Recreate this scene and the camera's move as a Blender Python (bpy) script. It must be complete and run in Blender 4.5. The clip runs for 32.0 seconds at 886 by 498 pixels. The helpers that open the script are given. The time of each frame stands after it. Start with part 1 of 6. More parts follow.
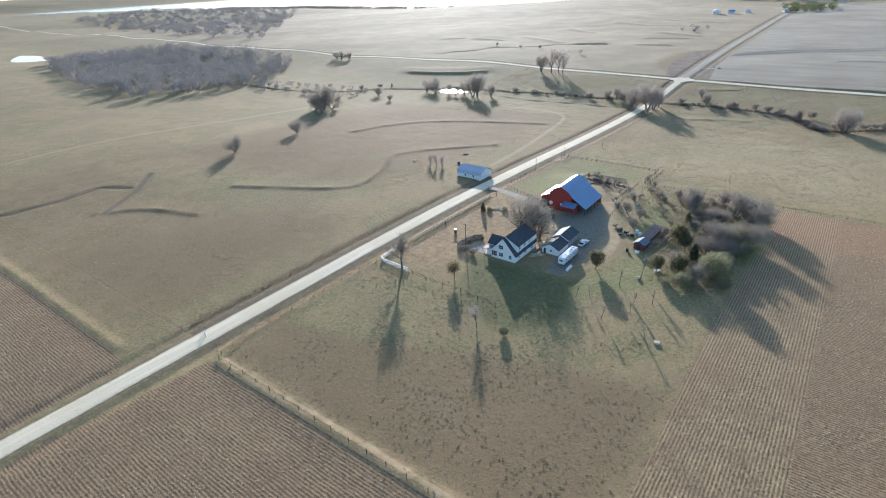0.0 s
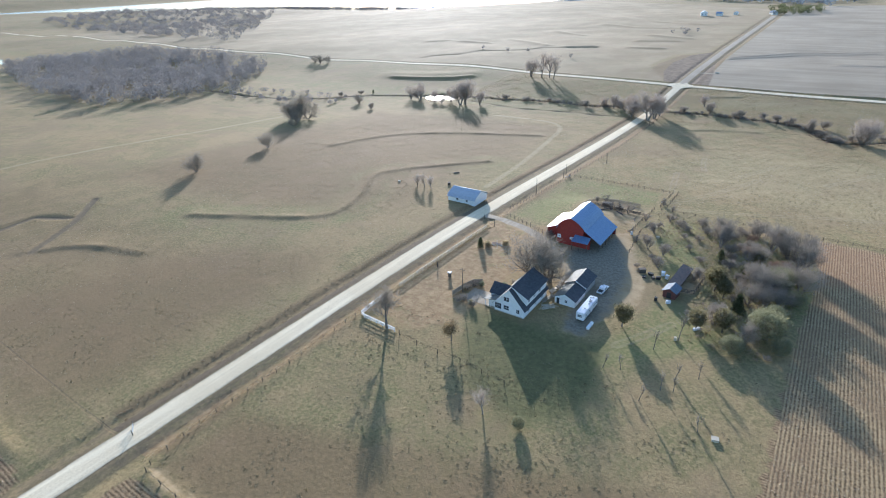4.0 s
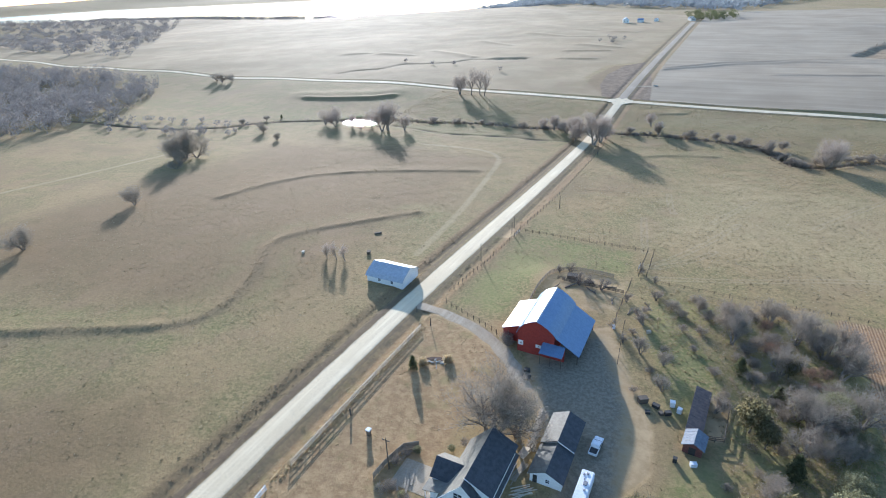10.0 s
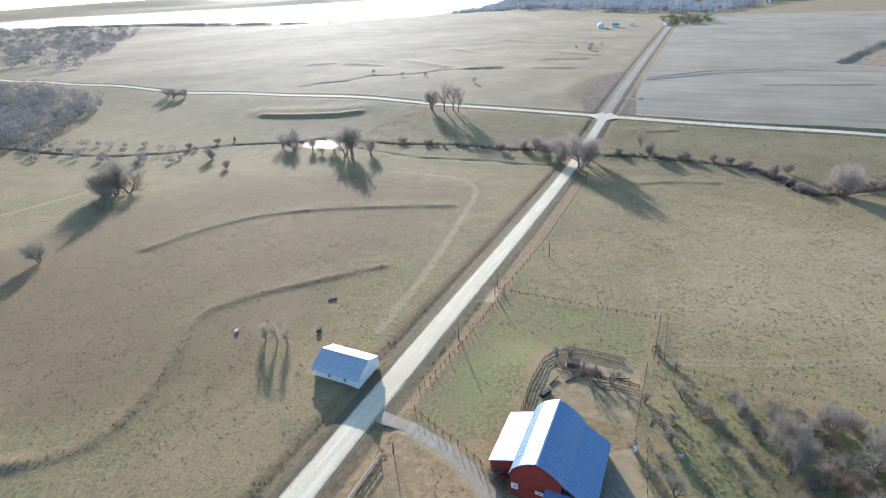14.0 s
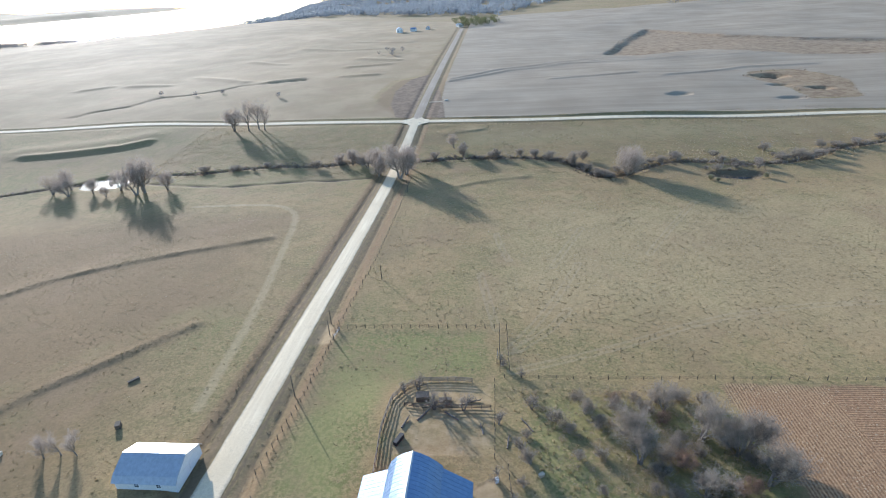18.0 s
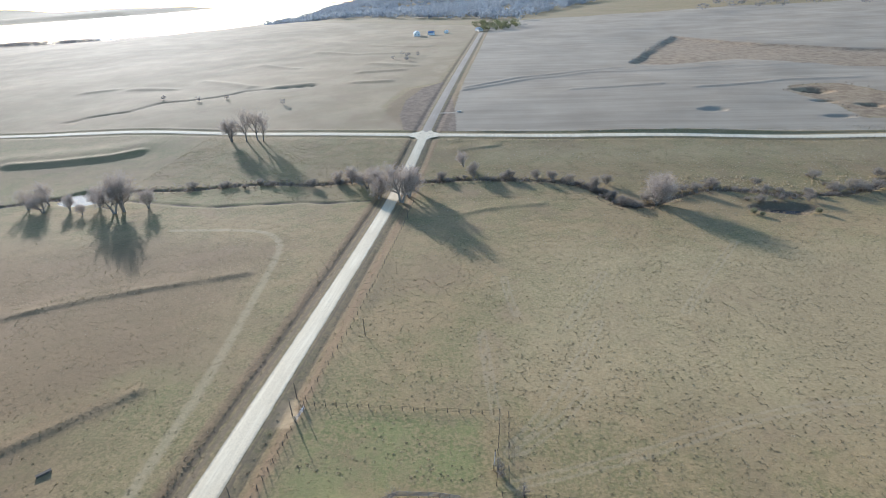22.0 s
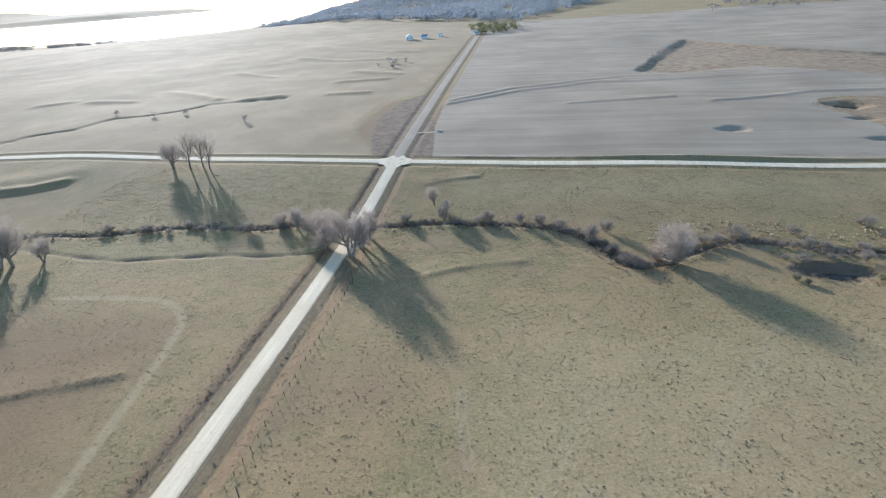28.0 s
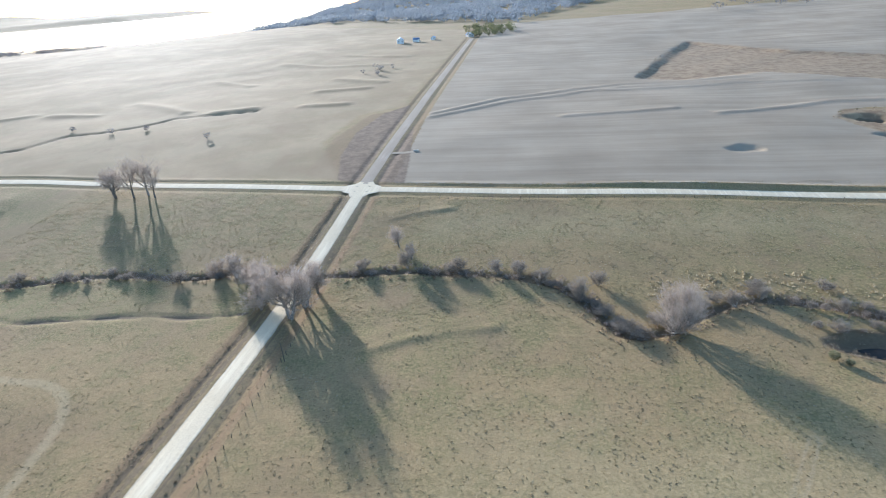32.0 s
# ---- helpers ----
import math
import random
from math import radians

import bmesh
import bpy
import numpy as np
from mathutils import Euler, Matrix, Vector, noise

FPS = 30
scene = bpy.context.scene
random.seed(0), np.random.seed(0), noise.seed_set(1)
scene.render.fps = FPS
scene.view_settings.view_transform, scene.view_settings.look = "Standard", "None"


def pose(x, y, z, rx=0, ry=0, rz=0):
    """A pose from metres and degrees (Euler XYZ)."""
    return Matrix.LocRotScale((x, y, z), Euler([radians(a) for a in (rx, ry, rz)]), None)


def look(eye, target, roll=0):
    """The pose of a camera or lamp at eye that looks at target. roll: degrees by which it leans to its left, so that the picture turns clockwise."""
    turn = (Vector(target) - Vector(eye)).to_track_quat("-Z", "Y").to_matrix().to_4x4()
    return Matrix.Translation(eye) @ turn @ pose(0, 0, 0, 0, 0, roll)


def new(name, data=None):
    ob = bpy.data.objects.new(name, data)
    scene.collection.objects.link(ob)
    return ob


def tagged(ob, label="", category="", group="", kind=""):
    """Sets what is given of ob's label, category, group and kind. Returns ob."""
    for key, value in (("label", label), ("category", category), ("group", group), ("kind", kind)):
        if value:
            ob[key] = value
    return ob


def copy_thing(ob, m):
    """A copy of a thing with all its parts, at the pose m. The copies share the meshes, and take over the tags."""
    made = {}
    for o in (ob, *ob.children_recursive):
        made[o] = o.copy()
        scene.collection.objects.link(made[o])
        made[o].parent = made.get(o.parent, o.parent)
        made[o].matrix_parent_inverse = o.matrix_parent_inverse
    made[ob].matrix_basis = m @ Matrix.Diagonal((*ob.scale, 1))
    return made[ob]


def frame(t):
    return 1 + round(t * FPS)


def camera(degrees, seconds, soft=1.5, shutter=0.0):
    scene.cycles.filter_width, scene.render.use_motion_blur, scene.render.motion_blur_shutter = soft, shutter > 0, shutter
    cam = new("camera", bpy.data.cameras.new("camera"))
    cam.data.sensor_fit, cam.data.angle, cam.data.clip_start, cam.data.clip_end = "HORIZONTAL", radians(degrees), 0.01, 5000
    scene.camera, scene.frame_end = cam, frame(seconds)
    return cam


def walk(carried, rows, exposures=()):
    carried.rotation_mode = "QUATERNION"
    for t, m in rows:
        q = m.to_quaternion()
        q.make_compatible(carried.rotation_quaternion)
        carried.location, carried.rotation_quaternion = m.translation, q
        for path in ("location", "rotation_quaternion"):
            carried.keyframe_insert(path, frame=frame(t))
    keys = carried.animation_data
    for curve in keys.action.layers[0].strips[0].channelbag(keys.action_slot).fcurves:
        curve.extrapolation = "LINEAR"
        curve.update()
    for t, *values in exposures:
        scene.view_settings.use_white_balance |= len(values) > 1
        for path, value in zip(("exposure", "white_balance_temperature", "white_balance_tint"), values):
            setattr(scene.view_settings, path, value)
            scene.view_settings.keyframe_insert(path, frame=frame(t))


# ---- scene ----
cam = camera(78.8, 32.0, soft=1.05)
METRES, EYE, TILT, LEAN, TURN = 312.5, 90.0, -1.8, 0.4, 37.3
ROWS = [
    (0.0, 0.0, 0.0, 0.0, -0.8, -25.1, 1.71),
    (0.5, -0.0004, 0.0115, -0.0003, -0.58, -25.11, 1.73),
    (1.0, -0.0012, 0.0242, -0.0007, -0.34, -25.12, 1.74),
    (1.5, -0.0022, 0.038, -0.0012, -0.11, -25.15, 1.68),
    (2.0, -0.0031, 0.0528, -0.0014, 0.08, -25.18, 1.6),
    (2.5, -0.0031, 0.0687, -0.0018, -2.14, -25.18, 1.71),
    (3.0, -0.0052, 0.0848, -0.0016, -2.0, -25.14, 1.57),
    (3.5, -0.0059, 0.1011, -0.0015, -2.22, -25.1, 1.55),
    (5.5, -0.0039, 0.1688, 0.0007, -4.65, -24.97, 1.58),
    (6.0, 0.0003, 0.1855, 0.0011, -5.62, -24.94, 1.65),
    (6.5, 0.0005, 0.2042, 0.0016, -6.36, -24.91, 1.59),
    (7.0, 0.0032, 0.2223, 0.0024, -7.19, -24.89, 1.59),
    (7.5, 0.008, 0.2398, 0.0028, -8.15, -24.85, 1.74),
    (8.0, 0.0101, 0.2585, 0.0036, -10.46, -24.85, 1.89),
    (8.5, 0.0139, 0.2758, 0.0041, -10.23, -24.8, 1.87),
    (9.0, 0.0175, 0.2931, 0.0048, -10.24, -24.76, 1.88),
    (9.5, 0.0217, 0.3104, 0.0059, -10.24, -24.74, 1.9),
    (10.0, 0.0254, 0.3276, 0.0068, -10.22, -24.68, 1.91),
    (10.5, 0.03, 0.3447, 0.0078, -10.19, -24.64, 1.91),
    (11.0, 0.0346, 0.362, 0.0089, -10.2, -24.63, 1.89),
    (11.5, 0.0395, 0.3796, 0.0097, -10.2, -24.59, 1.93),
    (12.0, 0.0444, 0.3971, 0.0112, -10.2, -24.56, 1.95),
    (12.5, 0.0496, 0.4147, 0.0123, -10.16, -24.52, 2.0),
    (13.0, 0.0542, 0.4321, 0.0141, -10.21, -24.49, 2.02),
    (13.5, 0.0581, 0.4492, 0.0157, -12.21, -24.49, 2.19),
    (14.0, 0.062, 0.4643, 0.0177, -12.94, -24.45, 2.25),
    (14.5, 0.0675, 0.4745, 0.0188, -17.07, -24.48, 2.67),
    (15.0, 0.068, 0.483, 0.0204, -24.45, -24.7, 3.15),
    (15.5, 0.0698, 0.4861, 0.0214, -28.45, -24.87, 3.49),
    (17.5, 0.0851, 0.4968, 0.0221, -32.32, -24.99, 3.87),
    (18.0, 0.0919, 0.5028, 0.0226, -32.35, -24.96, 3.86),
    (18.5, 0.0998, 0.5099, 0.023, -31.96, -24.9, 3.84),
    (19.0, 0.108, 0.5185, 0.0235, -31.46, -24.86, 3.78),
    (19.5, 0.1174, 0.5281, 0.0238, -30.97, -24.81, 3.72),
    (20.0, 0.127, 0.5391, 0.0246, -30.71, -24.82, 3.62),
    (20.5, 0.1375, 0.5506, 0.0246, -30.54, -24.78, 3.54),
    (21.0, 0.1481, 0.5627, 0.025, -30.38, -24.73, 3.44),
    (21.5, 0.1591, 0.575, 0.0252, -30.23, -24.7, 3.39),
    (22.0, 0.1702, 0.5875, 0.0253, -30.11, -24.63, 3.33),
    (22.5, 0.1817, 0.5999, 0.0251, -29.96, -24.56, 3.3),
    (23.0, 0.1933, 0.612, 0.0252, -29.89, -24.54, 3.29),
    (23.5, 0.2053, 0.6241, 0.0251, -29.85, -24.53, 3.3),
    (24.0, 0.2173, 0.636, 0.025, -29.8, -24.53, 3.29),
    (24.5, 0.2295, 0.6478, 0.025, -29.76, -24.53, 3.3),
    (25.0, 0.2423, 0.6594, 0.0251, -29.69, -24.56, 3.28),
    (25.5, 0.2552, 0.671, 0.0253, -29.67, -24.56, 3.3),
    (27.5, 0.3104, 0.7162, 0.0272, -29.57, -24.58, 3.56),
    (28.0, 0.3242, 0.7278, 0.0279, -29.59, -24.57, 3.63),
    (28.5, 0.3378, 0.7398, 0.0288, -29.61, -24.55, 3.67),
    (29.0, 0.352, 0.7515, 0.0295, -29.57, -24.55, 3.75),
    (29.5, 0.3661, 0.7636, 0.0303, -29.54, -24.56, 3.8),
    (30.0, 0.3808, 0.7754, 0.031, -29.48, -24.57, 3.88),
    (30.5, 0.3954, 0.7875, 0.0319, -29.46, -24.58, 3.93),
    (31.0, 0.4103, 0.7997, 0.033, -29.43, -24.6, 4.0),
    (31.5, 0.4251, 0.812, 0.0338, -29.39, -24.6, 4.07),
    (32.0, 0.4399, 0.8243, 0.0351, -29.38, -24.62, 4.14),
]
walk(cam, [(t, pose(0, 0, EYE, TILT, LEAN, TURN) @ pose(METRES * x, METRES * y, METRES * z, 90 + pitch, roll, yaw)) for t, x, y, z, yaw, pitch, roll in ROWS],
     exposures=[(0.0, 1.04, 5800, 11), (9.0, 1.18, 5720, 11), (15.0, 1.18, 5750, 11), (20.0, 1.01, 5780, 11), (28.0, 1.05, 5780, 11), (32.0, 1.22, 5740, 11)])

# ---- light ----
SUN_AZ, SUN_EL = 36.0, 12.0          # degrees: to the left of +y, above the horizon
world = bpy.data.worlds.new("world")
scene.world = world
world.use_nodes = True
wt = world.node_tree
sky = wt.nodes.new("ShaderNodeTexSky")
sky.sky_type, sky.sun_disc = "NISHITA", False
sky.sun_elevation, sky.sun_rotation = radians(SUN_EL), radians(-SUN_AZ)
sky.air_density, sky.dust_density, sky.ozone_density = 1.0, 0.6, 2.5
wt.links.new(sky.outputs[0], wt.nodes["Background"].inputs[0])
wt.nodes["Background"].inputs[1].default_value = 0.15
sun_dir = Vector((-math.sin(radians(SUN_AZ)) * math.cos(radians(SUN_EL)), math.cos(radians(SUN_AZ)) * math.cos(radians(SUN_EL)), math.sin(radians(SUN_EL))))
sun = new("sun", bpy.data.lights.new("sun", "SUN"))
sun.data.energy, sun.data.angle, sun.data.color = 4.0, radians(0.6), (1.0, 0.95, 0.88)
sun.matrix_world = look(tuple(sun_dir * 300), (0, 0, 0))

rng = random.Random(11)
nrng = np.random.default_rng(5)


# ---- materials ----
class Nodes:
    """A short way to write a node material."""

    def __init__(self, name):
        self.mat = bpy.data.materials.new(name)
        self.mat.use_nodes = True
        self.t = self.mat.node_tree
        self.bsdf = self.t.nodes["Principled BSDF"]
        self.pos = self.t.nodes.new("ShaderNodeNewGeometry").outputs["Position"]

    def put(self, socket, value):
        if isinstance(value, bpy.types.NodeSocket):
            self.t.links.new(value, socket)
        elif isinstance(value, tuple) and len(value) == 3 and socket.type == "RGBA":
            socket.default_value = (*value, 1)
        else:
            socket.default_value = value

    def noise(self, scale, detail=4.0, rough=0.55, where=None, distort=0.0):
        n = self.t.nodes.new("ShaderNodeTexNoise")
        self.put(n.inputs["Vector"], where or self.pos)
        n.inputs["Scale"].default_value, n.inputs["Detail"].default_value = scale, detail
        n.inputs["Roughness"].default_value, n.inputs["Distortion"].default_value = rough, distort
        return n.outputs["Fac"]

    def math(self, op, a, b=0.0, clamp=False):
        n = self.t.nodes.new("ShaderNodeMath")
        n.operation, n.use_clamp = op, clamp
        self.put(n.inputs[0], a)
        self.put(n.inputs[1], b)
        return n.outputs[0]

    def span(self, value, a, b, lo=0.0, hi=1.0):
        n = self.t.nodes.new("ShaderNodeMapRange")
        n.interpolation_type = "SMOOTHSTEP"
        self.put(n.inputs[0], value)
        for i, v in enumerate((a, b, lo, hi)):
            n.inputs[i + 1].default_value = v
        return n.outputs[0]

    def mix(self, fac, a, b, mode="MIX"):
        n = self.t.nodes.new("ShaderNodeMix")
        n.data_type, n.blend_type = "RGBA", mode
        self.put(n.inputs["Factor"], fac)
        self.put(n.inputs["A"], a)
        self.put(n.inputs["B"], b)
        return n.outputs["Result"]

    def scaled(self, x, y, z, turn=0.0):
        n = self.t.nodes.new("ShaderNodeMapping")
        self.put(n.inputs[0], self.pos)
        n.inputs["Rotation"].default_value = (0, 0, radians(turn))
        n.inputs["Scale"].default_value = (x, y, z)
        return n.outputs[0]

    def attr(self, name):
        n = self.t.nodes.new("ShaderNodeAttribute")
        n.attribute_name = name
        return n.outputs["Fac"]

    def wave(self, scale, turn, distort=1.0, detail=2.0):
        n = self.t.nodes.new("ShaderNodeTexWave")
        n.bands_direction = "X"
        self.put(n.inputs["Vector"], self.scaled(1, 1, 1, turn))
        n.inputs["Scale"].default_value, n.inputs["Distortion"].default_value = scale, distort
        n.inputs["Detail"].default_value, n.inputs["Detail Scale"].default_value = detail, 0.6
        return n.outputs["Fac"]

    def band(self, value, centre, wide, strength):
        """Strength within a band of a value, nothing beside it."""
        return self.span(self.math("ABSOLUTE", self.math("SUBTRACT", value, centre)), wide * 0.5, wide, strength, 0.0)

    def random(self):
        return self.t.nodes.new("ShaderNodeObjectInfo").outputs["Random"]

    def island(self):
        return self.t.nodes.new("ShaderNodeNewGeometry").outputs["Random Per Island"]

    def bump(self, height, strength, distance):
        n = self.t.nodes.new("ShaderNodeBump")
        n.inputs["Strength"].default_value, n.inputs["Distance"].default_value = strength, distance
        self.put(n.inputs["Height"], height)
        self.t.links.new(n.outputs[0], self.bsdf.inputs["Normal"])

    def done(self, color, rough=0.8, metal=0.0, spec=0.5):
        self.put(self.bsdf.inputs["Base Color"], color)
        self.put(self.bsdf.inputs["Roughness"], rough)
        self.put(self.bsdf.inputs["Metallic"], metal)
        self.put(self.bsdf.inputs["Specular IOR Level"], spec)
        return self.mat


def plain(name, a, b, scale=3.0, rough=0.8, metal=0.0, bump=0.0, per=False):
    """Two tones mixed by coarse and fine noise."""
    m = Nodes(name)
    f = m.math("ADD", m.math("MULTIPLY", m.noise(scale, 5), 0.7), m.math("MULTIPLY", m.noise(scale * 9, 3), 0.3))
    f = m.span(f, 0.35, 0.65)
    if per:
        f = m.math("ADD", m.math("MULTIPLY", f, 0.5), m.math("MULTIPLY", m.random(), 0.5))
    if bump:
        m.bump(m.noise(scale * 6, 4), 0.6, bump)
    return m.done(m.mix(f, a, b), m.span(f, 0, 1, rough - 0.08, min(1, rough + 0.08)), metal)


def ground_material():
    m = Nodes("pasture_and_fields")
    big, mid, fine = m.noise(0.012, 5, 0.6, distort=0.6), m.noise(0.11, 5, 0.6), m.noise(1.1, 4, 0.65)
    tuft = m.noise(0.55, 3, 0.7)
    grain = m.noise(5.0, 2, 0.7)
    edge = m.math("MULTIPLY", m.math("SUBTRACT", m.noise(0.35, 4), 0.5), 5.0)
    # grass: dry tan to dull green
    g = m.math("ADD", m.math("MULTIPLY", big, 0.55), m.math("MULTIPLY", mid, 0.45))
    g = m.math("ADD", m.span(g, 0.41, 0.60), m.attr("green"))
    grass = m.mix(m.span(g, 0.1, 1.15), (0.304, 0.222, 0.127), (0.195, 0.176, 0.086))
    grass = m.mix(m.span(m.math("ADD", m.attr("green"), m.math("MULTIPLY", mid, 0.6)), 0.55, 1.2, 0.0, 0.75), grass, (0.150, 0.170, 0.066))
    grass = m.mix(m.span(m.noise(0.045, 5, 0.7), 0.48, 0.62, 0.0, 0.62), grass, (0.188, 0.170, 0.085))
    grass = m.mix(m.span(fine, 0.40, 0.62, 0.0, 0.72), grass, (0.385, 0.29, 0.165))
    grass = m.mix(m.span(m.noise(1.9, 4, 0.8), 0.50, 0.64, 0.0, 0.45), grass, (0.13, 0.098, 0.058))
    grass = m.mix(m.span(tuft, 0.52, 0.72, 0.0, 0.45), grass, (0.15, 0.13, 0.072))
    grass = m.mix(m.span(m.noise(0.021, 5, 0.6, m.scaled(1, 1.4, 1, 40)), 0.50, 0.66, 0.0, 0.6), grass, (0.255, 0.190, 0.115))
    grass = m.mix(m.span(m.math("ADD", m.attr("red"), m.math("MULTIPLY", mid, 0.5)), 0.45, 1.15, 0.0, 0.75), grass, m.mix(fine, (0.165, 0.114, 0.070), (0.25, 0.172, 0.102)))
    grass = m.mix(m.span(m.math("ADD", m.attr("hay"), m.math("MULTIPLY", m.math("SUBTRACT", m.noise(0.03, 4), 0.5), 2.5)), -1.0, 1.0, 0.0, 0.6), grass, m.mix(m.span(m.noise(0.02, 5), 0.4, 0.62), (0.295, 0.226, 0.150), (0.385, 0.302, 0.210)))
    lush = m.math("MULTIPLY", m.attr("green"), m.span(m.noise(0.09, 4), 0.25, 0.6))
    grass = m.mix(m.span(lush, 0.2, 1.0, 0.0, 0.62), grass, m.mix(fine, (0.19, 0.200, 0.082), (0.265, 0.262, 0.120)))
    grass = m.mix(m.span(m.math("ADD", m.attr("pale"), m.math("SUBTRACT", m.noise(0.06, 5, 0.65), 0.5)), 0.1, 1.1, 0.0, 0.6), grass, m.mix(m.span(fine, 0.3, 0.7), (0.30, 0.245, 0.145), (0.44, 0.355, 0.22)))
    lawn = m.mix(m.span(m.noise(0.5, 5, 0.7), 0.35, 0.68), (0.285, 0.190, 0.112), (0.43, 0.305, 0.185))
    lawn = m.mix(m.span(m.noise(0.13, 4, 0.6), 0.52, 0.68, 0.0, 0.55), lawn, (0.22, 0.20, 0.095))
    grass = m.mix(m.span(m.math("ADD", m.attr("lawn"), m.math("MULTIPLY", edge, 0.9)), -1.5, 1.5, 0.0, 0.9), grass, lawn)
    grass = m.mix(m.span(m.noise(0.03, 6, 0.72, m.scaled(1.3, 0.8, 1, -25)), 0.50, 0.70, 0.0, 0.55), grass, m.mix(fine, (0.215, 0.150, 0.098), (0.33, 0.235, 0.155)))
    # lines of growth along the road: dark dead weeds, with the ditch slope's shade put into their colour, tan uncut
    # grass, a rusty strip by the fence
    side = m.math("ADD", m.attr("side"), m.math("MULTIPLY", m.math("SUBTRACT", m.noise(0.6, 4), 0.5), 1.3))
    far_end = m.attr("north")
    near_end = m.math("SUBTRACT", 1.0, far_end)
    weeds = m.mix(fine, (0.078, 0.058, 0.048), (0.15, 0.115, 0.092))
    rust = m.mix(fine, (0.24, 0.145, 0.095), (0.35, 0.225, 0.15))
    for centre, wide, strength, where, tone in ((-4.9, 1.7, 0.9, near_end, weeds), (-5.6, 1.0, 0.6, far_end, weeds), (-8.0, 0.9, 0.55, far_end, weeds), (4.1, 0.5, 0.6, None, weeds), (6.9, 0.45, 0.4, None, weeds),
                                                (7.6, 2.8, 0.75, near_end, lawn), (10.2, 2.0, 0.32, far_end, rust), (-10.5, 2.0, 0.3, far_end, rust)):
        k = m.band(side, centre, wide, strength)
        grass = m.mix(k if where is None else m.math("MULTIPLY", k, where), grass, tone)
    # lawn greener, and darkened in colour where the house shadow falls
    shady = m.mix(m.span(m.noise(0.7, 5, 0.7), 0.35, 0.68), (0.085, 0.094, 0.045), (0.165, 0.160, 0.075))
    grass = m.mix(m.span(m.math("ADD", m.attr("house_shade"), edge), -3.0, 5.0, 0.0, 0.8), grass, shady)
    # corn stubble in rows
    cross_rows = m.span(m.attr("headland"), -0.5, 0.5)
    rows = m.math("ADD", m.math("MULTIPLY", m.wave(0.413, 90.0, 3.0, 3.0), cross_rows), m.math("MULTIPLY", m.wave(0.413, 0.0, 0.8, 2.0), m.math("SUBTRACT", 1.0, cross_rows)))
    s = m.math("ADD", m.math("MULTIPLY", rows, 0.15), m.math("MULTIPLY", m.noise(1.7, 5, 0.9), 0.88))
    stub = m.mix(m.span(s, 0.36, 0.64), (0.105, 0.070, 0.043), (0.45, 0.33, 0.20))
    stub = m.mix(m.span(mid, 0.4, 0.65, 0.0, 0.45), stub, (0.235, 0.155, 0.10))
    stub = m.mix(m.math("MULTIPLY", cross_rows, m.span(m.noise(0.04, 5, 0.6), 0.3, 0.6, 0.25, 0.6)), stub, m.mix(m.span(s, 0.34, 0.7), (0.12, 0.074, 0.045), (0.345, 0.235, 0.15)))
    stub = m.mix(m.span(m.attr("red"), 0.1, 0.9, 0.0, 0.65), stub, m.mix(m.span(s, 0.34, 0.7), (0.20, 0.105, 0.062), (0.45, 0.28, 0.18)))
    col = m.mix(m.span(m.math("ADD", m.attr("stubble"), edge), -0.5, 0.5), grass, stub)
    # ploughed field with furrows
    fur = m.noise(1.0, 5, 0.65, m.scaled(0.006, 0.11, 0.1, 4))
    till = m.mix(m.span(m.math("ADD", m.math("MULTIPLY", fur, 0.6), m.math("MULTIPLY", m.noise(0.015, 5), 0.55)), 0.35, 0.85), (0.272, 0.224, 0.176), (0.425, 0.36, 0.292))
    col = m.mix(m.span(m.math("ADD", m.attr("tilled"), edge), -0.6, 0.6), col, till)
    waste = m.mix(m.span(m.noise(0.12, 5, 0.7), 0.35, 0.65), (0.235, 0.165, 0.115), (0.375, 0.285, 0.195))
    col = m.mix(m.span(m.math("ADD", m.attr("waste"), m.math("MULTIPLY", edge, 1.2)), -2.0, 2.0, 0.0, 0.85), col, waste)
    rough = m.mix(m.span(m.noise(0.2, 5, 0.7), 0.35, 0.65), (0.145, 0.105, 0.082), (0.235, 0.175, 0.135))
    col = m.mix(m.span(m.math("ADD", m.attr("rough"), m.math("MULTIPLY", edge, 0.5)), -1.0, 1.0, 0.0, 0.85), col, rough)
    # bare soil, yard gravel greyed in colour to carry the barn's shade, wheel tracks
    dirt = m.mix(m.span(m.noise(0.35, 5, 0.7), 0.3, 0.7), (0.325, 0.24, 0.15), (0.43, 0.33, 0.215))
    dirt = m.mix(m.span(m.math("ADD", m.attr("yard"), edge), -2.0, 2.5, 0.0, 0.92), dirt, m.mix(m.span(m.noise(1.1, 5, 0.75), 0.35, 0.65), (0.165, 0.150, 0.128), (0.27, 0.245, 0.21)))
    col = m.mix(m.span(m.math("ADD", m.attr("dirt"), m.math("MULTIPLY", edge, 0.8)), -1.2, 1.4), col, dirt)
    ruts = m.math("ABSOLUTE", m.math("SUBTRACT", m.attr("track"), 1.1))
    ruts = m.math("ADD", ruts, m.math("MULTIPLY", m.math("SUBTRACT", m.noise(0.5, 3), 0.5), 1.2))
    col = m.mix(m.span(ruts, 0.15, 0.7, 0.3, 0.0), col, m.mix(fine, (0.33, 0.265, 0.185), (0.42, 0.36, 0.27)))
    worn = m.math("ADD", m.attr("path"), m.math("MULTIPLY", m.math("SUBTRACT", m.noise(0.3, 4), 0.5), 2.0))
    col = m.mix(m.span(worn, 0.6, 2.4, 0.55, 0.0), col, m.mix(fine, (0.35, 0.285, 0.185), (0.45, 0.37, 0.255)))
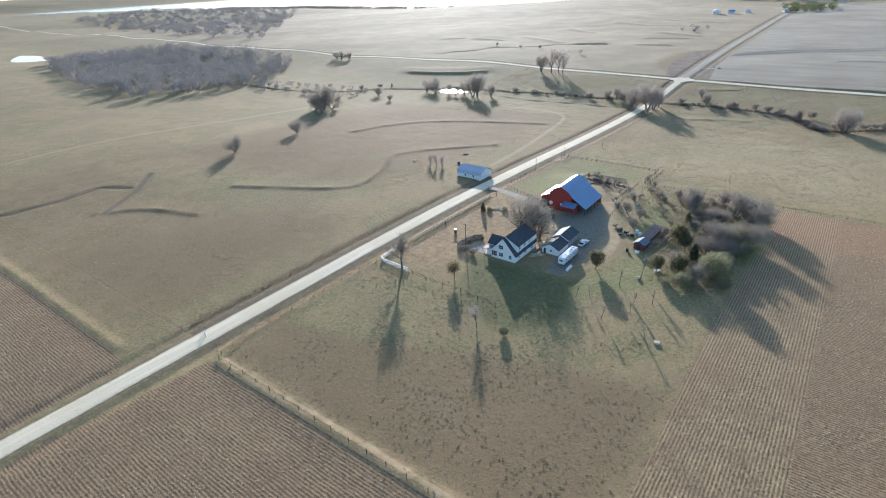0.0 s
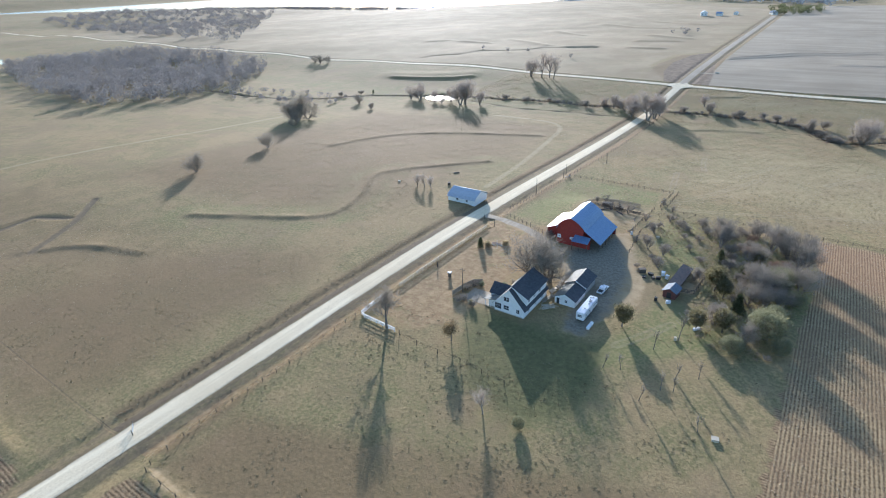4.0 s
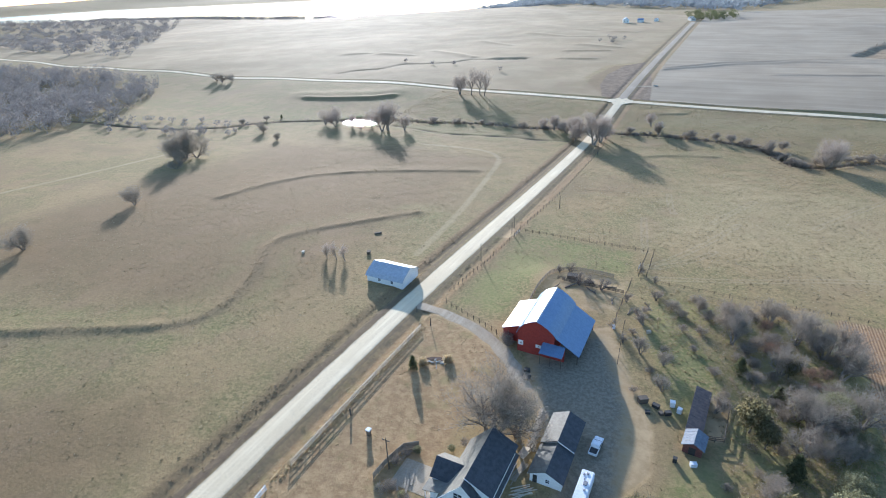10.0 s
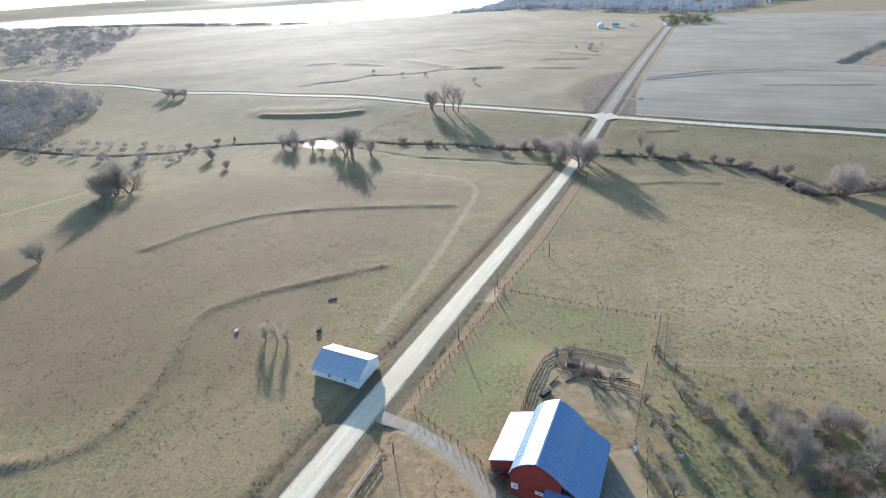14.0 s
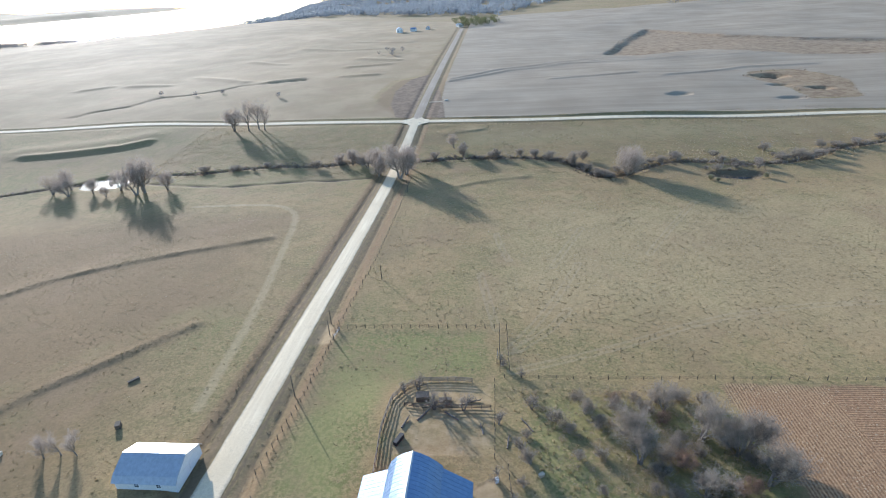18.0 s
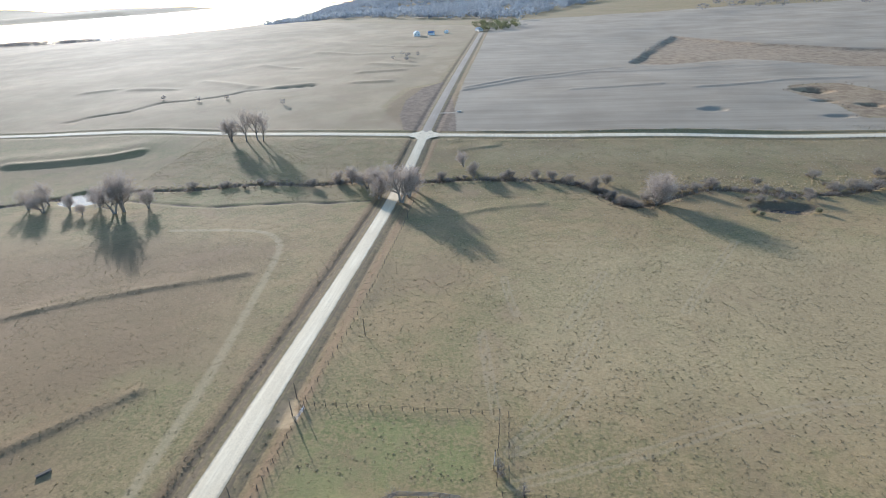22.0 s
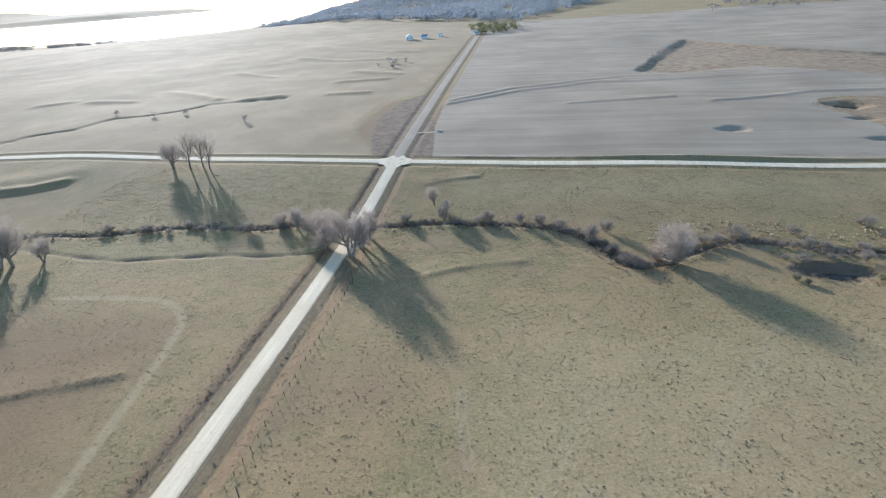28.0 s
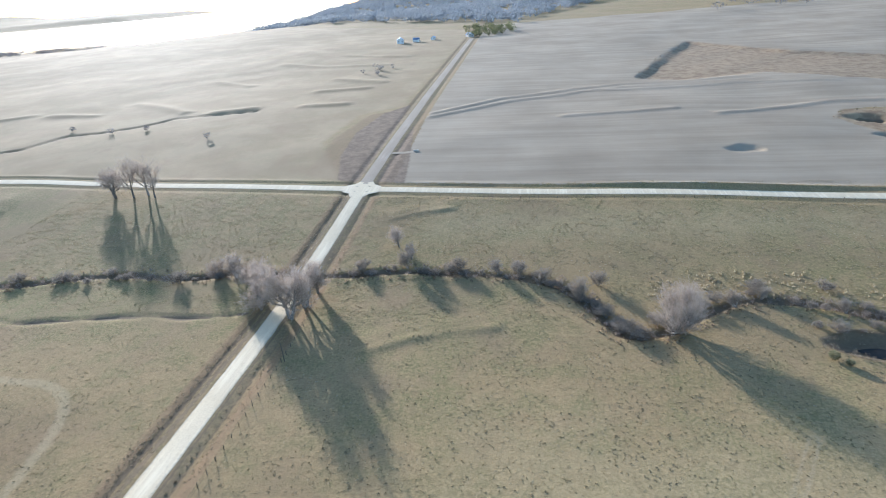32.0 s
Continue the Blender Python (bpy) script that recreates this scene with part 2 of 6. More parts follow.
    # terraces: shade of the down-sun slope put in as a darker stripe
    col = m.mix(m.span(m.math("ADD", m.attr("bench_shade"), m.math("MULTIPLY", edge, 0.5)), 0.6, 3.6, 0.4, 0.0), col, m.mix(fine, (0.13, 0.098, 0.062), (0.235, 0.18, 0.115)))
    # dark earth of creek banks, gullies, pond rim, bend pool and field pit
    bank = m.mix(fine, (0.11, 0.085, 0.06), (0.23, 0.18, 0.125))
    col = m.mix(m.span(m.math("ADD", m.attr("bank"), m.math("MULTIPLY", edge, 0.3)), -0.5, 0.6), col, bank)
    h = m.math("ADD", m.math("MULTIPLY", tuft, 0.22), m.math("MULTIPLY", m.noise(1.7, 5, 0.75), 0.6))
    h = m.math("ADD", h, m.math("MULTIPLY", m.math("MULTIPLY", rows, 0.1), m.span(m.attr("stubble"), -0.5, 0.5)))
    soft = m.math("MULTIPLY", h, m.math("MULTIPLY", m.span(m.attr("dirt"), -0.6, 0.6, 1.0, 0.12), m.span(m.attr("hay"), -1.0, 1.0, 1.0, 0.45)))
    m.bump(soft, 0.65, 0.3)
    col = m.mix(1.0, col, (1.07, 1.01, 0.87), "MULTIPLY")
    return m.done(col, 0.95, 0.0, 0.15)


def gravel_material(name, a, b, c):
    m = Nodes(name)
    f = m.noise(2.5, 5, 0.7)
    strips = m.noise(1.0, 3, 0.5, m.scaled(0.9, 0.03, 0.5))
    col = m.mix(m.span(f, 0.3, 0.7), a, b)
    col = m.mix(m.span(strips, 0.45, 0.7, 0.0, 0.7), col, c)
    col = m.mix(m.span(m.noise(0.05, 4), 0.45, 0.65, 0.0, 0.5), col, a)
    col = m.mix(m.span(m.noise(0.6, 5, 0.75), 0.55, 0.75, 0.0, 0.45), col, tuple(0.72 * v for v in a))
    rim = m.math("ADD", m.attr("rim"), m.math("MULTIPLY", m.math("SUBTRACT", m.noise(0.9, 5, 0.75), 0.5), 0.9))
    col = m.mix(m.span(rim, 0.55, 1.05, 0.0, 0.75), col, m.mix(f, (0.30, 0.235, 0.155), (0.42, 0.335, 0.23)))
    m.bump(m.noise(9, 3, 0.7), 0.5, 0.05)
    return m.done(col, 0.9, 0.0, 0.12)


def bark_material(name, a, b):
    m = Nodes(name)
    return m.done(m.mix(m.span(m.math("ADD", m.noise(1.5, 4), m.math("MULTIPLY", m.random(), 0.3)), 0.4, 0.9), a, b), 0.9, 0.0, 0.2)


def leaf_material(name, a, b, through_light=0.5):
    m = Nodes(name)
    f = m.math("ADD", m.math("MULTIPLY", m.island(), 0.7), m.math("MULTIPLY", m.noise(0.3, 2), 0.4))
    col = m.mix(m.span(f, 0.1, 0.95), a, b)
    mat = m.done(col, 0.8, 0.0, 0.2)
    thin = m.t.nodes.new("ShaderNodeBsdfTranslucent")
    both = m.t.nodes.new("ShaderNodeMixShader")
    m.put(thin.inputs["Color"], col)
    both.inputs[0].default_value = through_light
    m.t.links.new(m.bsdf.outputs[0], both.inputs[1])
    m.t.links.new(thin.outputs[0], both.inputs[2])
    m.t.links.new(both.outputs[0], m.t.nodes["Material Output"].inputs["Surface"])
    return mat


def roof_material(name, a, b, course, shine=0.75, metal=0.0):
    m = Nodes(name)
    f = m.math("ADD", m.math("MULTIPLY", m.noise(1.2, 4), 0.5), m.math("MULTIPLY", m.noise(14, 3), 0.5))
    m.bump(m.noise(16, 3), 0.4, 0.03)
    return m.done(m.mix(m.span(f, 0.35, 0.65), a, b), shine, metal, 0.4)


def water_material(name, tint, rough, wave):
    m = Nodes(name)
    m.bump(m.noise(wave, 3, 0.6), 0.25, 0.4)
    mat = m.done(tint, rough, 0.0, 0.6)
    m.bsdf.inputs["IOR"].default_value = 1.33
    return mat


# the bank's shade put into the water: near-black, hardly reflecting
POOL = water_material("shaded_pool_water", (0.02, 0.018, 0.014), 0.3, 0.8)
POOL.node_tree.nodes["Principled BSDF"].inputs["Specular IOR Level"].default_value = 0.25
GROUND = ground_material()
GRAVEL = gravel_material("road_gravel", (0.69, 0.55, 0.355), (0.84, 0.695, 0.475), (0.92, 0.785, 0.56))
DRIVE = gravel_material("drive_gravel", (0.34, 0.265, 0.18), (0.44, 0.36, 0.265), (0.48, 0.40, 0.30))
BARK = bark_material("grey_bark", (0.13, 0.108, 0.09), (0.25, 0.215, 0.18))
TWIG = leaf_material("bare_twigs", (0.255, 0.216, 0.172), (0.42, 0.365, 0.295), 0.3)
PALEBARK = bark_material("pale_cottonwood_bark", (0.17, 0.143, 0.118), (0.31, 0.27, 0.228))
PALETWIG = leaf_material("pale_cottonwood_twigs", (0.33, 0.275, 0.23), (0.54, 0.46, 0.395), 0.35)
NEEDLE = leaf_material("cedar_needles", (0.092, 0.102, 0.052), (0.19, 0.193, 0.10))
OLIVE = leaf_material("olive_leaves", (0.16, 0.162, 0.092), (0.34, 0.33, 0.205), 0.55)
STRAW = leaf_material("pale_straw", (0.36, 0.285, 0.17), (0.60, 0.49, 0.32), 0.6)
RUSSET = leaf_material("dry_russet_leaves", (0.19, 0.145, 0.085), (0.34, 0.27, 0.165), 0.55)
FARWOOD = leaf_material("far_bare_woods", (0.17, 0.157, 0.148), (0.33, 0.305, 0.29), 0.35)
THICKET = leaf_material("grey_brush", (0.205, 0.158, 0.112), (0.39, 0.315, 0.23), 0.4)
WHITE = plain("white_clapboard", (0.74, 0.74, 0.72), (0.82, 0.82, 0.80), 2.0, 0.6)
TRIMWHITE = plain("white_trim", (0.76, 0.76, 0.75), (0.83, 0.83, 0.82), 3.0, 0.5)
# sun and shade put into the tone: dark on shaded slopes, tan on sunny
SHINGLE = roof_material("dark_shingles", (0.045, 0.047, 0.052), (0.085, 0.088, 0.095), 0.2)
SHINGLE_SUNNY = roof_material("sunlit_tan_shingles", (0.14, 0.13, 0.105), (0.22, 0.205, 0.17), 0.2)
STEEL = roof_material("galvanised_steel_roof", (0.42, 0.44, 0.46), (0.55, 0.57, 0.59), 0.3, 0.42, 0.45)
# steel with the blue sky's reflection put into its base colour
STEEL_SKY = roof_material("sky_tinted_steel_roof", (0.15, 0.235, 0.37), (0.20, 0.295, 0.44), 0.3, 0.40, 0.2)
REDWOOD = plain("red_barn_boards", (0.26, 0.030, 0.022), (0.36, 0.055, 0.038), 1.5, 0.8)
GLASS = plain("dark_window_glass", (0.02, 0.024, 0.03), (0.05, 0.055, 0.065), 2.0, 0.12)
WOOD = plain("weathered_fence_wood", (0.25, 0.205, 0.15), (0.40, 0.335, 0.255), 2.5, 0.85, per=True)
POST = plain("dark_post_wood", (0.085, 0.065, 0.048), (0.17, 0.135, 0.10), 2.0, 0.9, per=True)
DARK = plain("dark_rubber", (0.02, 0.02, 0.02), (0.045, 0.045, 0.045), 4.0, 0.7)
WATER = water_material("pond_water", (0.045, 0.055, 0.05), 0.08, 0.8)
LAKE = water_material("lake_water", (0.10, 0.13, 0.15), 0.18, 0.03)
CONCRETE = plain("pale_concrete", (0.42, 0.39, 0.34), (0.58, 0.55, 0.49), 1.5, 0.85)


# ---- helpers for meshes ----
def part(name, bm, material, parent=None, label="", smooth=False):
    """Link a bmesh as one mesh object, under a thing or a part."""
    me = bpy.data.meshes.new(name)
    if smooth:
        for f in bm.faces:
            f.smooth = True
    bm.to_mesh(me)
    bm.free()
    me.materials.append(material)
    ob = new(name, me)
    if parent:
        ob.parent = parent
    if label:
        ob["label"] = label
    return ob


def raw(name, verts, faces, material, parent=None, label="", smooth=False):
    me = bpy.data.meshes.new(name)
    me.from_pydata(verts, [], faces)
    if smooth:
        me.polygons.foreach_set("use_smooth", [True] * len(me.polygons))
    me.materials.append(material)
    me.update()
    ob = new(name, me)
    if parent:
        ob.parent = parent
    if label:
        ob["label"] = label
    return ob


def thing(name, m, label, category, group="", kind=""):
    ob = new(name)
    ob.empty_display_size = 0.5
    ob.matrix_world = m
    return tagged(ob, label, category, group, kind)


def add_box(bm, x0, y0, z0, x1, y1, z1, m=None):
    vs = [bm.verts.new((m @ Vector(p)) if m else p) for p in
          ((x0, y0, z0), (x1, y0, z0), (x1, y1, z0), (x0, y1, z0), (x0, y0, z1), (x1, y0, z1), (x1, y1, z1), (x0, y1, z1))]
    for f in ((3, 2, 1, 0), (4, 5, 6, 7), (0, 1, 5, 4), (1, 2, 6, 5), (2, 3, 7, 6), (3, 0, 4, 7)):
        bm.faces.new([vs[i] for i in f])
    return vs


def box(x0, y0, z0, x1, y1, z1, bevel=0.0):
    bm = bmesh.new()
    add_box(bm, x0, y0, z0, x1, y1, z1)
    if bevel:
        bmesh.ops.bevel(bm, geom=bm.edges[:], offset=bevel, segments=2, affect="EDGES")
    return bm


def add_rod(bm, a, b, r0, r1=None, sides=6):
    """A tapered rod from a to b."""
    a, b = Vector(a), Vector(b)
    r1 = r0 if r1 is None else r1
    q = (b - a).to_track_quat("Z", "Y").to_matrix()
    rings = []
    for p, r in ((a, r0), (b, r1)):
        rings.append([bm.verts.new(p + q @ Vector((r * math.cos(2 * math.pi * i / sides), r * math.sin(2 * math.pi * i / sides), 0))) for i in range(sides)])
    for i in range(sides):
        bm.faces.new((rings[0][i], rings[0][(i + 1) % sides], rings[1][(i + 1) % sides], rings[1][i]))
    bm.faces.new(rings[1])
    bm.faces.new(rings[0][::-1])


def rod(a, b, r0, r1=None, sides=6):
    bm = bmesh.new()
    add_rod(bm, a, b, r0, r1, sides)
    return bm


def prism(outline, y0, y1):
    """An outline in x and z, drawn out along y."""
    bm = bmesh.new()
    a = [bm.verts.new((x, y0, z)) for x, z in outline]
    b = [bm.verts.new((x, y1, z)) for x, z in outline]
    bm.faces.new(a)
    bm.faces.new(b[::-1])
    for i in range(len(a)):
        j = (i + 1) % len(a)
        bm.faces.new((a[j], a[i], b[i], b[j]))
    bmesh.ops.recalc_face_normals(bm, faces=bm.faces[:])
    return bm


def slab(outline, t):
    """A roof sheet: four corners, thickened downwards by t."""
    bm = bmesh.new()
    p = [Vector(v) for v in outline]
    n = (p[1] - p[0]).cross(p[2] - p[0]).normalized()
    if n.z < 0:
        n = -n
    top = [bm.verts.new(v) for v in p]
    low = [bm.verts.new(v - n * t) for v in p]
    bm.faces.new(top)
    bm.faces.new(low[::-1])
    for i in range(len(p)):
        j = (i + 1) % len(p)
        bm.faces.new((top[j], top[i], low[i], low[j]))
    bmesh.ops.recalc_face_normals(bm, faces=bm.faces[:])
    return bm


# ---- the lie of the land ----
PROFILE = ((-5000, -4), (-300, -1.5), (0, -0.8), (150, -1.0), (206, -2.2), (265, -4.6), (333, -8), (400, -10.5), (450, -11.6), (490, -10), (550, -5.8),
           (640, -2.2), (790, 0.8), (900, 1.8), (1200, 5.5), (1500, 7), (2000, 4), (2600, -4), (3500, -8), (5000, -6))
py = np.arange(-5000, 5001, 5.0)
pz = np.interp(py, [a for a, _ in PROFILE], [b for _, b in PROFILE])
pz = np.convolve(np.pad(pz, 6, mode="edge"), np.ones(13) / 13, "valid")
ROAD_X, ROAD_HALF = -134.0, 3.45
CROSS = ((-4900, 760), (-1500, 640), (-1140, 606), (-790, 572), (-575, 564), (-430, 572), (-300, 567), (-220, 562), (-134, 555), (-27, 548), (114, 541), (400, 533), (1500, 515), (4900, 480))
def rounded(line, times=2):
    """A polyline with its corners cut."""
    for _ in range(times):
        out = [line[0]]
        for (ax, ay), (bx, by) in zip(line, line[1:]):
            out += [(0.75 * ax + 0.25 * bx, 0.75 * ay + 0.25 * by), (0.25 * ax + 0.75 * bx, 0.25 * ay + 0.75 * by)]
        line = tuple(out + [line[-1]])
    return line


CREEK = ((300, 520), (240, 500), (150, 480), (125, 473), (98, 450), (66, 446), (48, 455), (29, 457), (14, 449), (-1, 437), (-14, 432), (-22, 445), (-30, 461), (-45, 469), (-64, 471),
         (-98, 473), (-122, 468), (-146, 468), (-163, 471), (-184, 464), (-220, 468), (-262, 455), (-290, 456), (-330, 447), (-352, 440), (-390, 417), (-412, 376), (-512, 348), (-700, 330))
BRANCH = ((-147, 441), (-165, 437), (-186, 438), (-217, 433), (-234, 430), (-268, 436), (-300, 443))
FAR_TERRACES = (((-370, 1020), (-302, 983), (-224, 981)), ((-305, 1088), (-205, 1047)), ((-252, 884), (-195, 859)), ((-250, 819), (-204, 829)), ((-240, 755), (-206, 757)), ((-405, 904), (-351, 873)),
                ((-490, 747), (-444, 743)), ((-430, 794), (-385, 768), (-352, 745)), ((-545, 741), (-520, 752)), ((-320, 740), (-290, 752)))
FIELD_BERMS = (((-119, 711), (-66, 757), (37, 800), (137, 807), (250, 786), (330, 770)), ((-119, 700), (-60, 745), (40, 787), (140, 795), (240, 778)), ((20, 772), (130, 786), (200, 775)), ((85, 683), (107, 689), (167, 713), (230, 711)), ((-20, 690), (60, 700)))
HOLLOW = ((54, 832), (84, 902), (120, 985), (159, 1062), (178, 1030), (196, 996), (234, 938), (302, 890), (420, 850), (420, 740), (300, 755), (240, 773), (166, 822), (114, 812), (90, 812))
PIT = ((152, 668), (165, 690), (205, 690), (225, 640), (205, 585), (165, 580), (168, 615), (160, 640))
TERRACES = (((-240, 142), (-212, 157), (-192, 168), (-186, 179), (-194, 205), (-210, 228), (-203, 244), (-190, 260), (-172, 282)),
            ((-272, 258), (-267, 288), (-256, 311), (-226, 332), (-175, 355)), ((-264, 86), (-250, 103), (-223, 110)))
GULLIES = (((-310, 40), (-298, 64), (-297, 85), (-300, 104), (-286, 112)), ((-262, 88), (-280, 112), (-300, 130)), ((-463, 609), (-450, 628), (-421, 638), (-409, 670), (-387, 678), (-367, 698), (-349, 724), (-312, 730), (-281, 741)))
BANKS = (((-97, 421), (-84, 428), (-70, 433), (-56, 436)), ((-108, 520), (-96, 526), (-82, 530)))


CREEK, BRANCH = rounded(CREEK, 1), rounded(BRANCH, 1)
TERRACES = tuple(rounded(v) for v in TERRACES)


def near(x, y, line):
    """The distance from a polyline."""
    best = np.full(np.shape(x), 1e9)
    for (ax, ay), (bx, by) in zip(line, line[1:]):
        dx, dy = bx - ax, by - ay
        k = np.clip(((x - ax) * dx + (y - ay) * dy) / (dx * dx + dy * dy), 0, 1)
        best = np.minimum(best, np.hypot(x - ax - k * dx, y - ay - k * dy))
    return best


def inside(x, y, poly):
    """The distance into a polygon: positive within, negative outside."""
    d = near(x, y, poly + (poly[0],))
    odd = np.zeros(np.shape(x), bool)
    for (ax, ay), (bx, by) in zip(poly, poly[1:] + (poly[0],)):
        if ay != by:
            odd ^= ((ay > y) != (by > y)) & (x < (bx - ax) * (y - ay) / (by - ay) + ax)
    return np.where(odd, d, -d)


def ease(v, a, b):
    k = np.clip((v - a) / (b - a), 0, 1)
    return k * k * (3 - 2 * k)


LAKE_Z = -21.0
LAKE_EDGE = ((-960, 2050), (-1150, 1830), (-1500, 1760), (-2000, 1800), (-2500, 1700), (-3100, 1480), (-4000, 1200), (-4000, 2700), (-3300, 3300), (-2700, 4000), (-2600, 4900), (-1450, 4900), (-1250, 3700), (-1010, 2700))


def surface(x, y):
    """The height of the land at arrays of x and y, roads laid on it."""
    x, y = np.asarray(x, float), np.asarray(y, float)
    z = np.interp(y, py, pz)
    off = ease(np.abs(x - ROAD_X), 30, 260)
    z = z + off * (1.3 * np.sin(x / 61 + 1.3) * np.sin(y / 83 + 0.4) + 0.7 * np.sin(x / 27 + y / 39))
    far = ease(np.hypot(x + 60, y - 200), 700, 1900)
    z = z + far * (5 * np.sin(x / 310 + 0.7) * np.sin(y / 420 + 2.0) + 3 * np.sin(x / 170 - y / 230))
    z = z - ease(-x, 500, 1700) * 12 * ease(y, 100, 900)
    z = z + ease(x, 500, 2500) * 14
    z = z + ease(y, 2400, 4300) * 30 + ease(-x, 4000, 4700) * 45
    lake = inside(x, y, LAKE_EDGE)
    z = z * (1 - ease(lake, -350, 0)) + (LAKE_Z + 0.6) * ease(lake, -350, 0) - 4 * ease(lake, 0, 60)
    yard = ease(inside(x, y, ((-100, 135), (-50, 135), (-50, 225), (-100, 240))), -18, 4)
    return z * (1 - yard) + (-1.2 - 0.012 * (np.clip(y, 130, 260) - 150)) * yard


def creek_cut(x, y):
    c = near(x, y, CREEK) + 0.7 * np.sin(x / 5.3) * np.sin(y / 4.1)
    b = near(x, y, BRANCH) + 0.5 * np.sin(x / 4.3)
    return c, b


def bend_pool(x, y):
    """How far out of the scoured creek bend: under 6 within it."""
    return np.hypot((x - 57) / 1.75, (y - 432) + 0.12 * (x - 57)) + 1.1 * np.sin(x / 4.3 + 0.7) * np.sin(y / 3.1) + 0.6 * np.sin(x / 2.1 + y / 2.7)


def ground_z(x, y):
    x, y = np.asarray(x, float), np.asarray(y, float)
    z = surface(x, y)
    c, b = creek_cut(x, y)
    open_ = ease(np.abs(x - ROAD_X), 5, 9)
    z = z - open_ * ((0.95 + 0.4 * np.sin(x / 17) * np.sin(x / 7.3 + 1)) * (1 - ease(c, 0.5, 2.8)) + 0.6 * (1 - ease(b, 0.3, 1.7)))
    for line in TERRACES:
        d, e = near(x, y, line), near(x + 2.6, y - 3.4, line)
        z = z + (0.40 + 0.14 * np.sin(x / 7 + y / 9) + 0.08 * np.sin(x / 2.3)) * np.exp(-(d / 2.1) ** 2) + 0.25 * np.exp(-(e / 4.5) ** 2)
    for line in BANKS:
        d, e = near(x, y, line), near(x + 3, y - 4, line)
        z = z + (0.36 + 0.14 * np.sin(x / 5)) * np.exp(-(d / 2.0) ** 2) + 0.3 * np.exp(-(e / 5.0) ** 2)
    for line in FAR_TERRACES:
        z = z + 1.3 * np.exp(-(near(x, y, line) / 6.5) ** 2)
    rise = ((-420, 500), (-352, 514), (-335, 524))
    z = z + 1.3 * np.exp(-(near(x, y, rise) / 4.5) ** 2) + 1.2 * np.exp(-(near(x + 9, y - 12, rise) / 14.0) ** 2)
    for line in FIELD_BERMS:
        z = z + 0.9 * np.exp(-(near(x, y, line) / 2.8) ** 2)
    for line in GULLIES:
        deep = 1.0 if line[0][1] > 600 else 0.55
        z = z - deep * (1 - ease(near(x, y, line) + 0.6 * np.sin(x / 3 + y / 4), 0.5, 2.8 + 2.2 * (deep - 0.55)))
    z = z + 0.6 * np.exp(-((y - 55.6) / 1.3) ** 2) * ease(x, -124, -119) * ease(-x, 10, 20)
    z = z + 0.6 * np.exp(-((y - 42.6) / 1.4) ** 2) * ease(-x, 146, 152) * ease(-x, -500, -400)
    cx, cy = [p[0] for p in CROSS], [p[1] for p in CROSS]
    north = y - np.interp(x, cx, cy)
    z = z + 1.6 * np.exp(-((north - 8.6) / 2.4) ** 2) * (0.6 + 0.4 * np.sin(x / 31)) * ease(x, -122, -70) * ease(-x, -190, -120) + 0.5 * np.exp(-((north - 8.0) / 2.0) ** 2) * ease(-x, 145, 160)
    d = np.abs(x - ROAD_X)
    z = z - 0.55 * np.exp(-((d - 7.2) / 1.6) ** 2) - 0.16 * (1 - ease(d, ROAD_HALF - 0.9, ROAD_HALF + 0.5))
    e = near(x, y, CROSS)
    z = z - 0.5 * np.exp(-((e - 6.6) / 1.6) ** 2) * (d > 6) - 0.16 * (1 - ease(e, 2.4, 3.9))
    pond = np.hypot((x + 318) / 1.5, y - 446)
    z = z - 2.0 * (1 - ease(pond, 8, 14))
    p2 = bend_pool(x, y)
    z = z - 2.1 * (1 - ease(p2, 4.5, 7.5))
    z = z - 2.6 * ease(inside(x, y, HOLLOW) + 3 * np.sin(x / 9) * np.sin(y / 13), -3, 11)
    for px, qy, rx, ry, deep in ((172, 668, 15, 11, 4.0), (163, 630, 9, 5, 2.5), (190, 617, 9, 7, 3.0), (152, 583, 10, 5, 1.6), (77, 607, 12, 7, 1.5)):
        z = z - deep * (1 - ease(np.hypot((x - px) / rx, (y - qy) / ry) + 0.12 * np.sin(x / 2.3 + y / 3.1), 0.35, 1.0))
    z = z + 0.32 * ease(y, 575, 640) * ease(np.abs(x - ROAD_X), 12, 50) * ease(-y, -1700, -1200) * (np.sin(x / 23 + 2 * np.sin(y / 61)) * np.sin(y / 19 + 1.5 * np.sin(x / 47)))
    return z


def gz(x, y):
    return float(ground_z(np.array([x]), np.array([y]))[0])


def lines_of(a, b, step, lo, hi, back, ahead):
    mid = list(np.arange(a, b + step / 2, step))
    up, d = [], step
    v = mid[-1]
    while v < hi:
        d *= ahead
        v += d
        up.append(min(v, hi))
    down, d = [], step
    v = mid[0]
    while v > lo:
        d *= back
        v -= d
        down.append(max(v, lo))
    return np.array(down[::-1] + mid + up)


gx = lines_of(-330, 75, 1.5, -4950, 4950, 1.022, 1.03)
gy = lines_of(0, 575, 1.5, -4950, 4950, 1.05, 1.0125)
X, Y = np.meshgrid(gx, gy)
X, Y = X.ravel(), Y.ravel()
nx, ny = len(gx), len(gy)
ZZ = ground_z(X, Y)
me = bpy.data.meshes.new("ground")
me.vertices.add(nx * ny)
me.vertices.foreach_set("co", np.stack([X, Y, ZZ], 1).ravel())
ii = (np.arange(ny - 1)[:, None] * nx + np.arange(nx - 1)[None, :]).ravel()
quads = np.stack([ii, ii + 1, ii + 1 + nx, ii + nx], 1).ravel().astype(np.int32)
me.loops.add(len(quads))
me.loops.foreach_set("vertex_index", quads)
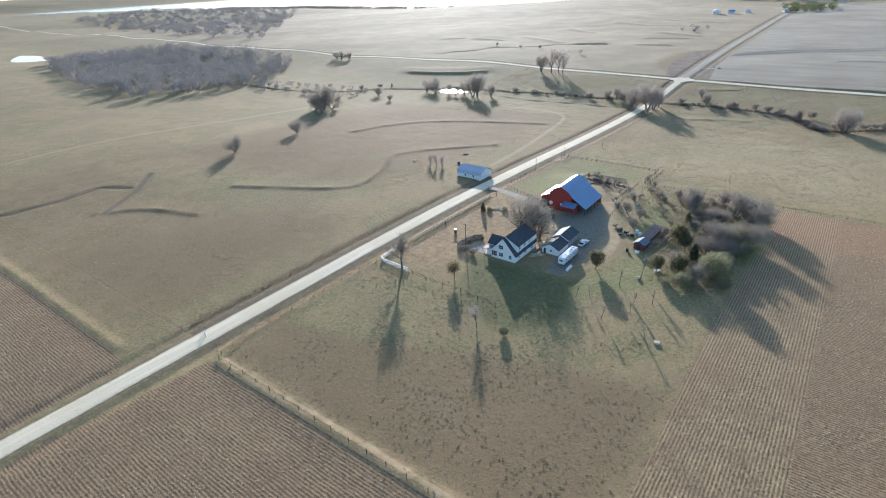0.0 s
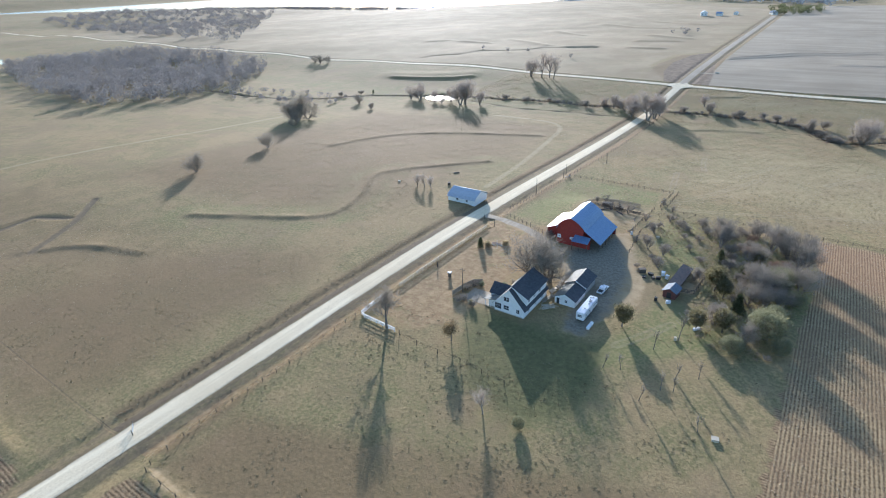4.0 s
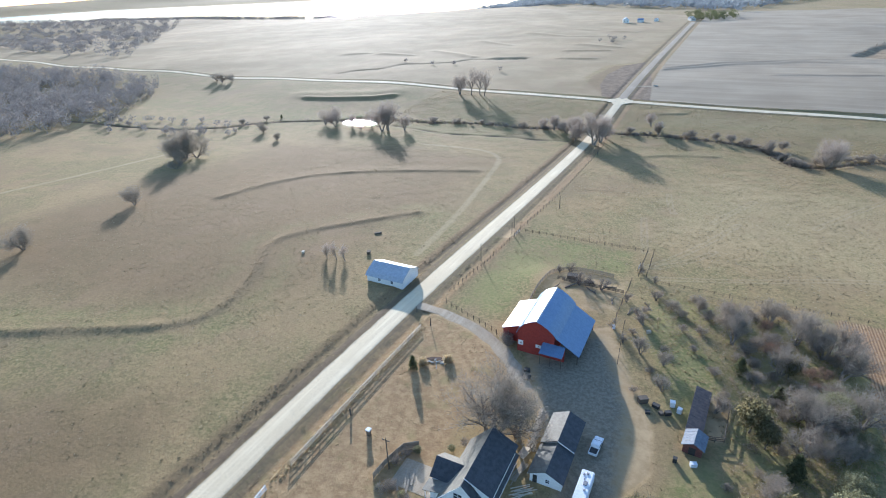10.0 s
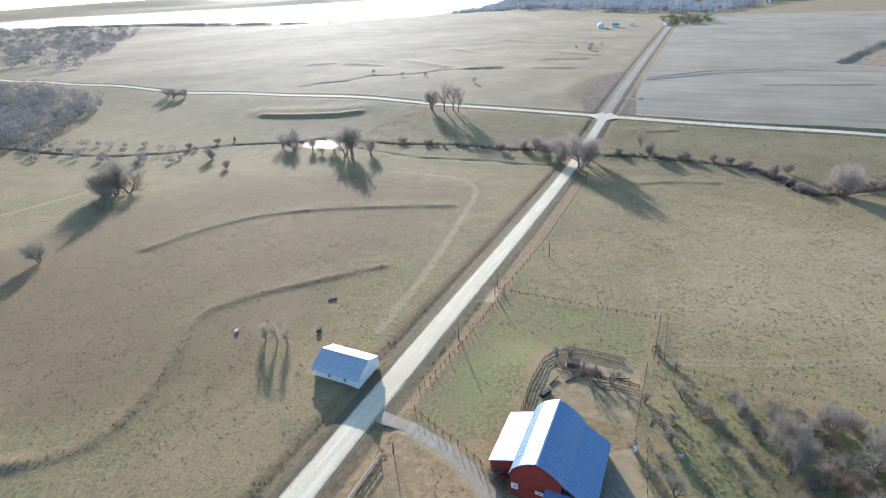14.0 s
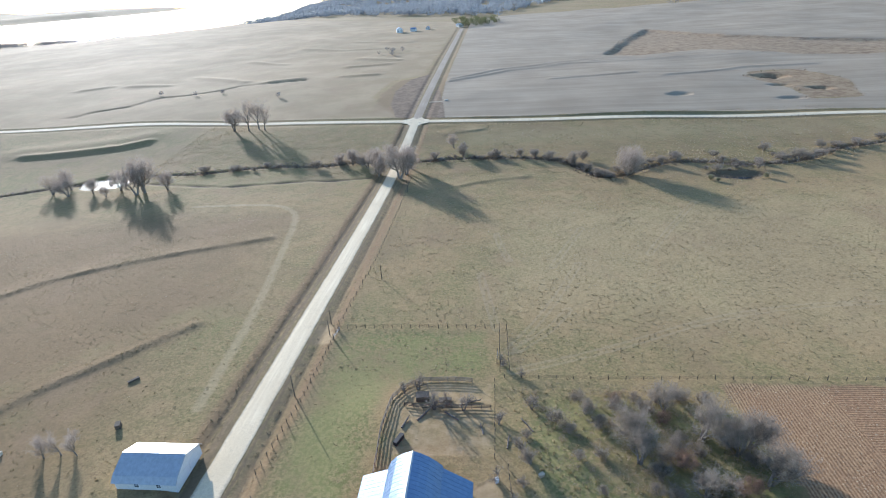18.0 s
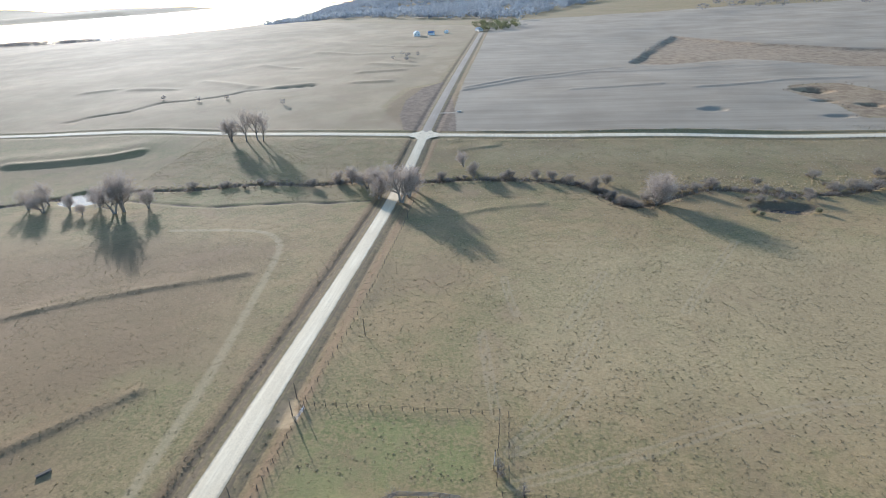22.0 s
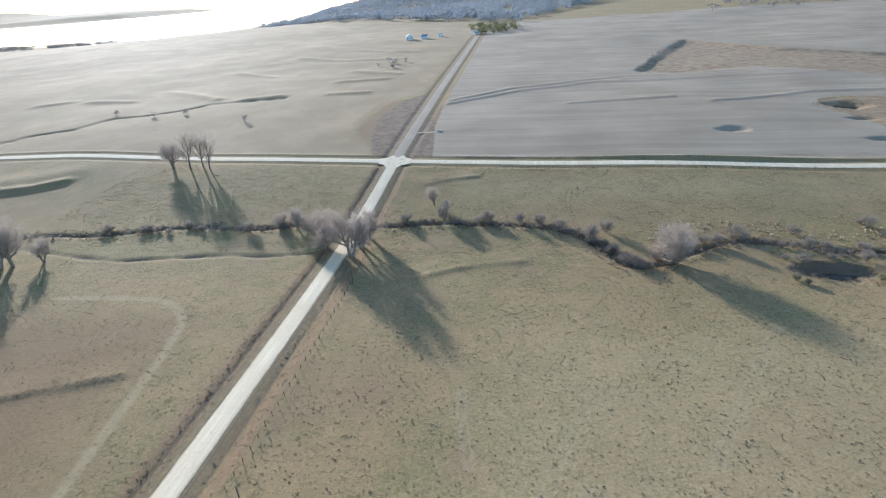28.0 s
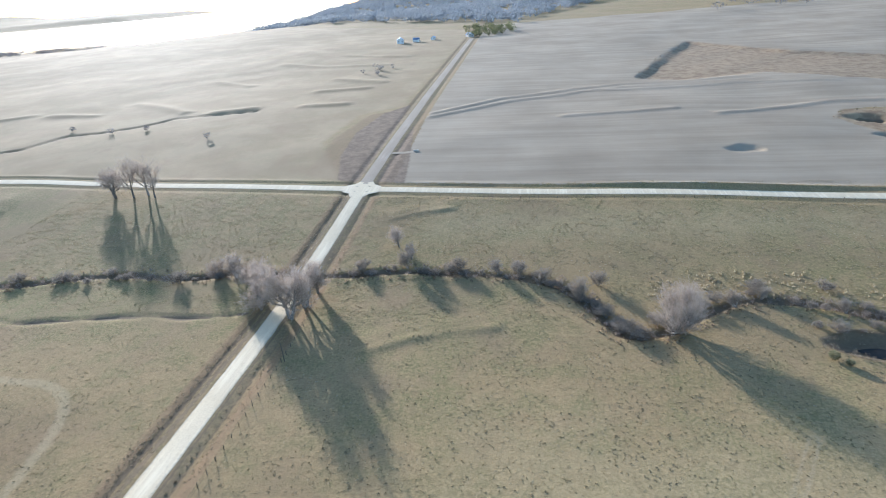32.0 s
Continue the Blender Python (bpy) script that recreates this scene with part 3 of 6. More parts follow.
me.polygons.add(len(ii))
me.polygons.foreach_set("loop_start", np.arange(0, len(quads), 4, dtype=np.int32))
me.update(calc_edges=True)
me.polygons.foreach_set("use_smooth", np.ones(len(ii), bool))

STUB_A = ((-141.6, 41), (-4000, 41), (-4000, -4000), (-139, -4000), (-139, 0))
STUB_B = ((-122.7, 54), (-47, 54.5), (-16.5, 54.5), (-16, 90), (-17, 117), (-16.5, 147), (-15, 185), (-12, 223), (-17.5, 255), (60, 254), (2500, 250), (2500, -4000), (-128.5, -4000), (-128.5, 14))
TILLED = ((-118, 563), (0, 555), (400, 542), (3000, 520), (3000, 2200), (-122, 1500), (-122, 700))


def attribute(name, values):
    a = me.attributes.new(name, "FLOAT", "POINT")
    a.data.foreach_set("value", np.ascontiguousarray(values, np.float32))


attribute("stubble", np.clip(np.maximum(inside(X, Y, STUB_A), inside(X, Y, STUB_B)), -8, 8))
attribute("hay", np.clip(0.28 * inside(X, Y, ((-150, 568), (-300, 575), (-430, 582), (-575, 574), (-790, 582), (-1500, 650), (-2500, 1500), (-900, 1900), (-145, 1400), (-150, 740), (-180, 715), (-186, 640))), -3, 3))
attribute("lawn", np.clip(inside(X, Y, ((-124, 128), (-106, 126), (-97, 136), (-97, 168), (-88, 176), (-86, 186), (-100, 200), (-114, 206), (-124, 206))), -6, 6))
attribute("side", np.where((Y > 57) & (Y < 546), np.clip(X - ROAD_X, -20, 20), 20))
attribute("north", ease(Y, 205, 260))
# outline of the house shadow, for the darkened lawn colour
attribute("house_shade", np.clip(inside(X, Y, ((-98, 146), (-92, 128), (-80, 112), (-62, 108), (-52, 120), (-56, 148), (-72, 147), (-84, 146))), -8, 8))
attribute("headland", np.clip(np.maximum(X - 8, np.maximum(55 - Y, -16 - X)), -3, 3))
attribute("tilled", np.clip(np.minimum(inside(X, Y, TILLED), -np.minimum(inside(X, Y, PIT) * 0.5, 3) + 1.5 * np.sin(X / 11 + 2 * np.sin(Y / 17)) * np.sin(Y / 9)), -8, 8))
DRIVE_LINE = ((-131, 209.5), (-122, 209), (-110.5, 205.8), (-101, 200.2), (-94, 194), (-87, 185.5), (-80, 180), (-66, 181))
YARD = ((-90, 196), (-84, 182), (-74, 168), (-70, 147), (-63, 148), (-62, 160), (-56, 172), (-58, 186), (-66, 203), (-74, 222), (-82, 216), (-92, 201))
TRACKS = (((-55, 149), (-50, 157), (-45, 167)), ((-69, 259), (-40, 270), (-3, 289), (43, 298), (120, 300)),
          ((-70, 268), (-62, 281), (-53, 299), (-42, 326)), ((-67, 269), (-56, 281), (-50, 292)), ((-73, 280), (-76, 298), (-79, 318)), ((-68, 329), (-71, 341), (-73, 356)), ((-52, 323), (-45, 340), (-36, 361)), ((-14, 334), (4, 365), (22, 394)))
dirt = np.maximum(inside(X, Y, YARD), 2.1 - near(X, Y, DRIVE_LINE))
TRACKS = tuple(rounded(v) for v in TRACKS)
PATHS = (((-150, 242), (-154, 286), (-163, 337), (-168, 366), (-173, 386), (-185, 398), (-202, 400), (-234, 398)), ((-392, 89), (-390, 150), (-386, 200), (-384, 245), (-378, 312)))
attribute("path", np.clip(np.min([near(X, Y, rounded(v)) for v in PATHS], 0), 0, 8))
attribute("bench_shade", np.clip(np.min([near(X - 0.6, Y + 0.8, v) for v in TERRACES], 0), 0, 8))
attribute("track", np.clip(np.min([near(X, Y, line) for line in TRACKS], 0), 0, 8))
dirt = np.maximum(dirt, inside(X, Y, ((-98, 228), (-99, 247), (-93, 253), (-75, 253), (-74, 228))).clip(-6, 0.05))
dirt = np.maximum(dirt, 1.0 - np.abs(Y - 56.6 + 0.5 * np.sin(X / 9)) * (1 + 50 * ((X < -121) | (X > -40))))
dirt = np.maximum(dirt, inside(X, Y, ((-48, 186), (-43, 186.5), (-42.5, 201), (-47, 202))))
dirt = np.maximum(dirt, inside(X, Y, ((-130.2, 282.5), (-126.4, 283.5), (-122.5, 273), (-128.5, 271.5))))
attribute("dirt", np.clip(dirt, -6, 3))
# gravel under the barn shadow, where the grey stands in for shade
attribute("yard", np.clip(inside(X, Y, ((-88, 195), (-82, 181), (-73, 166), (-71, 149), (-64, 147), (-62, 165), (-64, 188), (-71, 206), (-76, 216), (-82, 210))), -6, 6))
c, b = creek_cut(X, Y)
bank = np.maximum(2.2 - c, 1.0 - b) * np.where(np.abs(X - ROAD_X) > 7, 1, 0)
for line in GULLIES:
    bank = np.maximum(bank, 1.5 - near(X, Y, line))
bank = np.maximum(bank, 10 - np.hypot((X + 318) / 1.5, Y - 446))
# bend pool and field pit: steep sides' shade put in as dark earth
bank = np.maximum(bank, 8.0 - bend_pool(X, Y))
bank = np.maximum(bank, 7 - np.hypot((X - 172) / 1.3, Y - 668))
attribute("bank", np.clip(bank, -6, 3))
green = 1.0 * ease(inside(X, Y, ((-124, 214), (-102, 212), (-100, 250), (-74, 256), (-74, 281), (-122, 280))), -3, 8)
green = green + 0.4 * ease(60 - np.hypot(X + 75, Y - 110), 0, 40) * (Y > 56) * (X < -16) + 0.45 * ease(-np.abs(Y - 445), -45, -5) * (X < -140)
green = green + 0.8 * ease(inside(X, Y, ((-68, 250), (-20, 250), (-8, 232), (-6, 205), (-16, 180), (-30, 160), (-60, 130), (-58, 160), (-54, 172), (-60, 205), (-68, 226))), -3, 6)
for line in TERRACES[:1]:
    green = green + 0.5 * np.exp(-((near(X, Y, line) - 9) / 8) ** 2)
attribute("green", np.clip(green, 0, 1))
red = 0.9 * ease(inside(X, Y, ((-142, 562), (-146, 640), (-140, 735), (-172, 715), (-181, 650), (-176, 575))), -4, 6)
red = red + 0.6 * ease(inside(X, Y, ((-126, 562), (-112, 562), (-114, 640), (-126, 720))), -4, 4) + 0.7 * ease(4.5 - np.abs(np.abs(X - ROAD_X) - 9), 0, 4) * (Y > 60)
red = red + 0.8 * ease(inside(X, Y, HOLLOW), -6, 10) + 0.8 * ease(inside(X, Y, PIT), -6, 8)
red = red + 0.4 * ease(inside(X, Y, ((-10, 262), (70, 262), (80, 400), (10, 372))), -6, 25)
red = red + 1.0 * ease(inside(X, Y, ((-122, 56), (-16, 56), (-16, 112), (-50, 104), (-122, 78))), -8, 11)
red = red + 0.7 * ease(inside(X, Y, ((-20, 215), (2, 215), (80, 230), (80, 256), (-16, 256))), -4, 6)
red = red + 0.3 * ease(inside(X, Y, ((-240, 50), (-146, 50), (-146, 150), (-200, 140))), -10, 25) + 0.4 * ease(inside(X, Y, ((-60, 300), (60, 300), (60, 410), (20, 400))), -20, 25)
red = red + 0.85 * ease(inside(X, Y, ((-350, 130), (-200, 150), (-150, 190), (-150, 405), (-250, 405), (-350, 380))), -15, 45)
red = red + 0.6 * ease(inside(X, Y, ((-360, 30), (-147, 30), (-147, 175), (-210, 140), (-360, 140))), -15, 30)
attribute("waste", np.clip(np.maximum(inside(X, Y, HOLLOW), inside(X, Y, PIT)), -8, 8))
attribute("rough", np.clip(np.maximum(inside(X, Y, ((-139, 566), (-152, 568), (-163, 610), (-167, 660), (-160, 716), (-143, 745), (-140, 650))), inside(X, Y, ((-129, 566), (-112, 562), (-116, 600), (-128, 680)))), -8, 8))
attribute("red", np.clip(red, 0, 1))
pale = ease(inside(X, Y, ((-95, 290), (20, 262), (140, 262), (190, 420), (60, 410), (-10, 405), (-70, 400))), -25, 45) + 0.8 * ease(inside(X, Y, ((-100, 490), (200, 490), (400, 530), (-100, 540))), -10, 25)
attribute("pale", np.clip(pale, 0, 1))
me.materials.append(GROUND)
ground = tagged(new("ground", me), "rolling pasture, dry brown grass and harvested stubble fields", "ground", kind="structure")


# ---- roads and water ----
def ribbon(name, line, half, step, material, lift, label, ragged=0.22, keep=None):
    """A gravel strip along a polyline, crowned, with uneven edges."""
    pts = [Vector(p) for p in line]
    path = []
    for a, b in zip(pts, pts[1:]):
        n = max(1, int((b - a).length / step))
        path += [a.lerp(b, i / n) for i in range(n)]
    path.append(pts[-1])
    prof = (-1.0, -0.8, -0.5, -0.2, 0.2, 0.5, 0.8, 1.0)
    xs, ys, hs = [], [], []
    for i, p in enumerate(path):
        d = (path[min(i + 1, len(path) - 1)] - path[max(i - 1, 0)]).normalized()
        side = Vector((d.y, -d.x))
        for k, u in enumerate(prof):
            w = half + (ragged * noise.noise(Vector((p.x / 4, p.y / 4, u * 7))) if abs(u) > 0.9 else 0)
            q = p + side * u * w
            xs.append(q.x), ys.append(q.y), hs.append(lift * (1.0 - 0.9 * u ** 4) + 0.012 * noise.noise(Vector((q.x / 2, q.y / 2, 0))))
    zs = surface(np.array(xs), np.array(ys)) + np.array(hs)
    n = len(prof)
    faces = [(i * n + k, i * n + k + 1, (i + 1) * n + k + 1, (i + 1) * n + k) for i in range(len(path) - 1) for k in range(n - 1)]
    ob = raw(name, list(zip(xs, ys, zs)), faces, material, smooth=True)
    rim = ob.data.attributes.new("rim", "FLOAT", "POINT")
    rim.data.foreach_set("value", np.tile(np.array([1.0, 0.65, 0.2, 0.0, 0.0, 0.2, 0.65, 1.0], np.float32), len(path)))
    return tagged(ob, label, "road", kind="structure")


ribbon("road", ((ROAD_X, 561), (ROAD_X, 1230)), 3.5, 3.0, gravel_material("worn_gravel", (0.36, 0.285, 0.205), (0.44, 0.355, 0.265), (0.50, 0.41, 0.31)), 0.06, "duller gravel road climbing the far hill")
ribbon("road", ((ROAD_X, -900), (ROAD_X, 130), (ROAD_X - 0.2, 190), (ROAD_X - 0.2, 400), (ROAD_X, 562)), 3.3, 2.0, GRAVEL, 0.07, "straight pale gravel county road between grass ditches")
ribbon("road", CROSS, 3.3, 3.0, GRAVEL, 0.075, "pale gravel crossroad along the far side of the creek")
ribbon("road", ((-130, 613), (-122, 613.5), (-113, 616.5)), 1.8, 1.5, DRIVE, 0.05, "short gravel field entrance", 0.4)
for sx, sy in ((1, 1), (1, -1), (-1, 1), (-1, -1)):
    ribbon("road", ((ROAD_X + sx * 2.2, 555 + sy * 9.5), (ROAD_X + sx * 4.2, 555 + sy * 5.2 - sx * 0.25), (ROAD_X + sx * 9.5, 555 + sy * 2.4 - sx * 0.5)), 1.9, 1.0, GRAVEL, 0.085, "rounded gravel corner of the crossroads", 0.3)
ribbon("road", DRIVE_LINE[:6], 1.95, 1.5, DRIVE, 0.05, "curved dusty gravel farm driveway", 0.5)

tagged(raw("water", [(-4950, 1100, LAKE_Z), (-850, 1100, LAKE_Z), (-850, 4950, LAKE_Z), (-4950, 4950, LAKE_Z)], [(0, 1, 2, 3)], LAKE), "wide lake shining under a low sun", "lake", kind="structure")


def disc(name, cx, cy, rx, ry, z, material, label):
    vs = [(cx, cy, z)]
    for i in range(40):
        a = 2 * math.pi * i / 40
        k = 1 + 0.16 * math.sin(3 * a + 1) + 0.08 * math.sin(5 * a)
        vs.append((cx + rx * k * math.cos(a), cy + ry * k * math.sin(a), z))
    return tagged(raw(name, vs, [(0, i + 1, (i + 1) % 40 + 1) for i in range(40)], material), label, "pond", kind="structure")


disc("water", -1150, 338, 85, 42, float(surface(np.array([-1150]), np.array([338]))[0]) + 0.6, WATER, "far pale backwater behind bare woods")
disc("water", -318, 446, 20, 12, gz(-318, 446) + 0.75, WATER, "small creek pond with flat bright water")
disc("water", 57, 431, 6.5, 2.4, gz(57, 431) + 0.2, POOL, "dark shaded pool in the creek bed")


# ---- trees ----
def cloud(name, tris, material, label="", category="", kind="stuff", parent=None):
    """Many loose triangles as one mesh."""
    n = len(tris)
    md = bpy.data.meshes.new(name)
    md.vertices.add(n * 3)
    md.vertices.foreach_set("co", np.ascontiguousarray(tris, np.float32).ravel())
    md.loops.add(n * 3)
    md.loops.foreach_set("vertex_index", np.arange(n * 3, dtype=np.int32))
    md.polygons.add(n)
    md.polygons.foreach_set("loop_start", np.arange(0, n * 3, 3, dtype=np.int32))
    md.update(calc_edges=True)
    md.materials.append(material)
    ob = new(name, md)
    if parent:
        ob.parent = parent
        return ob
    return tagged(ob, label, category, kind=kind)


def tubes(segs, sides):
    """Tapered tubes: rows of a, b, radius at a, radius at b."""
    verts, faces = [], []
    for a, b, r0, r1 in segs:
        q = (b - a).to_track_quat("Z", "Y").to_matrix()
        k = len(verts)
        for p, r in ((a, r0), (b, r1)):
            for i in range(sides):
                w = 2 * math.pi * i / sides
                verts.append(p + q @ Vector((r * math.cos(w), r * math.sin(w), 0)))
        for i in range(sides):
            j = (i + 1) % sides
            faces.append((k + i, k + j, k + sides + j, k + sides + i))
    return verts, faces


def grow(seed, h, spread, stems=1, fine=1.0, fork=0.28, droop=0.0, stout=1.0):
    """The trunk, limbs and twigs of a bare tree, as lists of tapered segments."""
    r = random.Random(seed)
    trunk, limbs, twigs = [], [], []

    def bend(d, amount):
        return (d + Vector((r.gauss(0, amount), r.gauss(0, amount), r.gauss(0, amount * 0.6)))).normalized()

    def branch(p, d, length, rad, level):
        steps = (6, 4, 3, 2, 2)[level]
        for i in range(steps):
            d = bend(d, (0.05 if stems == 1 else 0.10, 0.17, 0.22, 0.26, 0.3)[level])
            if level:
                d = (d + Vector((0, 0, 0.13 - droop * level))).normalized()
            q = p + d * length / steps
            ra, rb = rad * (1 - 0.75 * i / steps), rad * (1 - 0.75 * (i + 1) / steps)
            (trunk if level == 0 else limbs if level < 3 else twigs).append((p, q, ra, rb))
            p = q
            if level < 4 and (level or (i + 1) / steps > fork):
                kids = (2.2, 1.9, 2.0 * fine, 1.7 * fine)[level]
                for _ in range(int(kids) + (r.random() < kids % 1)):
                    w = r.uniform(0, 2 * math.pi)
                    side = Vector((math.cos(w), math.sin(w), 0))
                    side = (side - d * side.dot(d)).normalized()
                    k = spread * r.uniform(0.6, 1.3)
                    long = length * (r.uniform(0.55, 0.75) * (1.05 - 0.5 * i / steps) if level == 0 else r.uniform(0.45, 0.68))
                    branch(p, (d * (1 - 0.3 * k) + side * k).normalized(), long, rb * 0.55 + 0.008, level + 1)

    for s in range(stems):
        w = 2 * math.pi * s / max(stems, 1) + r.random()
        lean = 0.0 if stems == 1 else 0.35 if stems < 4 else 0.55
        d = Vector((math.cos(w) * lean, math.sin(w) * lean, 1)).normalized()
        branch(Vector((math.cos(w), math.sin(w), 0)) * (0.02 * h if stems > 1 else 0) - Vector((0, 0, 0.3)), d, h * (0.8 if stems == 1 else 0.6), stout * h * (0.028 if stems == 1 else 0.016), 0)
    return trunk, limbs, twigs


PROTO = {}


def place(key, maker, name, x, y, size=1.0, turn=None, label="", category="tree", group="", sink=0.05, tall=1.0):
    """A tree or bush at x and y: built once for each key, then copied."""
    turn = rng.uniform(0, 360) if turn is None else turn
    m = pose(x, y, gz(x, y) - sink, rz=turn) @ Matrix.Diagonal((size, size, size * tall, 1))
    if key not in PROTO:
        ob = new(name)
        ob.empty_display_size = 0.5
        maker(ob)
        PROTO[key] = ob
        ob.matrix_basis = m
        ob["own"] = 1
    else:
        src = PROTO[key]
        ob = copy_thing(src, m @ Matrix.Diagonal((1 / src.scale[0], 1 / src.scale[1], 1 / src.scale[2], 1)))
        ob.name = name
    if "own" in ob:
        del ob["own"]
    return tagged(ob, label, category, group)


def slivers(segs, seed, wide=1.0):
    """Fine twigs as slim tapered blades."""
    g = np.random.default_rng(seed)
    a = np.array([v[0][:] for v in segs])
    b = np.array([v[1][:] for v in segs])
    r = np.array([v[2] for v in segs])[:, None]
    u = np.cross(b - a, g.normal(0, 1, a.shape))
    u /= np.linalg.norm(u, axis=1, keepdims=True) + 1e-9
    w = (1.5 * r + 0.012) * wide
    return np.stack([a - u * w, a + u * w, b + 0.25 * (b - a)], 1)


def bare(seed, h, spread, stems=1, fine=1.0, fork=0.28, droop=0.0, bark=None, twig=None, stout=1.0, wide=1.0):
    def maker(ob):
        t, l, w = grow(seed, h, spread, stems, fine, fork, droop, stout)
        raw("trunk", *tubes(t, 7), bark or BARK, ob, smooth=True)
        raw("branchwork", *tubes(l, 4), bark or BARK, ob)
        cloud("twig_crown", slivers(w, seed, wide), twig or TWIG, parent=ob)
    return maker


def leaves(centres, per, size, spread, g, flat=1.0, slim=0.7):
    """Small leaf triangles in clumps round the centres."""
    c = np.repeat(np.asarray(centres, float), per, 0)
    c = c + g.normal(0, 1, c.shape) * np.array([spread, spread, spread * flat])
    n = len(c)
    u = g.normal(0, 1, (n, 3))
    u /= np.linalg.norm(u, axis=1, keepdims=True)
    v = np.cross(u, g.normal(0, 1, (n, 3)))
    v /= np.linalg.norm(v, axis=1, keepdims=True)
    s = size * g.uniform(0.5, 1.3, (n, 1))
    return np.stack([c + u * s, c - u * s * 0.5 + v * s * slim, c - u * s * 0.5 - v * s * slim], 1)


def cedar(seed, h, wide, material):
    def maker(ob):
        g = np.random.default_rng(seed)
        part("trunk", rod((0, 0, -0.3), (0, 0, h * 0.85), h * 0.022, h * 0.006, 7), BARK, ob)
        cs = []
        for i in range(int(170)):
            k = g.uniform(0.06, 1.0)
            rad = wide * (1 - k) ** 0.75 * math.sqrt(g.uniform(0.05, 1)) * (1 + 0.25 * math.sin(7 * k * h + seed))
            a = g.uniform(0, 2 * math.pi)
            cs.append((rad * math.cos(a), rad * math.sin(a), h * k))
        cloud("crown", leaves(cs, 16, 0.26, 0.28, g), material, parent=ob)
    return maker


def leafy(seed, h, wide, material, low=0.3, clumps=240, per=14, size=0.24, stems=2):
    def maker(ob):
        g = np.random.default_rng(seed)
        t, l, w = grow(seed, h, 0.7, stems, 0.5, 0.3)
        raw("trunk", *tubes(t, 6), BARK, ob, smooth=True)
        raw("branchwork", *tubes(l, 4), BARK, ob)
        cs = []
        while len(cs) < clumps:
            p = g.uniform(-1, 1, 3)
            q = np.linalg.norm(p)
            if q < 1 and q > 0.35 + 0.3 * math.sin(3 * p[0] + seed) * math.sin(4 * p[2]):
                cs.append((p[0] * wide, p[1] * wide, h * (low + (1 - low) * (p[2] * 0.5 + 0.5))))
        cloud("crown", leaves(cs, per, size, 0.33, g), material, parent=ob)
    return maker


VASE = [("vase", bare(77, 15.5, 0.55, 5, 1.0, 0.12, bark=PALEBARK, twig=PALETWIG, stout=2.4, wide=0.75))]
LONE = [("lone", bare(131, 9.4, 0.85, 1, 1.3, 0.4, stout=1.7, wide=1.7))]
BRUSHTWIG = leaf_material("brown_brush_twigs", (0.235, 0.198, 0.16), (0.42, 0.362, 0.30), 0.3)
REDTWIG = leaf_material("russet_brush_twigs", (0.24, 0.155, 0.112), (0.40, 0.275, 0.20), 0.3)
COTTON = [(f"cotton{i}", bare(20 + i, 12.5, 1.0, 2, 1.2, 0.12, stout=1.9, wide=0.85)) for i in range(3)]
UPRIGHT = [(f"upright{i}", bare(40 + i, 13, 0.6, 1, 1.15, 0.3, bark=PALEBARK, twig=PALETWIG, stout=1.3, wide=0.9)) for i in range(2)]
SPREADER = [(f"spread{i}", bare(60 + i, 12, 0.95, 3, 1.15, 0.2, stout=2.0, wide=0.85)) for i in range(2)]
PALETREE = [(f"pale{i}", bare(70 + i, 13.5, 0.85, 2, 1.25, 0.2, bark=PALEBARK, twig=PALETWIG, stout=2.4, wide=1.0)) for i in range(3)]
BRUSH = [(f"brush{i}", bare(80 + i, 5, 0.8, 5, 0.55, 0.2, twig=BRUSHTWIG, stout=1.3, wide=0.7)) for i in range(3)]
REDBRUSH = [(f"redbrush{i}", bare(90 + i, 5, 0.8, 5, 0.6, 0.2, twig=REDTWIG)) for i in range(2)]
GREYTREE = [(f"grey{i}", bare(120 + i, 9, 0.75, 3, 0.9, 0.2, bark=PALEBARK, twig=BRUSHTWIG, stout=1.9, wide=0.7)) for i in range(3)]
SAPLING = [(f"sapling{i}", bare(95 + i, 4.4, 0.3, 1, 0.25, 0.6)) for i in range(2)]
DEAD = [(f"dead{i}", bare(110 + i, 8, 0.85, 2, 0.3, 0.25, stout=2.8)) for i in range(2)]
CEDAR = [(f"cedar{i}", cedar(5 + i, 6.4, 2.2 + 0.4 * i, NEEDLE)) for i in range(2)]
WILLOW = [(f"willow{i}", leafy(9 + i, 8.0, 4.2, OLIVE, 0.12, 300, 26, 0.17, 4)) for i in range(2)]
OAKLEAF = leaf_material("dark_clinging_leaves", (0.135, 0.122, 0.065), (0.275, 0.24, 0.135), 0.6)
OAK = [("oak", leafy(17, 6.6, 2.4, OAKLEAF, 0.3, 170, 15, 0.24, 1))]
ROUND = [("round", leafy(14, 4.6, 1.5, RUSSET, 0.42, 120, 14, 0.16, 1))]


def many(kind, name, spots, label, group="", category="tree", size=1.0, tall=1.0):
    for i, s in enumerate(spots):
        key, maker = kind[i % len(kind)]
        place(key, maker, name, s[0], s[1], (s[2] if len(s) > 2 else 1.0) * size, None, label, category, group, tall=tall)


# the yard
many(LONE, "bare_tree", [(-112.2, 122.3, 1.05)], "large leafless shade tree beside a white board fence")
many(SPREADER, "bare_tree", [(-89.0, 167.5, 1.55), (-84.0, 170.5, 1.1)], "wide leafless yard tree behind the farmhouse")
many(ROUND, "ornamental_tree", [(-93.2, 127.0, 1.35)], "small round-crowned tree with dry russet leaves on the lawn")
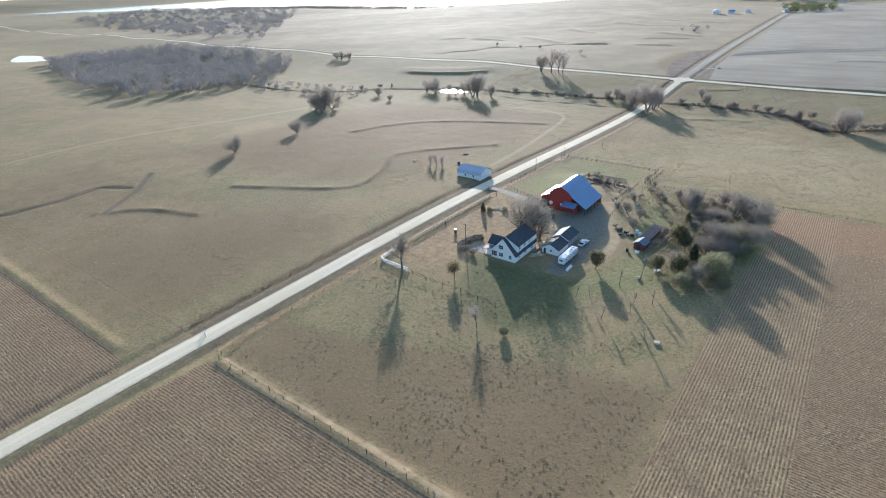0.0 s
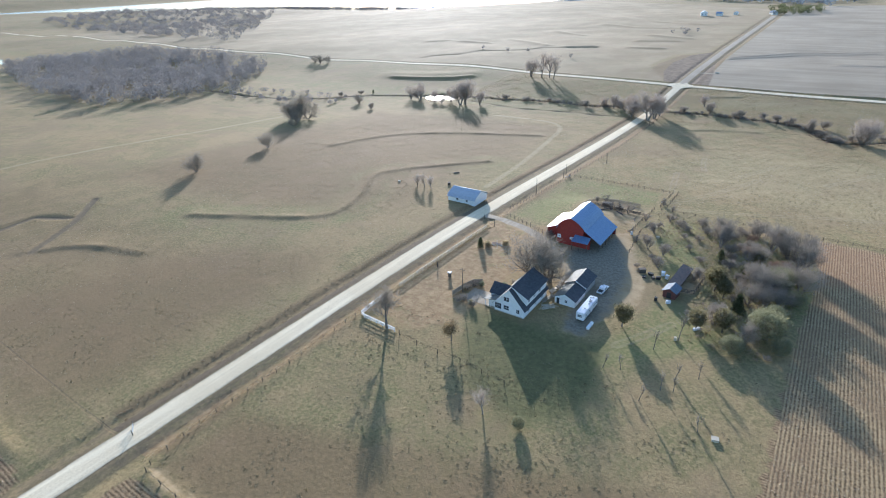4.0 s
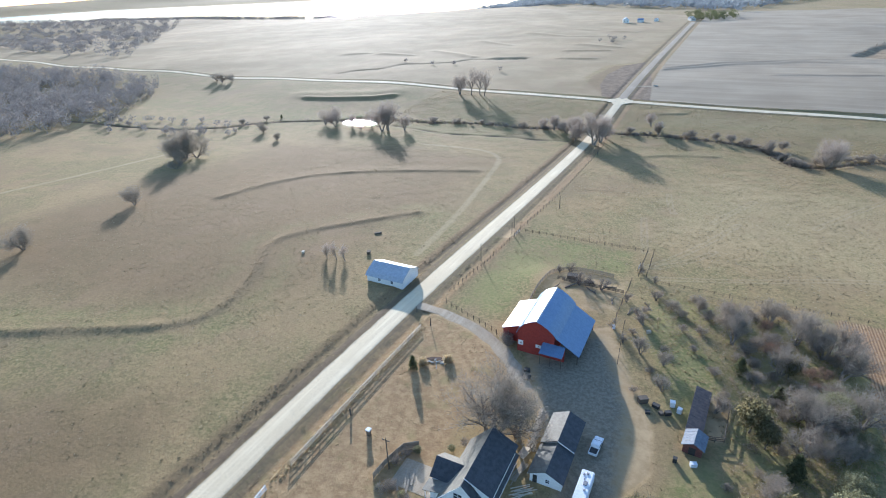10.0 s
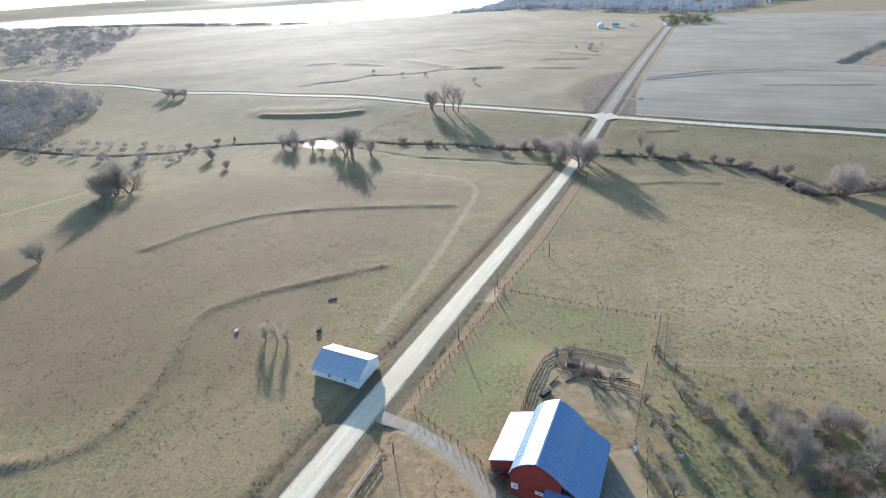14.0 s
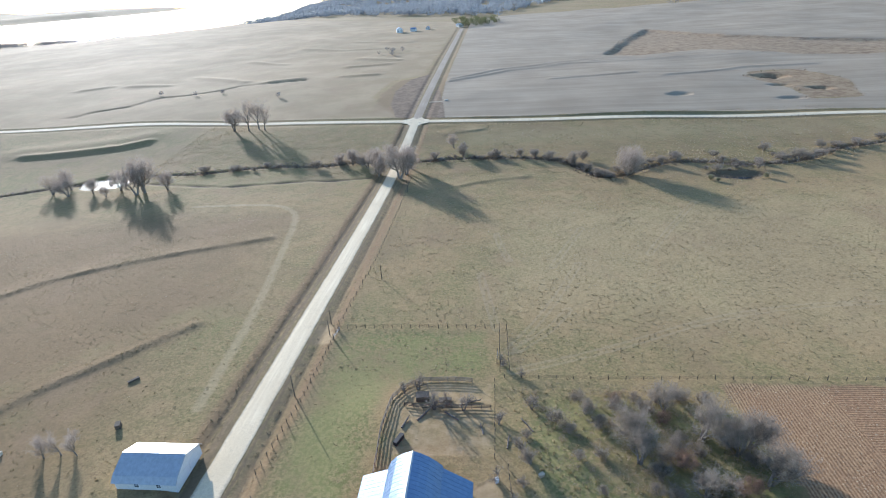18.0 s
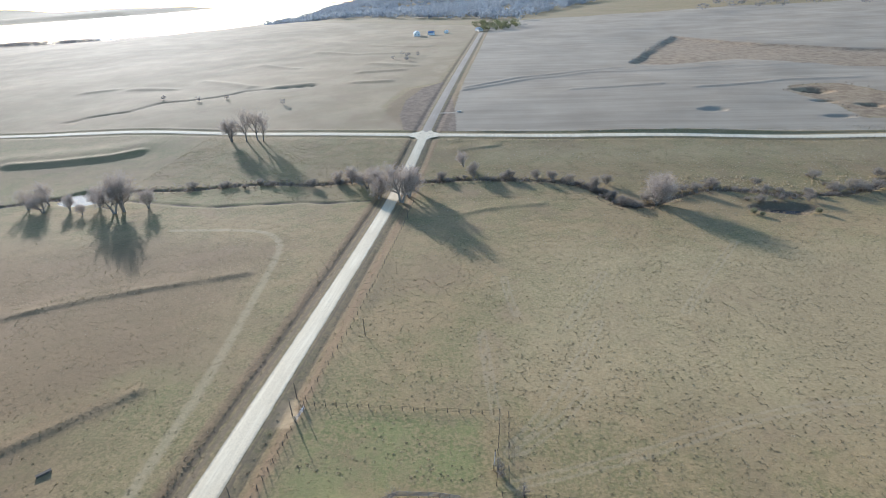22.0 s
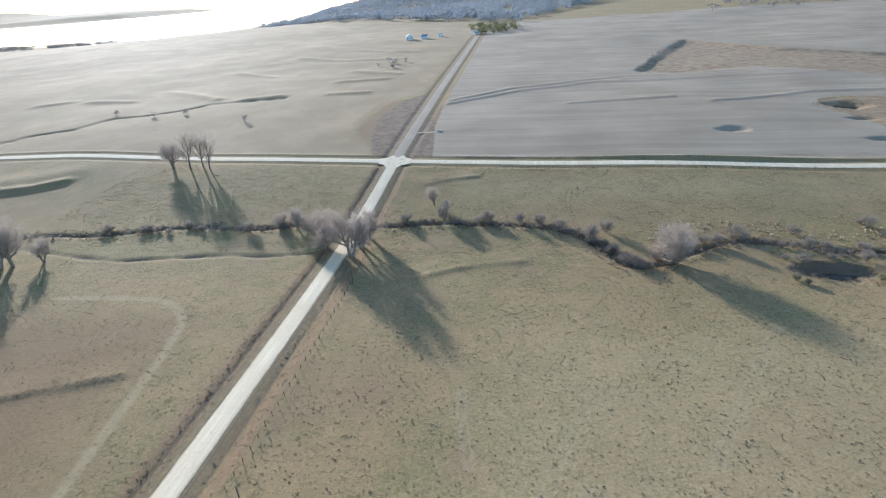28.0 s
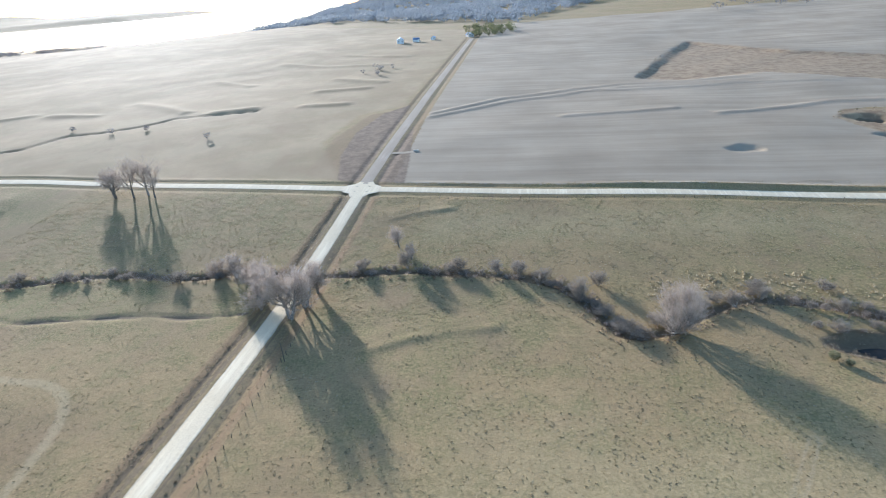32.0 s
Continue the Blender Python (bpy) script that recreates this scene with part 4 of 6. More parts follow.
many(UPRIGHT, "bare_tree", [(-71.6, 107.7, 0.42)], "slim young leafless tree on the lawn")
many(WILLOW, "shrub", [(-62.9, 108.4, 0.36)], "low rounded olive-green shrub on the lawn", category="shrub")
many(CEDAR, "cedar_tree", [(-116.2, 180.8, 0.66)], "dark green red-cedar standing on the yard grass", "yard cedars")
many(SAPLING, "sapling", [(-54.6, 138.2), (-50.5, 139.8), (-40.2, 137.1), (-38.3, 142.8), (-37.6, 138.4), (-43.4, 131.0), (-33.5, 146.0), (-30, 128)], "thin leafless orchard sapling in mown grass", "orchard saplings", size=0.9)
many(DEAD, "dead_tree", [(-88.3, 242.5, 0.85), (-81.2, 242.6, 0.7), (-93.5, 250.5, 0.75), (-72.0, 262.5, 0.55), (-85.6, 244.0, 0.65), (-96.8, 248.8, 0.5), (-66.5, 256.6, 0.45), (-73.3, 222.0, 0.5), (-69.5, 215.0, 0.55), (-67.5, 229.0, 0.6), (-64.5, 244.0, 0.6), (-72.6, 238.0, 0.5)], "grey broken dead tree by the corral", "dead trees", tall=0.9)

many(OAK, "leafy_tree", [(-56.4, 158.6, 1.1)], "small tree with dull brown-green leaves on the yard grass")

# the windbreak beside the farmyard
WINDBREAK = ((-71, 252), (-60, 253), (-22, 250), (-17, 232), (-15, 208), (-18, 182), (-24, 158), (-40, 162), (-42, 188), (-54, 208), (-64, 226))
DENSE = ((-46, 249), (-22, 249), (-17, 236), (-14, 212), (-19, 197), (-30, 197), (-38, 208), (-44, 226))
wind = random.Random(8)


def within(poly, x0, x1, y0, y1, count, gap):
    """Loose spots inside a polygon, no two nearer than the gap."""
    out = []
    for _ in range(6000):
        x, y = wind.uniform(x0, x1), wind.uniform(y0, y1)
        if len(out) < count and inside(np.array([x]), np.array([y]), poly)[0] > 0 and all(math.hypot(x - a, y - b) > gap for a, b in out):
            out.append((x, y))
    return out


BRUSH_LABEL = "tangled leafless brush in the windbreak thicket"
for i, (x, y) in enumerate(within(DENSE, -47, -13, 196, 250, 48, 3.0)):
    if i % 4 == 1:
        many([GREYTREE[i % 3]], "bare_tree", [(x, y, wind.uniform(0.85, 1.3))], "leafless grey tree in the windbreak thicket", "windbreak trees")
    elif i % 7 == 2 or (y < 232 and x > -26 and i % 2):
        many([REDBRUSH[i % 2]], "brush", [(x, y, wind.uniform(0.55, 0.95))], "russet-brown leafless brush in the windbreak thicket", "windbreak brush", "shrub", tall=0.85)
    else:
        many([BRUSH[i % 3]], "brush", [(x, y, wind.uniform(0.55, 1.05))], BRUSH_LABEL, "windbreak brush", "shrub", tall=0.85)
many(BRUSH, "brush", [(-59.4, 240.0, 0.9), (-57.0, 237.0, 0.7), (-53.0, 248.0, 0.75), (-49.5, 238.5, 0.85), (-64.0, 247.0, 0.5), (-66.5, 234.0, 0.5), (-55.5, 228.0, 0.55), (-67.8, 220.5, 0.45), (-61.0, 205.0, 0.45),
                      (-52.0, 219.0, 0.5), (-46.5, 211.0, 0.6), (-59.0, 216.0, 0.45), (-44.0, 203.0, 0.5), (-50.5, 229.0, 0.6), (-63.5, 196.0, 0.4)], BRUSH_LABEL, "windbreak brush", "shrub", tall=0.8)
many(GREYTREE, "bare_tree", [(-64.5, 212.0, 0.6), (-66.0, 226.0, 0.5), (-58.5, 209.5, 0.55), (-57.5, 199.0, 0.5), (-52.0, 243.0, 0.6), (-29.0, 190.0, 0.9), (-34.0, 177.0, 0.6), (-45.5, 196.5, 0.6), (-21.0, 192.0, 0.8)],
     "leafless grey tree in the windbreak thicket", "windbreak trees")
many(BRUSH, "brush", [(-33.0, 189.0, 0.7), (-27.0, 196.0, 0.8), (-37.0, 180.5, 0.45), (-42.5, 174.5, 0.4), (-21.0, 163.0, 0.4)], BRUSH_LABEL, "windbreak brush", "shrub", tall=0.85)
many(CEDAR, "cedar_tree", [(-31.0, 183.0, 0.95), (-41.0, 214.5, 0.75), (-33.0, 206.0, 0.8)], "dark green cedar in the windbreak", "windbreak cedars")
many(OAK, "leafy_tree", [(-38.8, 167.5, 0.95), (-32.5, 170.0, 1.1), (-38.8, 193.0, 1.35), (-35.8, 189.5, 1.0), (-30.0, 218.0, 0.9)], "tree with dull brown-green clinging leaves in the windbreak", "windbreak oaks")
many(WILLOW, "leafy_tree", [(-22.8, 173.0, 1.15), (-22.5, 203.5, 1.0), (-29.0, 161.0, 0.7), (-18.5, 167.0, 0.6), (-21.5, 182.0, 0.75), (-17.5, 196.0, 0.7)], "pale olive-green leafy tree at the edge of the stubble", "olive trees")
many(GREYTREE, "bare_tree", [(-35.5, 173.0, 0.8), (-26.5, 168.0, 0.8), (-24.5, 191.0, 0.9), (-27.0, 199.5, 0.9)], "leafless grey tree in the windbreak thicket", "windbreak trees")
many(SAPLING, "sapling", [(-41.6, 159.8, 1.5), (-46.0, 152.5, 1.1)], "thin bare stem with a long shadow on the grass", "orchard saplings")

# trees along the creek and the far pasture
many(PALETREE, "bare_tree", [(-128.6, 438.8, 1.5), (-125.8, 446.5, 1.25), (-142.2, 444.5, 1.1), (-145.5, 452.5, 1.05), (-124.5, 456.0, 0.9), (-152.0, 459.0, 0.8), (-163.0, 466.0, 0.75), (-172.0, 468.5, 0.6), (-100.5, 492.5, 0.7), (-93.0, 482.0, 0.5)],
     "large leafless cottonwood on the creek bank", "creek trees", tall=1.1)
many(PALETREE, "bare_tree", [(-276.5, 547.0, 1.35)], "leafless tree with a rounded pale crown beside the crossroad", "roadside trees")
many(UPRIGHT, "bare_tree", [(-265.0, 547.0, 1.35), (-258.0, 550.0, 1.4), (-252.0, 547.0, 1.1)], "tall leafless tree with a pale crown beside the crossroad", "roadside trees")
many(PALETREE, "bare_tree", [(-278.0, 424.0, 1.6), (-281.5, 421.0, 1.3), (-327.0, 424.0, 0.9), (-313.0, 427.0, 0.7), (-300.0, 420.0, 0.5), (-341.0, 429.0, 0.85), (-266.0, 428.0, 0.85), (-297, 430, 0.9), (-334, 436, 1.0)],
     "leafless willow beside the creek pond", "pond trees", tall=1.05)
many(COTTON, "bare_tree", [(-356.0, 307.5, 1.75), (-350.5, 311.0, 1.3), (-361.0, 303.0, 1.3), (-346.0, 296.0, 0.8), (-338.0, 286.0, 0.6), (-301.0, 233.0, 0.8), (-294.3, 180.0, 0.9), (-366.0, 386.0, 0.8), (-340.0, 372.0, 0.5)], "leafless pasture tree on a dry grass slope", "pasture trees")
many(UPRIGHT, "bare_tree", [(-178.5, 224.5, 0.36), (-175.0, 225.5, 0.42), (-171.0, 225.5, 0.36), (-173.5, 228.0, 0.3), (-180.5, 227.0, 0.28)], "small bare tree in a clump by the roadside garage", "small bare trees")
many(COTTON, "bare_tree", [(-575, 539, 0.95), (-590, 545, 0.9), (-566, 545, 0.8)], "leafless tree beside the far road", "far road trees")
creekside = random.Random(77)
for (ax, ay), (bx, by), n in (((-118, 470), (-98, 473), 5), ((-98, 473), (-64, 471), 9), ((-64, 471), (-45, 469), 6), ((-45, 469), (-30, 461), 5), ((-30, 461), (-14, 433), 9), ((14, 449), (29, 457), 3), ((29, 457), (66, 446), 8), ((66, 446), (98, 450), 6), ((98, 450), (150, 480), 7),
                              ((42, 440), (72, 440), 6), ((84, 476), (88, 451), 4), ((-146, 468), (-184, 464), 8), ((-184, 464), (-262, 455), 8), ((-262, 455), (-352, 440), 8)):
    for i in range(n):
        u = (i + creekside.random()) / n
        many([(GREYTREE if i % 4 == 1 and ay > 440 and ax > -120 else BRUSH)[(i + n) % 3]], "brush", [(ax + (bx - ax) * u + creekside.uniform(-1, 1), ay + (by - ay) * u + creekside.uniform(-1.0, 2.5), creekside.uniform(0.35, 0.85) + (0.25 if i % 4 == 1 and ax > -120 else 0.0))], "leafless willow brush along the creek bank", "creek brush", "shrub", tall=creekside.uniform(0.7, 1.1))
for n, (x, y) in enumerate([(-186, 462), (-212, 466), (-221, 467), (-160, 467), (-171, 468), (-240, 461), (-19.7, 464.5), (-12, 435), (-34, 465), (-24, 452), (-27, 457), (-50, 474), (-72, 474.5), (-17, 437), (18, 455), (33, 462), (53, 462), (62, 452), (75, 450), (88, 452), (101, 455),
                            (121, 474), (130, 477), (145, 482), (160, 486), (-110, 475), (-394, 420), (-402, 400), (-260, 460), (10, 452), (-6, 441)]):
    many([BRUSH[n % 3]], "brush", [(x + creekside.uniform(-1.5, 1.5), y + creekside.uniform(-1, 1), creekside.uniform(0.7, 1.5))], "leafless willow brush along the creek bank", "creek brush", "shrub", tall=creekside.uniform(0.65, 1.0))
many(WILLOW, "shrub", [(40.5, 425.5, 0.36), (43.5, 423.0, 0.26), (68.0, 425.0, 0.34)], "pale grey-green bush beside a dark pool", "pool bushes", "shrub")
many(CEDAR, "cedar_tree", [(-390, 432, 0.5)], "small dark cedar near the creek", "far cedars")


many(VASE, "bare_tree", [(0.8, 438.0, 1.15)], "broad pale leafless tree with many stems at the creek bend")


# woods far off, and weeds
def puffs(spots, g, height, wide, per, size, slim=0.7):
    """Far leafless tree tops as loose sprays of twigs."""
    out = []
    heights = ground_z(np.array([v[0] for v in spots]), np.array([v[1] for v in spots]))
    for (x, y, s), z in zip(spots, heights):
        n = per
        p = g.normal(0, 1, (n, 3))
        p /= np.linalg.norm(p, axis=1, keepdims=True)
        p *= g.uniform(0.4, 1.0, (n, 1)) ** 0.6
        c = np.stack([x + p[:, 0] * wide * s, y + p[:, 1] * wide * s, z + height * s * (0.58 + 0.42 * p[:, 2])], 1)
        out.append(c)
        t = np.stack([np.full(6, x), np.full(6, y), z + np.linspace(0, 0.5, 6) * height * s], 1)
        out.append(t)
    c = np.concatenate(out)
    return leaves(c, 1, size, 0.25, g, 1.0, slim)


def wood(poly, count, height, wide, label, per=46, size=0.9, seed=1, material=None):
    g = np.random.default_rng(seed)
    xs, ys = [p[0] for p in poly], [p[1] for p in poly]
    px, qy = g.uniform(min(xs), max(xs), count * 4), g.uniform(min(ys), max(ys), count * 4)
    ok = inside(px, qy, poly) > -8 * g.uniform(-1, 1, count * 4)
    spots = list(zip(px[ok][:count], qy[ok][:count], g.uniform(0.65, 1.2, count)))
    cloud("woods", puffs(spots, g, height, wide, int(per * 2.2), size * 1.2, 0.3), material or FARWOOD, label, "woods")


wood(((-545, 236), (-500, 330), (-560, 420), (-640, 500), (-760, 535), (-980, 540), (-1060, 430), (-980, 330), (-850, 290), (-700, 255)), 1500, 13, 5.0, "bare grey-brown woods in a creek bottom", 60, 0.8, 3)
wood(((-900, 640), (-1500, 720), (-2300, 900), (-2700, 1350), (-2200, 1500), (-1700, 1400), (-1250, 1000)), 900, 12, 9, "bare woods and hedgerows towards the lake", 44, 1.5, 4)
wood(((-1080, 1700), (-1150, 1800), (-1500, 1730), (-2000, 1770), (-2500, 1680), (-2500, 1600), (-1900, 1640), (-1400, 1620)), 520, 12, 9, "bare trees along the lake shore", 44, 1.5, 5)
# distance haze put into the far woods' colour as a cool tint
wood(((-940, 2050), (-900, 1950), (-300, 1700), (-60, 1500), (-20, 1700), (300, 2600), (0, 4300), (-1100, 4300), (-1180, 3600), (-980, 2700)), 2600, 17, 16, "far-shore woods tinted blue-grey for haze", 36, 3.2, 6, leaf_material("hazed_grey_woods", (0.25, 0.275, 0.30), (0.37, 0.395, 0.42), 0.35))
wood(((-150, 1240), (-120, 1240), (-60, 1300), (-70, 1420), (-160, 1450)), 60, 10, 6, "dark evergreen shelter belt round a far farmstead", 34, 1.5, 7, NEEDLE)
wood(((-230, 860), (-180, 900), (-165, 980), (-178, 985), (-240, 930)), 7, 6, 3.5, "leafless trees on a far slope", 34, 0.8, 8)
wood(((-420, 640), (-380, 650), (-300, 660), (-260, 640), (-300, 690), (-420, 690)), 4, 5, 3, "leafless bushes in a far field", 34, 0.8, 9)
wood(((-470, 330), (-380, 370), (-400, 400), (-520, 380), (-540, 350)), 40, 5, 3, "bare brush along the lower creek", 34, 0.7, 10)
wood(((300, 1500), (2600, 1700), (4000, 1900), (4000, 2400), (1500, 2300), (400, 1800)), 330, 14, 14, "far tree line on the horizon", 36, 2.4, 12)
g = np.random.default_rng(51)
spots = []
for (ax, ay), (bx, by) in zip(CREEK, CREEK[1:]):
    for k in range(int(math.hypot(bx - ax, by - ay) / 1.1)):
        if g.uniform() < 0.75:
            u, w = g.uniform(), g.normal(0, 2.2)
            x, y = ax + (bx - ax) * u + w * 0.5, ay + (by - ay) * u + w + 1.2
            if abs(x - ROAD_X) > 7 and -420 < x < 200:
                spots.append((x, y, 0.3 + 1.1 * g.uniform() ** 2))
cloud("creek_thicket", puffs(spots, g, 2.8, 1.4, 80, 0.5, 0.06), leaf_material("pale_creek_brush", (0.25, 0.20, 0.165), (0.42, 0.35, 0.295), 0.4), "low grey leafless brush lining the creek", "brush")
spots = []
while len(spots) < 420:
    x, y = g.uniform(-72, -2), g.uniform(158, 253)
    if inside(np.array([x]), np.array([y]), WINDBREAK)[0] > 0 and not (x < -48 and y < 216) and (x > -47 or g.uniform() < 0.55):
        spots.append((x, y, 0.35 + 1.2 * g.uniform() ** 2))
cloud("windbreak_thicket", puffs(spots, g, 2.8, 1.7, 75, 0.5, 0.06), THICKET, "low grey leafless undergrowth in the windbreak", "brush")
spots = []
for line, step in ((HOLLOW[:4], 7.0), (PIT, 9.0)):
    for (ax, ay), (bx, by) in zip(line, line[1:]):
        n = int(math.hypot(bx - ax, by - ay) / step)
        spots += [(ax + (bx - ax) * i / n + g.normal(0, 1.5), ay + (by - ay) * i / n + g.normal(0, 1.5), g.uniform(0.4, 1.2)) for i in range(n) if g.uniform() < 0.6]
cloud("field_brush", puffs(spots, g, 1.6, 1.3, 24, 0.35, 0.4), THICKET, "dry brown brush round eroded field hollows", "brush")
spots = [(57 + 14 * math.cos(a) + g.normal(0, 1.2), 432 + 7.5 * math.sin(a) + g.normal(0, 0.6), g.uniform(0.35, 0.9)) for a in np.linspace(0, 6.2, 34)]
cloud("pool_brush", puffs(spots, g, 2.2, 1.3, 70, 0.45, 0.05), THICKET, "grey willow brush round a dark pool", "brush")


# ---- buildings ----
def stack(parent, name, bm_of, material, rows):
    """Alike pieces on one mesh: rows of poses."""
    first = part(name, bm_of, material, parent)
    first.matrix_basis = rows[0]
    for m in rows[1:]:
        ob = new(name, first.data)
        ob.parent = parent
        ob.matrix_basis = m
    return first


def window(parent, x, y, z, w, h, face="-y", bars=1):
    """A framed window on a wall that faces -y, or +x."""
    turn = {"-y": 0, "+x": 90, "-x": -90, "+y": 180}[face]
    m = pose(x, y, z, rz=turn)
    bm = bmesh.new()
    t = 0.13
    add_box(bm, -w / 2 - t, -0.09, -t, w / 2 + t, 0.02, 0)
    add_box(bm, -w / 2 - t, -0.09, h, w / 2 + t, 0.02, h + t)
    add_box(bm, -w / 2 - t, -0.09, 0, -w / 2, 0.02, h)
    add_box(bm, w / 2, -0.09, 0, w / 2 + t, 0.02, h)
    win = part("window", bm, TRIMWHITE, parent)
    win.matrix_basis = m
    part("pane", box(-w / 2, -0.03, 0, w / 2, 0.0, h), GLASS, win)
    bm = bmesh.new()
    for i in range(bars):
        u = -w / 2 + w * (i + 1) / (bars + 1)
        add_box(bm, u - 0.035, -0.06, 0, u + 0.035, -0.032, h)
    add_box(bm, -w / 2, -0.065, h / 2 - 0.035, w / 2, -0.033, h / 2 + 0.035)
    part("sash", bm, TRIMWHITE, win)
    return win


def siding(parent, x0, x1, y, zlo, top, step=0.28, face="-y", label=""):
    """Clapboards on a wall facing -y, or +x: top(u) is the wall's height at u."""
    z = zlo
    n = 0
    while n < 40:
        hi = [u for u in np.linspace(x0, x1, 61) if top(u) > z + step * 0.6]
        if not hi:
            break
        a, b = min(hi), max(hi)
        bm = bmesh.new()
        if face == "-y":
            vs = add_box(bm, a, y - 0.03, z, b, y, z + step - 0.012)
            for v in vs[4:6]:
                v.co.y += 0.02
        else:
            vs = add_box(bm, y, a, z, y + 0.03, b, z + step - 0.012)
            vs[5].co.x -= 0.02
            vs[6].co.x -= 0.02
        part("clapboard", bm, WHITE, parent)
        z += step
        n += 1


def roof_rows(parent, a, b, c, d, material, step, gap=0.02, name="shingle_course", lift=0.03):
    """Courses on a roof slope: a, b along the ridge, c, d along the eave below b and a."""
    a, b, c, d = (Vector(v) for v in (a, b, c, d))
    n = max(2, int(((d - a).length) / step))
    up = (b - a).cross(d - a).normalized()
    if up.z < 0:
        up = -up
    for i in range(n):
        p, q = a.lerp(d, i / n), b.lerp(c, i / n)
        r, s = b.lerp(c, (i + 1) / n + 0.02), a.lerp(d, (i + 1) / n + 0.02)
        part(name, slab([p + up * 0.012, q + up * 0.012, r + up * (0.012 + lift), s + up * (0.012 + lift)], 0.01 + lift * 0.6), material, parent)


def sheets(parent, a, b, c, d, material, step=0.95, name="roof_sheet"):
    """Standing steel sheets from the ridge a-b down to the eave d-c."""
    a, b, c, d = (Vector(v) for v in (a, b, c, d))
    n = max(2, round((b - a).length / step))
    up = (b - a).cross(d - a).normalized()
    if up.z < 0:
        up = -up
    for i in range(n):
        k, j = i / n + 0.0006, (i + 1) / n - 0.0006
        p, q, r, s = a.lerp(b, k), a.lerp(b, j), d.lerp(c, j), d.lerp(c, k)
        bm = slab([p + up * 0.03, q + up * 0.03, r + up * 0.03, s + up * 0.03], 0.03)
        w = (q - p) * 0.03
        bm2 = slab([p + up * 0.05, p + w + up * 0.05, s + w + up * 0.05, s + up * 0.05], 0.025)
        me2 = bpy.data.meshes.new("rib")
        bm2.to_mesh(me2)
        bm2.free()
        bm.from_mesh(me2)
        bpy.data.meshes.remove(me2)
        part(name, bm, material, parent)


def farmhouse():
    z0 = -1.25
    hs = thing("farmhouse", pose(-86.2, 147.2, z0), "white clapboard one-and-a-half-storey farmhouse with dark shingle roofs", "house")
    L, ev, pk, hw = 15.4, 3.0, 8.4, 4.8       # length, eave, ridge, half width
    slope = (pk - ev) / hw
    prof = lambda u: pk - abs(u) * slope
    wall = part("wall", prism([(-hw, -0.3), (hw, -0.3), (hw, ev), (0, pk - 0.12), (-hw, ev)], 0, L), WHITE, hs)
    part("foundation", box(-hw - 0.06, -0.07, -0.4, hw + 0.06, L + 0.06, 0.32), CONCRETE, hs)
    siding(wall, -hw, hw, -0.005, 0.34, lambda u: prof(u) - 0.15)
    siding(wall, 0, L, hw + 0.005, 0.34, lambda u: ev - 0.1, face="+x")
    o = 0.45
    for s in (1, -1):
        e = hw + o
        ze = pk - e * slope
        roof = part("roof", slab([(0, -o, pk + 0.1), (0, L + o, pk + 0.1), (s * e, L + o, ze + 0.1), (s * e, -o, ze + 0.1)], 0.16), SHINGLE if s > 0 else SHINGLE_SUNNY, hs)
        roof_rows(roof, (0, -o, pk + 0.1), (0, L + o, pk + 0.1), (s * e, L + o, ze + 0.1), (s * e, -o, ze + 0.1), SHINGLE if s > 0 else SHINGLE_SUNNY, 0.62)
        part("rake_board", slab([(0, -o - 0.06, pk + 0.12), (0, -o + 0.0, pk + 0.12), (s * e, -o, ze + 0.12), (s * e, -o - 0.06, ze + 0.12)], 0.26), TRIMWHITE, hs)
        part("gutter", box(s * e - 0.07, -o, ze - 0.12, s * e + 0.07, L + o, ze + 0.02, 0.02), TRIMWHITE, hs)
    part("ridge_cap", prism([(-0.22, pk - 0.05), (0, pk + 0.2), (0.22, pk - 0.05)], -o, L + o), SHINGLE, hs)
    # raised shed dormer over the shaded slope
    y0, y1, x1, zd = 1.2, 15.2, 4.85, 6.0
    dorm = part("dormer", prism([(0.3, pk - 0.9), (x1, ev + 0.6), (x1, zd - 0.05), (0.3, pk - 0.05)], y0 + 0.35, y1 - 0.3), WHITE, hs, "white dormer wall in shade")
    e = x1 + 0.45
    zz = zd - 0.2
    dr = part("dormer_roof", slab([(-0.05, y0, pk + 0.34), (-0.05, y1, pk + 0.34), (e, y1, zz + 0.2), (e, y0, zz + 0.2)], 0.14), SHINGLE, hs)
    roof_rows(dr, (-0.05, y0, pk + 0.34), (-0.05, y1, pk + 0.34), (e, y1, zz + 0.2), (e, y0, zz + 0.2), SHINGLE, 0.6)
    part("fascia", slab([(-0.05, y0 - 0.05, pk + 0.36), (-0.05, y0 + 0.01, pk + 0.36), (e, y0 + 0.01, zz + 0.22), (e, y0 - 0.05, zz + 0.22)], 0.2), TRIMWHITE, hs)
    part("fascia", box(e, y0 - 0.05, zz - 0.02, e + 0.05, y1, zz + 0.2), TRIMWHITE, hs)
    for yy in (3.0, 6.5, 10.0):
        window(hs, x1 + 0.02, yy, zd - 1.75, 1.1, 1.2, "+x")
    # cross gable on the sunny slope
    part("wing", prism([(-8.0, -0.3), (-3.0, -0.3), (-3.0, 3.2), (-8.0, 3.2)], 3.2, 9.0), WHITE, hs)
    ridge, ye0, ye1 = 5.9, 2.9, 9.3
    for ya, mat in ((ye0, SHINGLE), (ye1, SHINGLE_SUNNY)):
        q = [(-8.4, 6.1, ridge), (-2.2, 6.1, ridge), (-2.2, ya, 3.5), (-8.4, ya, 3.5)]
        r = part("wing_roof", slab(q, 0.14), mat, hs)
        roof_rows(r, *q, mat, 0.6)
